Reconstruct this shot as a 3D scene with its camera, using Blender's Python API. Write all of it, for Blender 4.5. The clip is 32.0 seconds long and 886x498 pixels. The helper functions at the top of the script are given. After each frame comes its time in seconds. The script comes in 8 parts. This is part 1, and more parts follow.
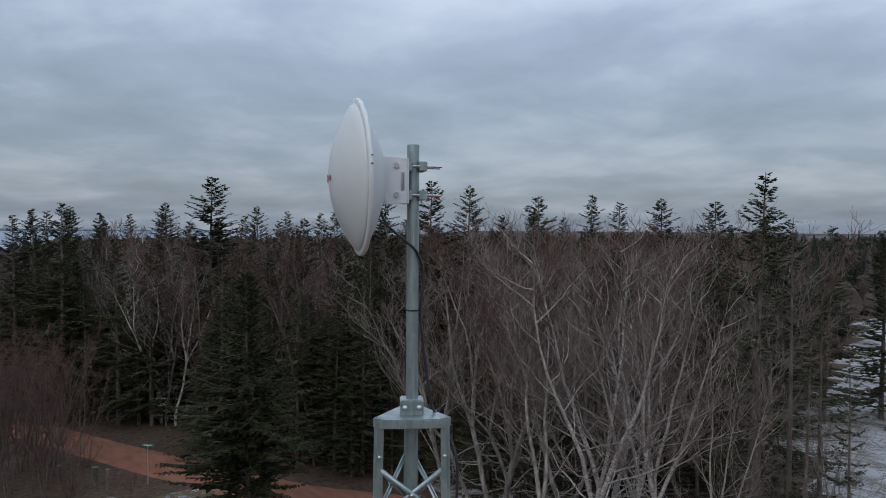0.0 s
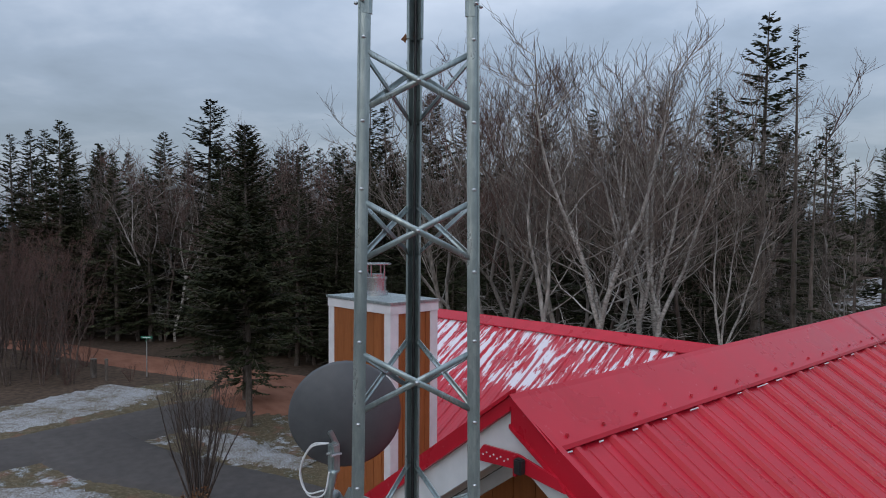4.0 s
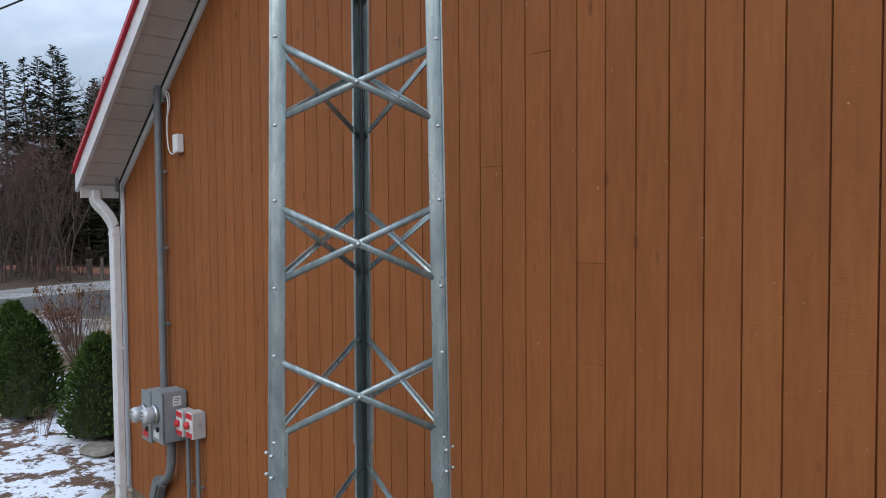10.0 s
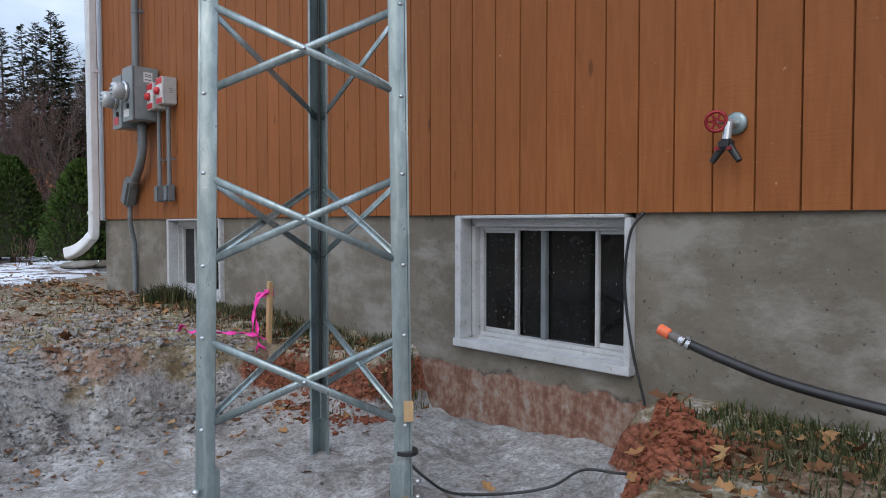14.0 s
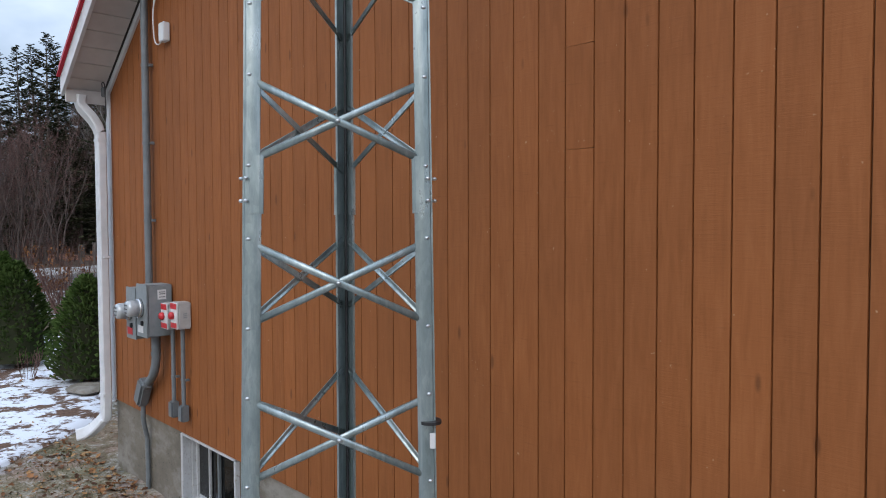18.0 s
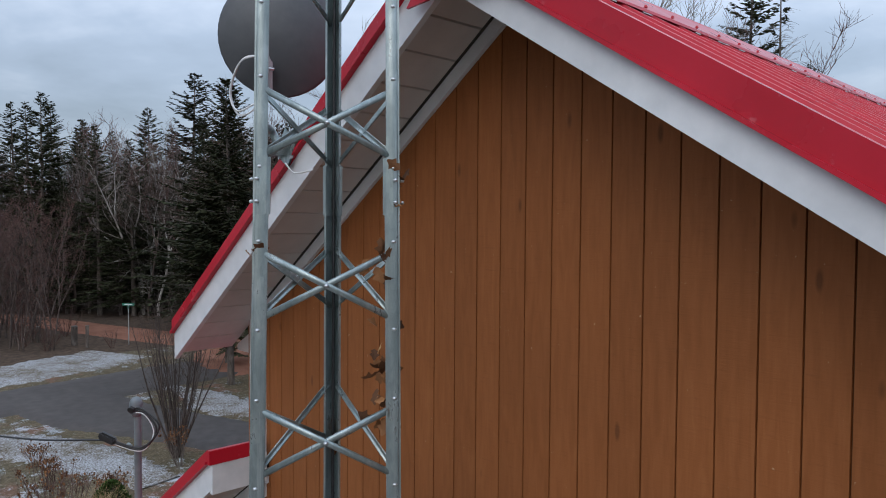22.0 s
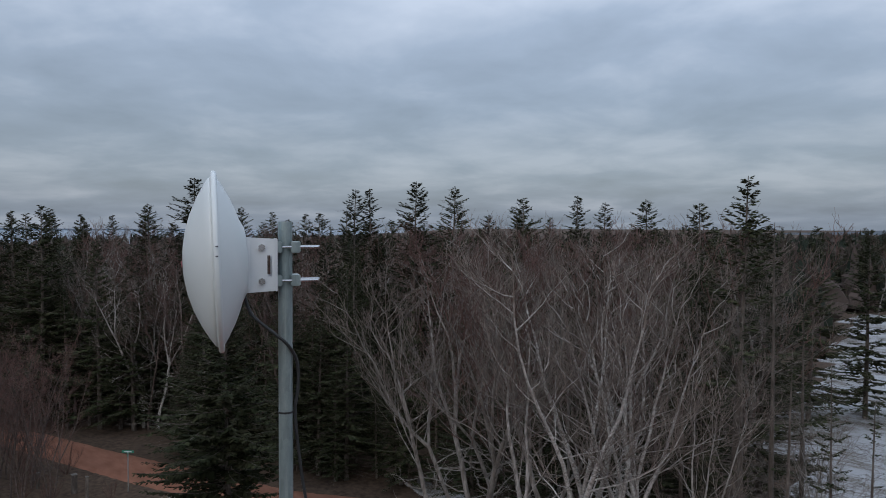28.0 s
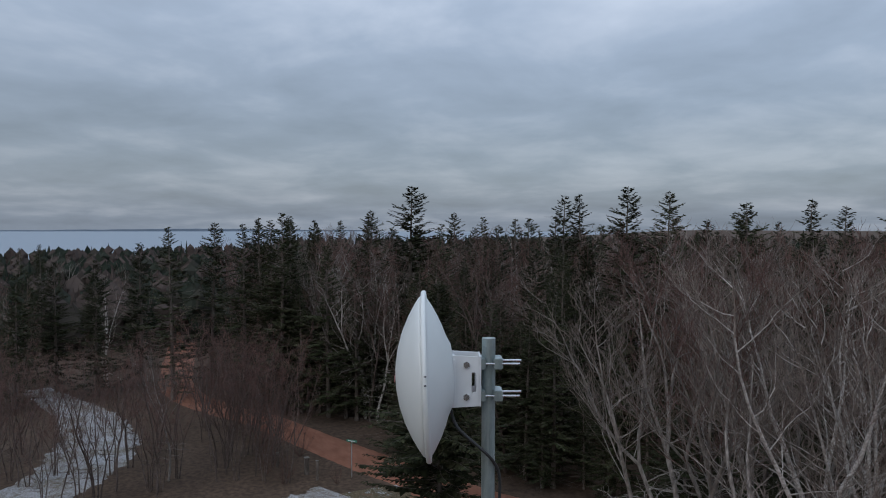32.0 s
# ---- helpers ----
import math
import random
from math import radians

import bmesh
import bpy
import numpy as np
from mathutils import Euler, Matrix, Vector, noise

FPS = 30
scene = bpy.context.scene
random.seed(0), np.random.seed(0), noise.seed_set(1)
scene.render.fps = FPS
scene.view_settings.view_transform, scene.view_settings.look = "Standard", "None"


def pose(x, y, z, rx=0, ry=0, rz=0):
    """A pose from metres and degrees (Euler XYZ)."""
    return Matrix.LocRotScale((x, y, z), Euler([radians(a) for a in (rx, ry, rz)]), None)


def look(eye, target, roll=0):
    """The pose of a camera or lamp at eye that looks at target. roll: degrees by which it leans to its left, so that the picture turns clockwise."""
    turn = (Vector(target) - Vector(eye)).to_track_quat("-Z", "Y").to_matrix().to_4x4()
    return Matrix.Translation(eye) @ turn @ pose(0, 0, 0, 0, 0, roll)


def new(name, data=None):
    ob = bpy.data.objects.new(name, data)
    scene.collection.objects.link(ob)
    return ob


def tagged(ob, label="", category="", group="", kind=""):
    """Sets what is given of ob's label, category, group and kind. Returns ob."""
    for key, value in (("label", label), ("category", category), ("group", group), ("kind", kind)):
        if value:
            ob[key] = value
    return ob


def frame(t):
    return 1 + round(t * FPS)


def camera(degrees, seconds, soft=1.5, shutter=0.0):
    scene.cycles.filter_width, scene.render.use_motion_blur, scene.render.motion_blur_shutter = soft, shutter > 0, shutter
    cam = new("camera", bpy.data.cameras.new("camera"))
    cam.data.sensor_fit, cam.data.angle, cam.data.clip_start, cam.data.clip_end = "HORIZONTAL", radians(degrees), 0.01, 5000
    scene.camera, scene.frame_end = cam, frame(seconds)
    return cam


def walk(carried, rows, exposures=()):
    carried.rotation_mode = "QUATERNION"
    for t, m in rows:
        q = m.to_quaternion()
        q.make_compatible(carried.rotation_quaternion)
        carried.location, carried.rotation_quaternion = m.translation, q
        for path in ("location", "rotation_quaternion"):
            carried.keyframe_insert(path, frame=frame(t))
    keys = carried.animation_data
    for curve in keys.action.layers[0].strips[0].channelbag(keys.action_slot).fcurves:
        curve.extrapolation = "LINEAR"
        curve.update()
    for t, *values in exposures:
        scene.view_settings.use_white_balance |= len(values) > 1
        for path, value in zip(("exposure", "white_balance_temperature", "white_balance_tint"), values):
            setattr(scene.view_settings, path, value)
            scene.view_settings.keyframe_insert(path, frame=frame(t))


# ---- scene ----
cam = camera(63.7, 32.0, 1.0)
PATH = [
    (0, (0.106, -0.120, 16.284), (-1.365, 1.235, 16.227), 0.35),
    (0.5, (0.089, -0.103, 15.283), (-1.381, 1.252, 15.224), 0.33),
    (1, (0.064, -0.062, 14.673), (-1.406, 1.292, 14.611), 0.32),
    (1.5, (0.046, -0.033, 14.183), (-1.424, 1.322, 14.119), 0.32),
    (2, (0.039, -0.004, 12.805), (-1.431, 1.351, 12.740), 0.28),
    (2.5, (0.017, -0.058, 12.107), (-1.454, 1.296, 12.039), 0.28),
    (3, (0.041, -0.098, 11.453), (-1.430, 1.256, 11.385), 0.29),
    (3.5, (0.019, -0.102, 10.291), (-1.450, 1.253, 10.226), 0.30),
    (5.5, (0.105, -0.069, 9.349), (-1.363, 1.287, 9.276), 0.09),
    (6, (0.120, -0.047, 9.176), (-1.348, 1.311, 9.106), 0.10),
    (6.5, (0.115, -0.037, 8.617), (-1.352, 1.320, 8.545), -0.04),
    (7, (0.121, -0.001, 7.971), (-1.347, 1.355, 7.900), -0.02),
    (7.5, (0.142, 0.012, 6.972), (-1.326, 1.368, 6.895), -0.24),
    (8, (0.141, 0.021, 6.246), (-1.327, 1.377, 6.174), 0.01),
    (8.5, (0.118, 0.037, 5.620), (-1.348, 1.395, 5.546), 0.03),
    (9, (0.084, 0.085, 4.974), (-1.385, 1.441, 4.902), -0.09),
    (9.5, (0.100, 0.084, 4.364), (-1.368, 1.440, 4.278), -0.44),
    (10, (0.093, 0.070, 3.702), (-1.375, 1.426, 3.624), -0.45),
    (10.5, (0.070, 0.083, 3.069), (-1.396, 1.441, 2.990), -0.42),
    (11, (0.042, 0.161, 2.406), (-1.429, 1.514, 2.332), -0.21),
    (11.5, (0.019, 0.190, 1.798), (-1.450, 1.545, 1.728), 0.06),
    (12, (0.034, 0.216, 1.418), (-1.435, 1.571, 1.348), 0.10),
    (12.5, (0.057, 0.235, 1.185), (-1.413, 1.589, 1.115), 0.07),
    (13, (0.083, 0.251, 1.156), (-1.388, 1.605, 1.084), 0.01),
    (13.5, (0.117, 0.258, 1.142), (-1.352, 1.613, 1.069), -0.02),
    (15.5, (0.112, 0.141, 0.884), (-1.350, 1.504, 0.812), -0.05),
    (16, (0.095, 0.140, 1.127), (-1.367, 1.503, 1.054), -0.02),
    (16.5, (0.086, 0.137, 1.596), (-1.376, 1.501, 1.521), -0.05),
    (17, (0.085, 0.141, 2.058), (-1.376, 1.505, 1.989), 0.07),
    (17.5, (0.095, 0.150, 2.442), (-1.371, 1.508, 2.371), -0.00),
    (18, (0.083, 0.129, 2.816), (-1.375, 1.495, 2.741), -0.22),
    (18.5, (0.066, 0.162, 3.466), (-1.395, 1.525, 3.388), -0.24),
    (19, (0.043, 0.150, 4.076), (-1.418, 1.513, 3.997), -0.17),
    (19.5, (0.044, 0.158, 4.677), (-1.419, 1.520, 4.596), -0.09),
    (20, (0.053, 0.160, 5.284), (-1.404, 1.528, 5.205), 0.23),
    (20.5, (0.089, 0.164, 5.905), (-1.369, 1.531, 5.835), 0.30),
    (21, (0.128, 0.145, 6.572), (-1.321, 1.521, 6.493), 0.26),
    (21.5, (0.111, 0.150, 7.187), (-1.336, 1.530, 7.114), 0.41),
    (22, (0.084, 0.176, 7.902), (-1.363, 1.554, 7.828), 0.35),
    (22.5, (0.070, 0.213, 8.639), (-1.378, 1.590, 8.566), 0.31),
    (23, (0.059, 0.234, 9.392), (-1.389, 1.612, 9.317), 0.28),
    (23.5, (0.037, 0.244, 10.147), (-1.411, 1.622, 10.071), 0.22),
    (24, (0.001, 0.269, 10.915), (-1.447, 1.646, 10.839), 0.23),
    (24.5, (-0.043, 0.319, 11.702), (-1.492, 1.696, 11.626), 0.26),
    (25, (-0.064, 0.363, 12.432), (-1.513, 1.739, 12.356), 0.24),
    (25.5, (-0.053, 0.408, 13.073), (-1.503, 1.784, 13.002), 0.29),
    (27.5, (0.088, 0.375, 16.088), (-1.362, 1.751, 16.021), 0.19),
    (28, (0.087, 0.382, 16.576), (-1.363, 1.758, 16.513), 0.17),
    (28.5, (0.094, 0.379, 16.541), (-1.357, 1.754, 16.480), 0.19),
    (29, (0.114, 0.386, 16.494), (-1.362, 1.734, 16.434), 0.16),
    (29.5, (0.141, 0.371, 16.503), (-1.414, 1.628, 16.441), 0.17),
    (30, (0.142, 0.364, 16.538), (-1.593, 1.357, 16.475), 0.17),
    (30.5, (0.160, 0.355, 16.585), (-1.616, 1.272, 16.522), 0.24),
    (31, (0.149, 0.374, 16.712), (-1.630, 1.286, 16.650), 0.30),
    (31.5, (0.155, 0.398, 16.947), (-1.625, 1.306, 16.886), 0.29),
    (32, (0.124, 0.384, 16.955), (-1.661, 1.286, 16.894), 0.15),
]
walk(cam, [(t, look(eye, target, roll)) for t, eye, target, roll in PATH],
     exposures=[(0, 0.0), (2.5, 0.05), (5.5, 0.10), (7, 0.22), (8, 0.36), (9, 0.44), (10, 0.60), (12, 0.70), (17.5, 0.77), (19, 0.68), (20.5, 0.56), (22, 0.40), (23.2, 0.20), (24.5, 0.08), (27, 0.0), (32, -0.05)])

# ---- world, sun, exposure ----
world = bpy.data.worlds.new("overcast")
scene.world = world
world.use_nodes = True
wn, wl = world.node_tree.nodes, world.node_tree.links
wn.clear()


def wnode(kind, **kw):
    n = wn.new(kind)
    for k, v in kw.items():
        if k in n.inputs:
            n.inputs[k].default_value = v
    return n


SUN_ELEV, SUN_TURN = radians(38), radians(150)
sky = wn.new("ShaderNodeTexSky")
sky.sky_type = "NISHITA"
sky.sun_disc = False
sky.sun_elevation, sky.sun_rotation = SUN_ELEV, SUN_TURN
sky.dust_density, sky.air_density = 3.0, 1.0
bg_sky = wnode("ShaderNodeBackground", Strength=0.03)
wl.new(sky.outputs["Color"], bg_sky.inputs["Color"])
# the layer of stratocumulus: flat streaky sheets seen at a low angle
wco = wn.new("ShaderNodeTexCoord")
wsep = wn.new("ShaderNodeSeparateXYZ")
wl.new(wco.outputs["Generated"], wsep.inputs[0])
wz = wn.new("ShaderNodeMath")
wz.operation = "MAXIMUM"
wl.new(wsep.outputs["Z"], wz.inputs[0])
wz.inputs[1].default_value = 0.0
wza = wn.new("ShaderNodeMath")
wza.operation = "ADD"
wl.new(wz.outputs[0], wza.inputs[0])
wza.inputs[1].default_value = 0.16
wx = wn.new("ShaderNodeMath")
wx.operation = "DIVIDE"
wl.new(wsep.outputs["X"], wx.inputs[0])
wl.new(wza.outputs[0], wx.inputs[1])
wy = wn.new("ShaderNodeMath")
wy.operation = "DIVIDE"
wl.new(wsep.outputs["Y"], wy.inputs[0])
wl.new(wza.outputs[0], wy.inputs[1])
wcom = wn.new("ShaderNodeCombineXYZ")
wl.new(wx.outputs[0], wcom.inputs[0])
wl.new(wy.outputs[0], wcom.inputs[1])
wmap = wn.new("ShaderNodeMapping")
wmap.inputs["Scale"].default_value = (0.85, 0.30, 1)
wturn = wn.new("ShaderNodeMapping")
wturn.inputs["Rotation"].default_value = (0, 0, radians(-146))
wl.new(wcom.outputs[0], wturn.inputs[0])
wl.new(wturn.outputs[0], wmap.inputs[0])
cloud = wnode("ShaderNodeTexNoise", Scale=1.0, Detail=3.0, Roughness=0.5, Distortion=0.25)
puffs = wnode("ShaderNodeTexNoise", Scale=1.5, Detail=5.0, Roughness=0.55, Distortion=0.2)
wl.new(wturn.outputs[0], puffs.inputs["Vector"])
blend = wn.new("ShaderNodeMix")
blend.inputs[0].default_value = 0.6
wl.new(wmap.outputs[0], cloud.inputs["Vector"])
cramp = wn.new("ShaderNodeValToRGB")
cramp.color_ramp.elements[0].position = 0.36
cramp.color_ramp.elements[0].color = (0.205, 0.248, 0.312, 1)
cramp.color_ramp.elements[1].position = 0.64
cramp.color_ramp.elements[1].color = (0.385, 0.435, 0.52, 1)
e = cramp.color_ramp.elements.new(0.5)
e.color = (0.262, 0.315, 0.398, 1)
wl.new(cloud.outputs["Fac"], blend.inputs[2])
wl.new(puffs.outputs["Fac"], blend.inputs[3])
wl.new(blend.outputs[0], cramp.inputs[0])
# the overcast brightens from the horizon to the zenith
zramp = wn.new("ShaderNodeMapRange")
zramp.inputs["From Min"].default_value, zramp.inputs["From Max"].default_value = 0.12, 0.85
zramp.inputs["To Min"].default_value, zramp.inputs["To Max"].default_value = 0.82, 3.0
wl.new(wz.outputs[0], zramp.inputs["Value"])
bg_cloud = wn.new("ShaderNodeBackground")
wl.new(cramp.outputs["Color"], bg_cloud.inputs["Color"])
wl.new(zramp.outputs["Result"], bg_cloud.inputs["Strength"])
wadd = wn.new("ShaderNodeAddShader")
wl.new(bg_sky.outputs[0], wadd.inputs[0])
wl.new(bg_cloud.outputs[0], wadd.inputs[1])
wout = wn.new("ShaderNodeOutputWorld")
wl.new(wadd.outputs[0], wout.inputs["Surface"])

sun_data = bpy.data.lights.new("sun", "SUN")
sun_data.energy, sun_data.angle, sun_data.color = 0.3, radians(40), (1.0, 0.96, 0.91)
sun = new("sun", sun_data)
sun.matrix_world = look((40 * math.sin(SUN_TURN), 40 * math.cos(SUN_TURN), 31), (0, 0, 0))
scene.view_settings.exposure = 0.0

# ---- materials ----


def material(name, build, rough=0.6, metal=0.0, spec=0.5):
    m = bpy.data.materials.new(name)
    m.use_nodes = True
    nt = m.node_tree
    b = nt.nodes["Principled BSDF"]
    b.inputs["Roughness"].default_value, b.inputs["Metallic"].default_value = rough, metal
    b.inputs["Specular IOR Level"].default_value = spec
    build(nt, b)
    return m


def coords(nt, scale=(1, 1, 1), space="Object"):
    if space == "World":
        src = nt.nodes.new("ShaderNodeNewGeometry").outputs["Position"]
    else:
        src = nt.nodes.new("ShaderNodeTexCoord").outputs[space]
    mp = nt.nodes.new("ShaderNodeMapping")
    mp.inputs["Scale"].default_value = scale
    nt.links.new(src, mp.inputs[0])
    return mp.outputs[0]


def noise_of(nt, vec, scale, detail=4.0, rough=0.55, distort=0.0):
    n = nt.nodes.new("ShaderNodeTexNoise")
    n.inputs["Scale"].default_value, n.inputs["Detail"].default_value = scale, detail
    n.inputs["Roughness"].default_value, n.inputs["Distortion"].default_value = rough, distort
    nt.links.new(vec, n.inputs["Vector"])
    return n.outputs["Fac"]


def ramp_of(nt, fac, stops):
    r = nt.nodes.new("ShaderNodeValToRGB")
    el = r.color_ramp.elements
    el[0].position, el[0].color = stops[0][0], (*stops[0][1], 1)
    el[1].position, el[1].color = stops[-1][0], (*stops[-1][1], 1)
    for p, c in stops[1:-1]:
        x = el.new(p)
        x.color = (*c, 1)
    nt.links.new(fac, r.inputs[0])
    return r.outputs["Color"]


def grey_ramp(nt, fac, a, b, lo=0.0, hi=1.0):
    return ramp_of(nt, fac, [(a, (lo,) * 3), (b, (hi,) * 3)])


def mix_of(nt, fac, a, b, blend="MIX"):
    m = nt.nodes.new("ShaderNodeMix")
    m.data_type, m.blend_type = "RGBA", blend
    for sock, v in ((m.inputs[0], fac), (m.inputs[6], a), (m.inputs[7], b)):
        if isinstance(v, (int, float)):
            sock.default_value = v
        elif isinstance(v, tuple):
            sock.default_value = (*v, 1)
        else:
            nt.links.new(v, sock)
    return m.outputs[2]


def bump_of(nt, b, height, strength=0.3, distance=0.01):
    n = nt.nodes.new("ShaderNodeBump")
    n.inputs["Strength"].default_value, n.inputs["Distance"].default_value = strength, distance
    nt.links.new(height, n.inputs["Height"])
    nt.links.new(n.outputs[0], b.inputs["Normal"])


def tint_by_object(nt, col, low=0.85, high=1.12):
    oi = nt.nodes.new("ShaderNodeObjectInfo")
    mr = nt.nodes.new("ShaderNodeMapRange")
    mr.inputs["To Min"].default_value, mr.inputs["To Max"].default_value = low, high
    nt.links.new(oi.outputs["Random"], mr.inputs["Value"])
    v = nt.nodes.new("ShaderNodeVectorMath")
    v.operation = "SCALE"
    nt.links.new(col, v.inputs[0])
    nt.links.new(mr.outputs[0], v.inputs["Scale"])
    return v.outputs[0]


def simple(c1, c2, scale=20.0, bump=0.15, dist=0.003, stretch=(1, 1, 1), space="Object", obj=0.0, rough_var=0.0):
    def build(nt, b):
        v = coords(nt, stretch, space)
        n1 = noise_of(nt, v, scale, 5.0)
        n2 = noise_of(nt, v, scale * 0.13, 3.0)
        col = ramp_of(nt, n1, [(0.3, c1), (0.7, c2)])
        col = mix_of(nt, grey_ramp(nt, n2, 0.3, 0.7, 0.0, 0.35), col, tuple(x * 0.6 for x in c1))
        if obj:
            col = tint_by_object(nt, col, 1 - obj, 1 + obj)
        nt.links.new(col, b.inputs["Base Color"])
        if rough_var:
            r0 = b.inputs["Roughness"].default_value
            nt.links.new(grey_ramp(nt, n2, 0.3, 0.7, r0 - rough_var, r0 + rough_var), b.inputs["Roughness"])
        if bump:
            bump_of(nt, b, n1, bump, dist)
    return build


def galvanised(nt, b):
    v = coords(nt, (1, 1, 0.35), "World")
    n1 = noise_of(nt, v, 14.0, 6.0, 0.65)
    n2 = noise_of(nt, v, 2.2, 3.0)
    vor = nt.nodes.new("ShaderNodeTexVoronoi")
    vor.inputs["Scale"].default_value = 70.0
    nt.links.new(v, vor.inputs["Vector"])
    spang = grey_ramp(nt, vor.outputs["Color"], 0.2, 0.9, 0.75, 1.1)
    col = ramp_of(nt, n1, [(0.30, (0.23, 0.285, 0.29)), (0.50, (0.33, 0.395, 0.398)), (0.68, (0.50, 0.565, 0.565))])
    col = mix_of(nt, 0.5, col, spang, "MULTIPLY")
    col = mix_of(nt, grey_ramp(nt, n2, 0.42, 0.66, 0.0, 0.4), col, (0.19, 0.235, 0.24))
    col = mix_of(nt, grey_ramp(nt, noise_of(nt, coords(nt, (9, 9, 0.5), "World"), 5.0, 4.0), 0.55, 0.75, 0.0, 0.4), col, (0.60, 0.66, 0.66))
    nt.links.new(col, b.inputs["Base Color"])
    nt.links.new(grey_ramp(nt, n1, 0.3, 0.75, 0.42, 0.22), b.inputs["Roughness"])
    bump_of(nt, b, n1, 0.12, 0.002)


M_GALV = material("galvanised_steel", galvanised, 0.36, 0.6)
M_BOLT = material("zinc_bolt", simple((0.5, 0.53, 0.55), (0.68, 0.70, 0.72), 60, 0.1), 0.35, 0.8)


def siding(nt, b):
    v = coords(nt, (6.0, 6.0, 0.7), "World")
    n1 = noise_of(nt, v, 6.0, 6.0, 0.6, 0.4)
    v2 = coords(nt, (1, 1, 1), "World")
    n2 = noise_of(nt, v2, 1.3, 4.0)
    n3 = noise_of(nt, v2, 45.0, 3.0)
    col = ramp_of(nt, n1, [(0.28, (0.225, 0.075, 0.0215)), (0.5, (0.265, 0.091, 0.028)), (0.75, (0.302, 0.110, 0.0375))])
    col = mix_of(nt, grey_ramp(nt, n2, 0.35, 0.7, 0.0, 0.35), col, (0.175, 0.063, 0.022))
    # knots and dark saw marks
    knot = nt.nodes.new("ShaderNodeTexVoronoi")
    knot.inputs["Scale"].default_value = 1.0
    nt.links.new(coords(nt, (7.1, 7.1, 2.3), "World"), knot.inputs["Vector"])
    col = mix_of(nt, grey_ramp(nt, knot.outputs["Distance"], 0.05, 0.10, 0.7, 0.0), col, (0.105, 0.036, 0.013))
    saw = noise_of(nt, coords(nt, (2, 2, 28), "World"), 4.0, 4.0, 0.7)
    col = mix_of(nt, grey_ramp(nt, saw, 0.58, 0.74, 0.0, 0.35), col, (0.13, 0.045, 0.016))
    # flecks where the stain has worn off
    col = mix_of(nt, grey_ramp(nt, n3, 0.735, 0.76, 0.0, 0.55), col, (0.50, 0.36, 0.24))
    col = tint_by_object(nt, col, 0.93, 1.07)
    nt.links.new(col, b.inputs["Base Color"])
    bump_of(nt, b, mix_of(nt, 0.5, n1, saw), 0.5, 0.004)


M_SIDING = material("stained_siding", siding, 0.66, 0.0, 0.2)
M_SIDING_GAP = material("siding_backing", simple((0.085, 0.032, 0.012), (0.12, 0.046, 0.017), 8), 0.9)
M_TRIM = material("white_trim", simple((0.60, 0.62, 0.64), (0.72, 0.73, 0.75), 9, 0.05, 0.002, space="World"), 0.5)
M_SOFFIT = material("white_soffit", simple((0.52, 0.49, 0.47), (0.60, 0.575, 0.55), 7, 0.05, 0.002, space="World"), 0.55)


def roof_red(nt, b):
    v = coords(nt, (1, 1, 1), "World")
    n1 = noise_of(nt, v, 3.0, 5.0)
    n2 = noise_of(nt, v, 35.0, 4.0)
    col = ramp_of(nt, n1, [(0.3, (0.40, 0.009, 0.022)), (0.7, (0.50, 0.015, 0.034))])
    col = mix_of(nt, grey_ramp(nt, n2, 0.66, 0.75, 0.0, 0.25), col, (0.62, 0.30, 0.33))
    col = tint_by_object(nt, col, 0.94, 1.06)
    nt.links.new(col, b.inputs["Base Color"])
    nt.links.new(grey_ramp(nt, n1, 0.3, 0.7, 0.24, 0.38), b.inputs["Roughness"])


M_RED = material("red_painted_steel", roof_red, 0.45, 0.0, 0.28)


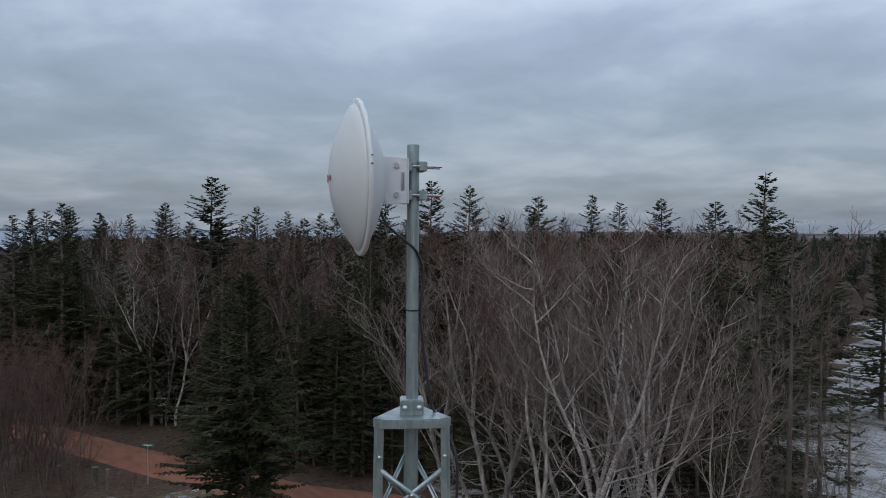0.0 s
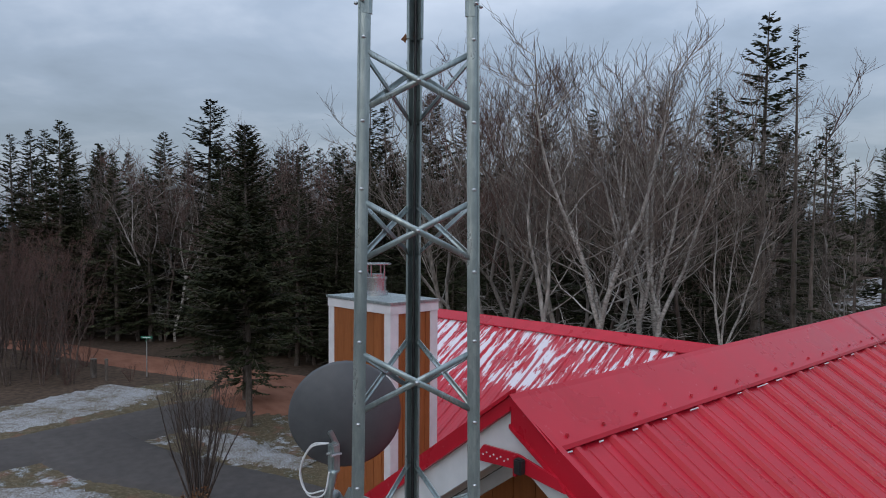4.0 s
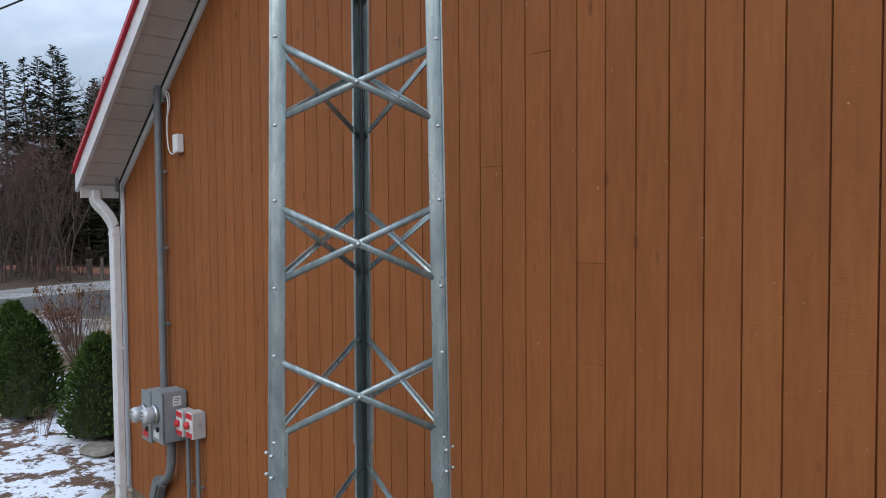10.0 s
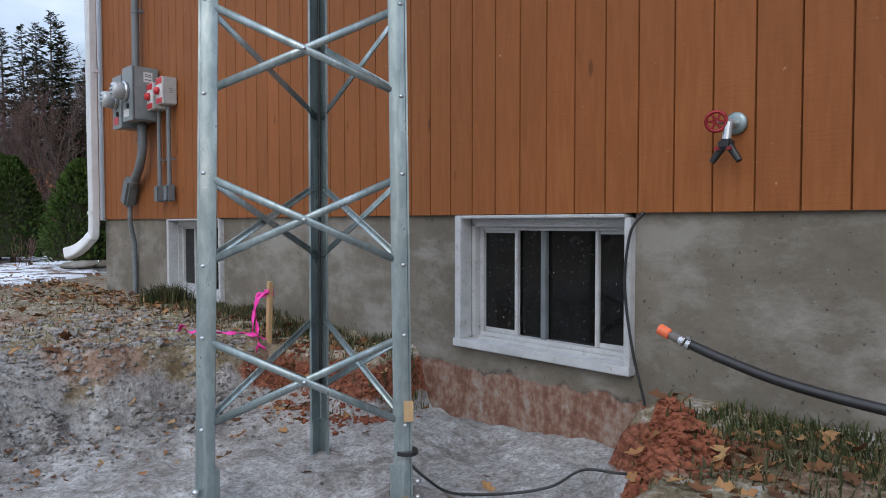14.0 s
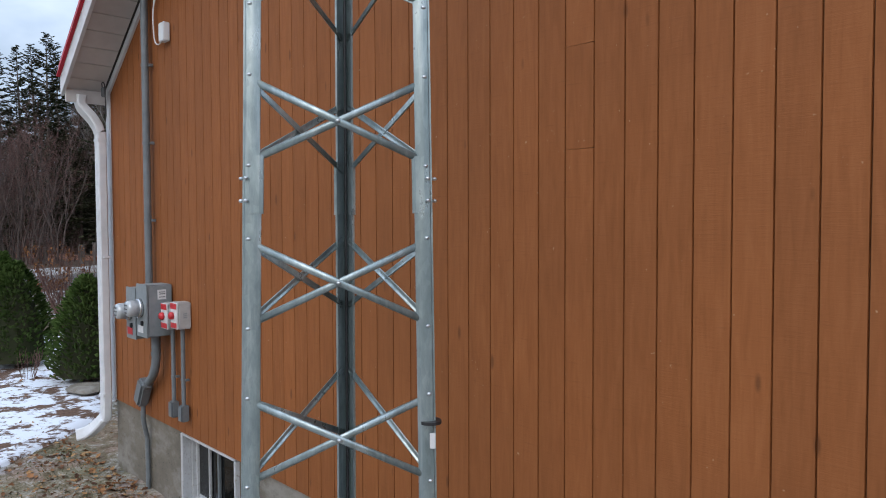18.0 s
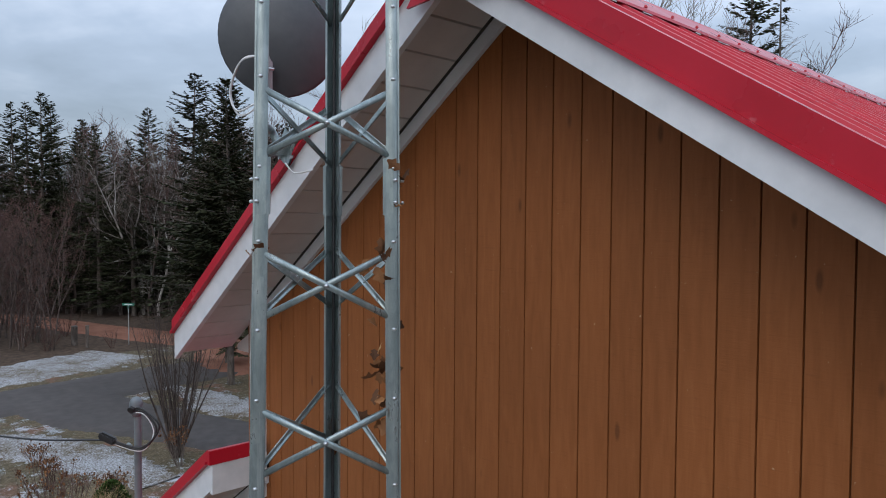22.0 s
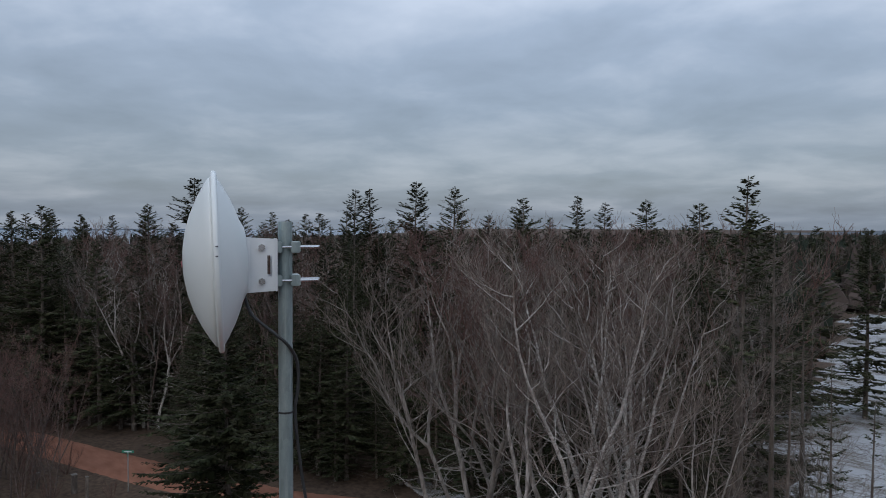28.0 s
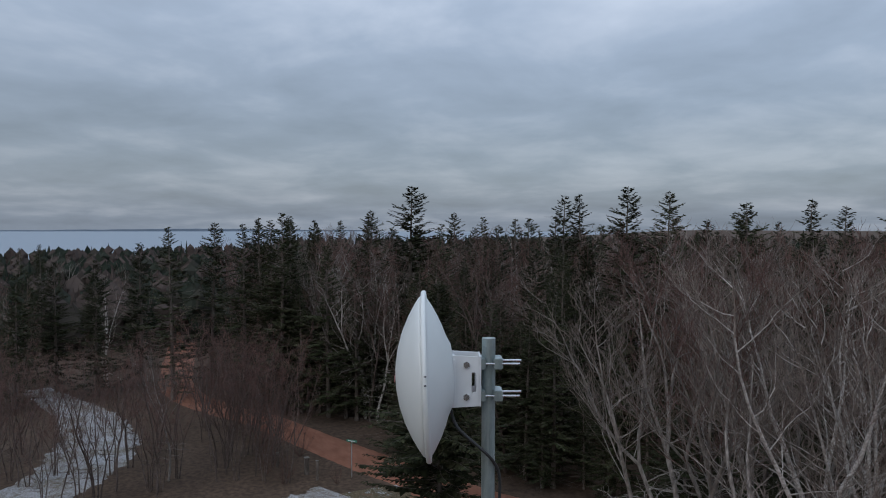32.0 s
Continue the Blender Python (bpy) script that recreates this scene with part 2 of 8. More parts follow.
def roof_snow(nt, b):
    roof_red(nt, b)
    col = b.inputs["Base Color"].links[0].from_socket
    v = coords(nt, (3.2, 0.7, 0.7), "World")
    streak = noise_of(nt, v, 3.0, 8.0, 0.66)
    v2 = coords(nt, (1, 1, 1), "World")
    patch = noise_of(nt, v2, 0.55, 2.0)
    geo = nt.nodes.new("ShaderNodeNewGeometry")
    sep = nt.nodes.new("ShaderNodeSeparateXYZ")
    nt.links.new(geo.outputs["Position"], sep.inputs[0])
    band = nt.nodes.new("ShaderNodeMapRange")
    band.interpolation_type = "SMOOTHSTEP"
    for k, val in (("From Min", 6.55), ("From Max", 7.25), ("To Min", -0.16), ("To Max", 0.12)):
        band.inputs[k].default_value = val
    nt.links.new(sep.outputs["Z"], band.inputs["Value"])
    ad = nt.nodes.new("ShaderNodeMath")
    nt.links.new(streak, ad.inputs[0])
    nt.links.new(band.outputs[0], ad.inputs[1])
    ad2 = nt.nodes.new("ShaderNodeMath")
    nt.links.new(ad.outputs[0], ad2.inputs[0])
    mr = nt.nodes.new("ShaderNodeMapRange")
    for k, val in (("From Min", 0.3), ("From Max", 0.7), ("To Min", -0.08), ("To Max", 0.08)):
        mr.inputs[k].default_value = val
    nt.links.new(patch, mr.inputs["Value"])
    nt.links.new(mr.outputs[0], ad2.inputs[1])
    thin = nt.nodes.new("ShaderNodeMapRange")
    for k, val in (("From Min", -5.6), ("From Max", -4.2), ("To Min", 0.0), ("To Max", -0.30)):
        thin.inputs[k].default_value = val
    nt.links.new(sep.outputs["X"], thin.inputs["Value"])
    ad3 = nt.nodes.new("ShaderNodeMath")
    nt.links.new(ad2.outputs[0], ad3.inputs[0])
    nt.links.new(thin.outputs[0], ad3.inputs[1])
    snow = grey_ramp(nt, ad3.outputs[0], 0.60, 0.64, 0.0, 0.84)
    rib = nt.nodes.new("ShaderNodeMath")
    rib.operation = "PINGPONG"
    rib.inputs[1].default_value = 0.125
    off = nt.nodes.new("ShaderNodeMath")
    nt.links.new(sep.outputs["X"], off.inputs[0])
    off.inputs[1].default_value = 11.05
    nt.links.new(off.outputs[0], rib.inputs[0])
    snow = mix_of(nt, 1.0, snow, grey_ramp(nt, rib.outputs[0], 0.092, 0.102, 1.0, 0.15), "MULTIPLY")
    nt.links.new(mix_of(nt, snow, col, (0.72, 0.75, 0.80)), b.inputs["Base Color"])


M_RED_SNOW = material("red_steel_with_snow", roof_snow, 0.45)


def concrete(nt, b):
    v = coords(nt, (1, 1, 1), "World")
    n1 = noise_of(nt, v, 2.6, 6.0, 0.6)
    n2 = noise_of(nt, v, 28.0, 5.0, 0.65)
    n3 = noise_of(nt, v, 9.0, 3.0)
    col = ramp_of(nt, n1, [(0.3, (0.105, 0.089, 0.067)), (0.5, (0.147, 0.127, 0.098)), (0.72, (0.210, 0.185, 0.148))])
    col = mix_of(nt, grey_ramp(nt, n2, 0.3, 0.7, 0.0, 0.5), col, (0.19, 0.168, 0.135))
    col = mix_of(nt, grey_ramp(nt, noise_of(nt, v, 6.5, 7.0, 0.7), 0.35, 0.62, 0.5, 0.0), col, (0.115, 0.098, 0.074))
    pits = grey_ramp(nt, noise_of(nt, v, 46.0, 2.0), 0.665, 0.685)
    col = mix_of(nt, pits, col, (0.055, 0.050, 0.042))
    # pale runs and dark damp blotches
    run = noise_of(nt, coords(nt, (0.9, 0.9, 1.7), "World"), 2.4, 7.0, 0.68)
    col = mix_of(nt, grey_ramp(nt, run, 0.50, 0.64, 0.0, 0.62), col, (0.30, 0.285, 0.255))
    col = mix_of(nt, grey_ramp(nt, run, 0.32, 0.46, 0.6, 0.0), col, (0.098, 0.086, 0.066))
    col = mix_of(nt, grey_ramp(nt, noise_of(nt, v, 60.0, 2.0), 0.72, 0.76, 0.0, 0.3), col, (0.36, 0.35, 0.32))
    # the part that the trench has laid bare keeps red clay on it, below a tar line
    geo = nt.nodes.new("ShaderNodeNewGeometry")
    sep = nt.nodes.new("ShaderNodeSeparateXYZ")
    nt.links.new(geo.outputs["Position"], sep.inputs[0])
    add = nt.nodes.new("ShaderNodeMath")
    nt.links.new(sep.outputs["Z"], add.inputs[0])
    sc = nt.nodes.new("ShaderNodeMath")
    sc.operation = "MULTIPLY"
    nt.links.new(n3, sc.inputs[0])
    sc.inputs[1].default_value = 0.10
    nt.links.new(sc.outputs[0], add.inputs[1])
    scrape = mix_of(nt, 0.5, noise_of(nt, coords(nt, (5, 5, 1.2), "World"), 3.0, 6.0, 0.7), n2)
    clay = ramp_of(nt, scrape, [(0.36, (0.11, 0.046, 0.030)), (0.47, (0.19, 0.095, 0.062)), (0.54, (0.25, 0.165, 0.125)), (0.64, (0.31, 0.275, 0.24))])
    col = mix_of(nt, grey_ramp(nt, add.outputs[0], 0.470, 0.478, 1.0, 0.0), col, clay)
    tar = nt.nodes.new("ShaderNodeValToRGB")
    tar.color_ramp.elements[0].position, tar.color_ramp.elements[0].color = 0.464, (0, 0, 0, 1)
    tar.color_ramp.elements[1].position, tar.color_ramp.elements[1].color = 0.492, (0, 0, 0, 1)
    tp = tar.color_ramp.elements.new(0.477)
    tp.color = (1, 1, 1, 1)
    nt.links.new(add.outputs[0], tar.inputs[0])
    torn = grey_ramp(nt, noise_of(nt, v, 5.0, 6.0, 0.75), 0.47, 0.60)
    col = mix_of(nt, mix_of(nt, 1.0, tar.outputs["Color"], torn, "MULTIPLY"), col, (0.035, 0.031, 0.028))
    nt.links.new(col, b.inputs["Base Color"])
    bump_of(nt, b, n2, 0.35, 0.006)


M_CONCRETE = material("poured_concrete", concrete, 0.85)


def grimy_vinyl(nt, b):
    v = coords(nt, (1, 1, 1), "World")
    n1 = noise_of(nt, v, 12.0, 5.0)
    col = ramp_of(nt, n1, [(0.3, (0.40, 0.405, 0.41)), (0.7, (0.52, 0.53, 0.54))])
    col = mix_of(nt, grey_ramp(nt, noise_of(nt, v, 38.0, 6.0, 0.75), 0.56, 0.70, 0.0, 0.75), col, (0.20, 0.145, 0.095))
    col = mix_of(nt, grey_ramp(nt, noise_of(nt, v, 130.0, 3.0), 0.66, 0.72, 0.0, 0.7), col, (0.09, 0.065, 0.045))
    nt.links.new(col, b.inputs["Base Color"])


M_VINYL = material("white_vinyl", grimy_vinyl, 0.4)


def glass(nt, b):
    v = coords(nt, (1, 1, 1), "World")
    n = noise_of(nt, v, 30.0, 5.0)
    b.inputs["Base Color"].default_value = (0.02, 0.022, 0.024, 1)
    spots = grey_ramp(nt, noise_of(nt, v, 80.0, 3.0), 0.67, 0.71)
    nt.links.new(mix_of(nt, spots, (0.006, 0.0065, 0.0065), (0.17, 0.17, 0.16)), b.inputs["Base Color"])
    nt.links.new(grey_ramp(nt, n, 0.55, 0.75, 0.06, 0.4), b.inputs["Roughness"])


M_GLASS = material("dark_window_glass", glass, 0.05, 0.0, 0.4)
M_INSIDE = material("dark_inside", simple((0.02, 0.018, 0.016), (0.05, 0.045, 0.04), 6), 0.9)
M_DISH = material("white_radome", simple((0.62, 0.65, 0.64), (0.70, 0.72, 0.71), 4, 0.02, 0.001), 0.42)
M_WHITE = material("white_powder_coat", simple((0.66, 0.68, 0.69), (0.74, 0.75, 0.76), 10, 0.03), 0.4)
M_LOGO = material("faded_red_mark", simple((0.35, 0.12, 0.12), (0.45, 0.2, 0.2), 30, 0), 0.6)
M_BLACK = material("black_rubber", simple((0.012, 0.012, 0.013), (0.03, 0.03, 0.032), 30, 0.1), 0.45)
M_DISHGREY = material("dark_grey_dish", simple((0.075, 0.081, 0.090), (0.098, 0.105, 0.115), 14, 0.05), 0.5)
M_GREYBOX = material("grey_enamel", simple((0.20, 0.225, 0.235), (0.26, 0.285, 0.295), 18, 0.06), 0.45)
M_PVC = material("grey_pvc", simple((0.12, 0.137, 0.147), (0.18, 0.198, 0.208), 12, 0.05), 0.5)
M_LIGHTBOX = material("light_grey_plastic", simple((0.40, 0.40, 0.39), (0.5, 0.5, 0.49), 20, 0.05), 0.5)
M_REDPAINT = material("red_plastic", simple((0.50, 0.02, 0.025), (0.62, 0.04, 0.05), 25, 0.05), 0.4)
M_LABEL = material("printed_label", simple((0.6, 0.6, 0.6), (0.75, 0.75, 0.74), 40, 0), 0.5)
M_INK = material("label_ink", simple((0.04, 0.04, 0.05), (0.08, 0.08, 0.09), 40, 0), 0.6)
M_YELLOW = material("yellow_sticker", simple((0.75, 0.48, 0.02), (0.85, 0.58, 0.04), 30, 0), 0.5)
M_BLUE = material("blue_sticker", simple((0.03, 0.05, 0.25), (0.05, 0.08, 0.32), 30, 0), 0.5)
M_PINK = material("pink_survey_tape", simple((0.85, 0.03, 0.35), (0.95, 0.06, 0.45), 20, 0.1), 0.5)
M_STAKE = material("pine_stake", simple((0.42, 0.27, 0.13), (0.55, 0.37, 0.2), 9, 0.2, 0.003, (8, 8, 1)), 0.75)
M_METERGLASS = material("meter_cover", simple((0.42, 0.45, 0.47), (0.6, 0.63, 0.65), 30, 0.05), 0.12, 0.1, 0.8)
M_CHROME = material("bright_steel", simple((0.45, 0.45, 0.46), (0.65, 0.65, 0.66), 8, 0.05), 0.25, 0.9)
M_SIGNGREEN = material("green_sign", simple((0.02, 0.16, 0.10), (0.03, 0.2, 0.13), 15, 0.02), 0.4)
M_POST = material("weathered_post", simple((0.12, 0.11, 0.10), (0.2, 0.19, 0.17), 12, 0.2), 0.8)
M_ORANGE = material("orange_cap", simple((0.75, 0.13, 0.05), (0.85, 0.2, 0.08), 25, 0.05), 0.5)
M_TAPRED = material("red_tap_wheel", simple((0.25, 0.015, 0.02), (0.38, 0.03, 0.04), 40, 0.1), 0.4, 0.3)


def bark(c1, c2, c3, stretch=0.25):
    def build(nt, b):
        v = coords(nt, (1, 1, stretch))
        n1 = noise_of(nt, v, 9.0, 5.0, 0.6)
        n2 = noise_of(nt, coords(nt), 1.1, 3.0)
        col = ramp_of(nt, n1, [(0.3, c1), (0.5, c2), (0.72, c3)])
        col = mix_of(nt, grey_ramp(nt, n2, 0.4, 0.65, 0.0, 0.5), col, c1)
        nt.links.new(tint_by_object(nt, col, 0.75, 1.2), b.inputs["Base Color"])
        bump_of(nt, b, n1, 0.5, 0.02)
    return build


M_BARK_GREY = material("grey_bark", bark((0.092, 0.078, 0.068), (0.215, 0.191, 0.171), (0.39, 0.358, 0.328)), 0.9)
M_BARK_BIRCH = material("birch_bark", bark((0.13, 0.113, 0.098), (0.37, 0.343, 0.315), (0.58, 0.55, 0.515), 1.8), 0.8)
M_BARK_DARK = material("spruce_bark", bark((0.055, 0.044, 0.036), (0.12, 0.096, 0.08), (0.22, 0.19, 0.165)), 0.95)
M_BARK_RED = material("reddish_bark", bark((0.048, 0.033, 0.027), (0.098, 0.071, 0.060), (0.18, 0.140, 0.121)), 0.9)
M_TWIG = material("bare_twigs", bark((0.085, 0.065, 0.053), (0.180, 0.144, 0.121), (0.32, 0.268, 0.233)), 0.9)
M_TWIG_RED = material("reddish_twigs", bark((0.064, 0.030, 0.024), (0.126, 0.066, 0.053), (0.205, 0.124, 0.103)), 0.9)


def needles(c1, c2, c3):
    def build(nt, b):
        geo = nt.nodes.new("ShaderNodeNewGeometry")
        col = ramp_of(nt, geo.outputs["Random Per Island"], [(0.0, c1), (0.5, c2), (1.0, c3)])
        n = noise_of(nt, coords(nt), 0.7, 3.0)
        col = mix_of(nt, grey_ramp(nt, n, 0.45, 0.7, 0.0, 0.6), col, (0.062, 0.052, 0.036))
        nt.links.new(tint_by_object(nt, col, 0.65, 1.25), b.inputs["Base Color"])
    return build


M_NEEDLE = material("spruce_needles", needles((0.022, 0.026, 0.013), (0.036, 0.044, 0.022), (0.062, 0.066, 0.034)), 0.85, 0, 0.06)
M_CEDAR = material("cedar_foliage", needles((0.035, 0.068, 0.015), (0.068, 0.122, 0.028), (0.115, 0.175, 0.05)), 0.85, 0, 0.1)
M_DRYGRASS = material("dry_grass", simple((0.26, 0.17, 0.08), (0.40, 0.29, 0.15), 12, 0.1, obj=0.2), 0.9)
M_GRASSBLADE = material("grass_blades", needles((0.03, 0.045, 0.014), (0.06, 0.075, 0.025), (0.16, 0.13, 0.06)), 0.85, 0, 0.2)


def lawn(nt, b):
    v = coords(nt, (1, 1, 1), "World")
    big = noise_of(nt, v, 0.16, 4.0, 0.6)
    mid = noise_of(nt, v, 1.6, 5.0, 0.65)
    fine = noise_of(nt, v, 22.0, 4.0, 0.7)
    speck = mix_of(nt, 0.55, noise_of(nt, v, 4.5, 6.0, 0.75), fine)
    grass = ramp_of(nt, speck, [(0.36, (0.038, 0.030, 0.016)), (0.5, (0.092, 0.070, 0.040)), (0.62, (0.19, 0.15, 0.095))])
    green = ramp_of(nt, fine, [(0.3, (0.030, 0.030, 0.013)), (0.7, (0.085, 0.080, 0.038))])
    col = mix_of(nt, grey_ramp(nt, mid, 0.48, 0.66, 0.0, 0.6), grass, green)
    red = ramp_of(nt, fine, [(0.3, (0.12, 0.05, 0.032)), (0.7, (0.24, 0.115, 0.08))])
    col = mix_of(nt, grey_ramp(nt, noise_of(nt, v, 0.9, 4.0), 0.56, 0.68, 0.0, 0.65), col, red)
    s = nt.nodes.new("ShaderNodeMath")
    nt.links.new(big, s.inputs[0])
    nt.links.new(speck, s.inputs[1])
    s2 = nt.nodes.new("ShaderNodeMath")
    nt.links.new(s.outputs[0], s2.inputs[0])
    nt.links.new(mid, s2.inputs[1])
    third = nt.nodes.new("ShaderNodeMath")
    third.operation = "DIVIDE"
    nt.links.new(s2.outputs[0], third.inputs[0])
    third.inputs[1].default_value = 3.0
    snow = grey_ramp(nt, third.outputs[0], 0.525, 0.575, 0.0, 0.8)
    nt.links.new(mix_of(nt, snow, col, (0.46, 0.49, 0.53)), b.inputs["Base Color"])
    bump_of(nt, b, fine, 0.8, 0.03)


def snowy(nt, b):
    v = coords(nt, (1, 1, 1), "World")
    mid = noise_of(nt, coords(nt, (0.5, 2.2, 1), "World"), 1.1, 5.0, 0.7)
    fine = noise_of(nt, v, 11.0, 4.0, 0.7)
    s = nt.nodes.new("ShaderNodeMath")
    nt.links.new(mid, s.inputs[0])
    nt.links.new(fine, s.inputs[1])
    big = nt.nodes.new("ShaderNodeMapRange")
    nt.links.new(noise_of(nt, v, 0.22, 4.0, 0.6), big.inputs["Value"])
    for k, val in (("From Min", 0.3), ("From Max", 0.7), ("To Min", -0.22), ("To Max", 0.10)):
        big.inputs[k].default_value = val
    s2 = nt.nodes.new("ShaderNodeMath")
    nt.links.new(s.outputs[0], s2.inputs[0])
    nt.links.new(big.outputs[0], s2.inputs[1])
    col = ramp_of(nt, s2.outputs[0], [(0.72, (0.085, 0.068, 0.050)), (0.86, (0.19, 0.178, 0.165)), (1.0, (0.34, 0.345, 0.355))])
    nt.links.new(col, b.inputs["Base Color"])
    bump_of(nt, b, fine, 0.5, 0.04)


M_SNOWFIELD = material("thin_snow_on_stubble", snowy, 0.9, 0, 0.2)


def frost_mud(nt, b):
    v = coords(nt, (1, 1, 1), "World")
    big = noise_of(nt, v, 0.8, 4.0, 0.6)
    mid = mix_of(nt, 0.45, noise_of(nt, v, 4.0, 6.0, 0.75), noise_of(nt, v, 21.0, 5.0, 0.75))
    fine = noise_of(nt, v, 70.0, 4.0, 0.75)
    col = ramp_of(nt, mid, [(0.33, (0.095, 0.085, 0.077)), (0.44, (0.215, 0.203, 0.192)), (0.54, (0.38, 0.373, 0.365)), (0.66, (0.62, 0.62, 0.62))])
    col = mix_of(nt, grey_ramp(nt, big, 0.5, 0.7, 0.0, 0.4), col, (0.36, 0.32, 0.285))
    col = mix_of(nt, grey_ramp(nt, fine, 0.38, 0.54, 0.6, 0.0), col, (0.105, 0.090, 0.078))
    nt.links.new(col, b.inputs["Base Color"])
    bump_of(nt, b, mix_of(nt, 0.35, mid, fine), 1.0, 0.035)


def snowbed(nt, b):
    v = coords(nt, (1, 1, 1), "World")
    n = noise_of(nt, v, 3.2, 6.0, 0.72)
    fine = noise_of(nt, v, 30.0, 4.0, 0.7)
    dirt = ramp_of(nt, fine, [(0.3, (0.05, 0.03, 0.022)), (0.7, (0.17, 0.10, 0.065))])
    col = mix_of(nt, grey_ramp(nt, n, 0.46, 0.52), dirt, (0.66, 0.69, 0.74))
    nt.links.new(col, b.inputs["Base Color"])
    bump_of(nt, b, n, 0.6, 0.03)


def snowpatch(nt, b):
    v = coords(nt, (1, 1, 1), "World")
    big = noise_of(nt, v, 0.55, 3.0, 0.6)
    mid = noise_of(nt, v, 3.0, 6.0, 0.75)
    fine = noise_of(nt, v, 16.0, 4.0, 0.7)
    litter = ramp_of(nt, fine, [(0.3, (0.045, 0.034, 0.020)), (0.5, (0.11, 0.08, 0.045)), (0.72, (0.19, 0.145, 0.09))])
    s = mix_of(nt, 0.55, big, mid)
    snow = grey_ramp(nt, mix_of(nt, 0.35, s, fine), 0.42, 0.55, 0.0, 0.88)
    white = ramp_of(nt, fine, [(0.36, (0.16, 0.15, 0.14)), (0.5, (0.33, 0.335, 0.345)), (0.66, (0.50, 0.515, 0.54))])
    nt.links.new(mix_of(nt, snow, litter, white), b.inputs["Base Color"])
    bump_of(nt, b, mid, 0.6, 0.04)


M_SNOWPATCH = material("patchy_snow_on_grass", snowpatch, 0.9, 0, 0.2)
M_SNOWBED = material("snow_on_mulch", snowbed, 0.9, 0, 0.2)
M_MUD = material("frosted_grey_mud", frost_mud, 0.9, 0, 0.25)
M_CLAY = material("red_clay", simple((0.16, 0.048, 0.026), (0.32, 0.115, 0.065), 14, 0.8, 0.03, space="World"), 0.95, 0, 0.2)


def mixed_ground(nt, b):
    """Turf, frosted mud and red clay that run into one another with ragged edges."""
    lawn(nt, b)
    turf = b.inputs["Base Color"].links[0].from_socket
    frost_mud(nt, b)
    mud = b.inputs["Base Color"].links[0].from_socket
    v = coords(nt, (1, 1, 1), "World")
    rag = noise_of(nt, v, 7.0, 7.0, 0.72)
    fine = noise_of(nt, v, 42.0, 5.0, 0.7)
    clay = ramp_of(nt, fine, [(0.36, (0.070, 0.026, 0.016)), (0.5, (0.17, 0.060, 0.034)), (0.66, (0.30, 0.12, 0.075))])

    def spread(name, sharp):
        at = nt.nodes.new("ShaderNodeAttribute")
        at.attribute_name = name
        half = nt.nodes.new("ShaderNodeMath")
        half.operation = "MULTIPLY"
        nt.links.new(at.outputs["Fac"], half.inputs[0])
        half.inputs[1].default_value = 0.5
        ad = nt.nodes.new("ShaderNodeMath")
        ad.operation = "MULTIPLY_ADD"
        nt.links.new(rag, ad.inputs[0])
        ad.inputs[1].default_value = 0.7
        nt.links.new(half.outputs[0], ad.inputs[2])
        return grey_ramp(nt, ad.outputs[0], 0.58 - sharp, 0.58 + sharp)

    soft = mix_of(nt, 0.5, rag, fine)
    rime = ramp_of(nt, soft, [(0.41, (0.12, 0.092, 0.050)), (0.51, (0.26, 0.215, 0.145)), (0.61, (0.47, 0.455, 0.435))])
    blotch = noise_of(nt, v, 1.9, 5.0, 0.65)
    rime = mix_of(nt, grey_ramp(nt, blotch, 0.50, 0.60, 0.0, 0.75), rime, ramp_of(nt, soft, [(0.42, (0.15, 0.070, 0.045)), (0.58, (0.36, 0.25, 0.20))]))
    rime = mix_of(nt, grey_ramp(nt, blotch, 0.36, 0.46, 0.8, 0.0), rime, ramp_of(nt, soft, [(0.42, (0.085, 0.08, 0.035)), (0.58, (0.27, 0.25, 0.16))]))
    col = mix_of(nt, spread("frost", 0.22), turf, rime)
    col = mix_of(nt, spread("mud", 0.06), col, mud)
    col = mix_of(nt, spread("clay", 0.05), col, clay)
    nt.links.new(col, b.inputs["Base Color"])
    bump_of(nt, b, mix_of(nt, 0.3, rag, fine), 0.8, 0.03)


M_GROUND = material("turf_mud_and_clay", mixed_ground, 0.93, 0, 0.2)
M_DIRT = material("red_dirt_road", simple((0.20, 0.085, 0.052), (0.29, 0.135, 0.088), 1.2, 0.3, 0.03, (0.6, 1.5, 1), "World"), 0.95, 0, 0.2)
M_ASPHALT = material("old_asphalt", simple((0.052, 0.044, 0.040), (0.078, 0.066, 0.060), 2.5, 0.3, 0.01, space="World"), 0.9)
M_LITTER = material("forest_floor", simple((0.045, 0.030, 0.020), (0.115, 0.078, 0.055), 3.0, 0.5, 0.05, space="World"), 0.95, 0, 0.2)


def sea_mat(nt, b):
    b.inputs["Base Color"].default_value = (0.24, 0.28, 0.32, 1)


M_SEA = material("sea_water", sea_mat, 0.6, 0, 0.25)

# ---- mesh helpers ----


def link_mesh(name, me, mat, parent=None, label="", kind=""):
    if mat is not None:
        me.materials.append(mat)
    ob = new(name, me)
    if parent is not None:
        ob.parent = parent
    return tagged(ob, label, kind=kind)


def part(name, bm, mat, parent=None, label="", smooth=False):
    me = bpy.data.meshes.new(name)
    bm.normal_update()
    bm.to_mesh(me)
    bm.free()
    if smooth:
        me.shade_smooth()
    return link_mesh(name, me, mat, parent, label)


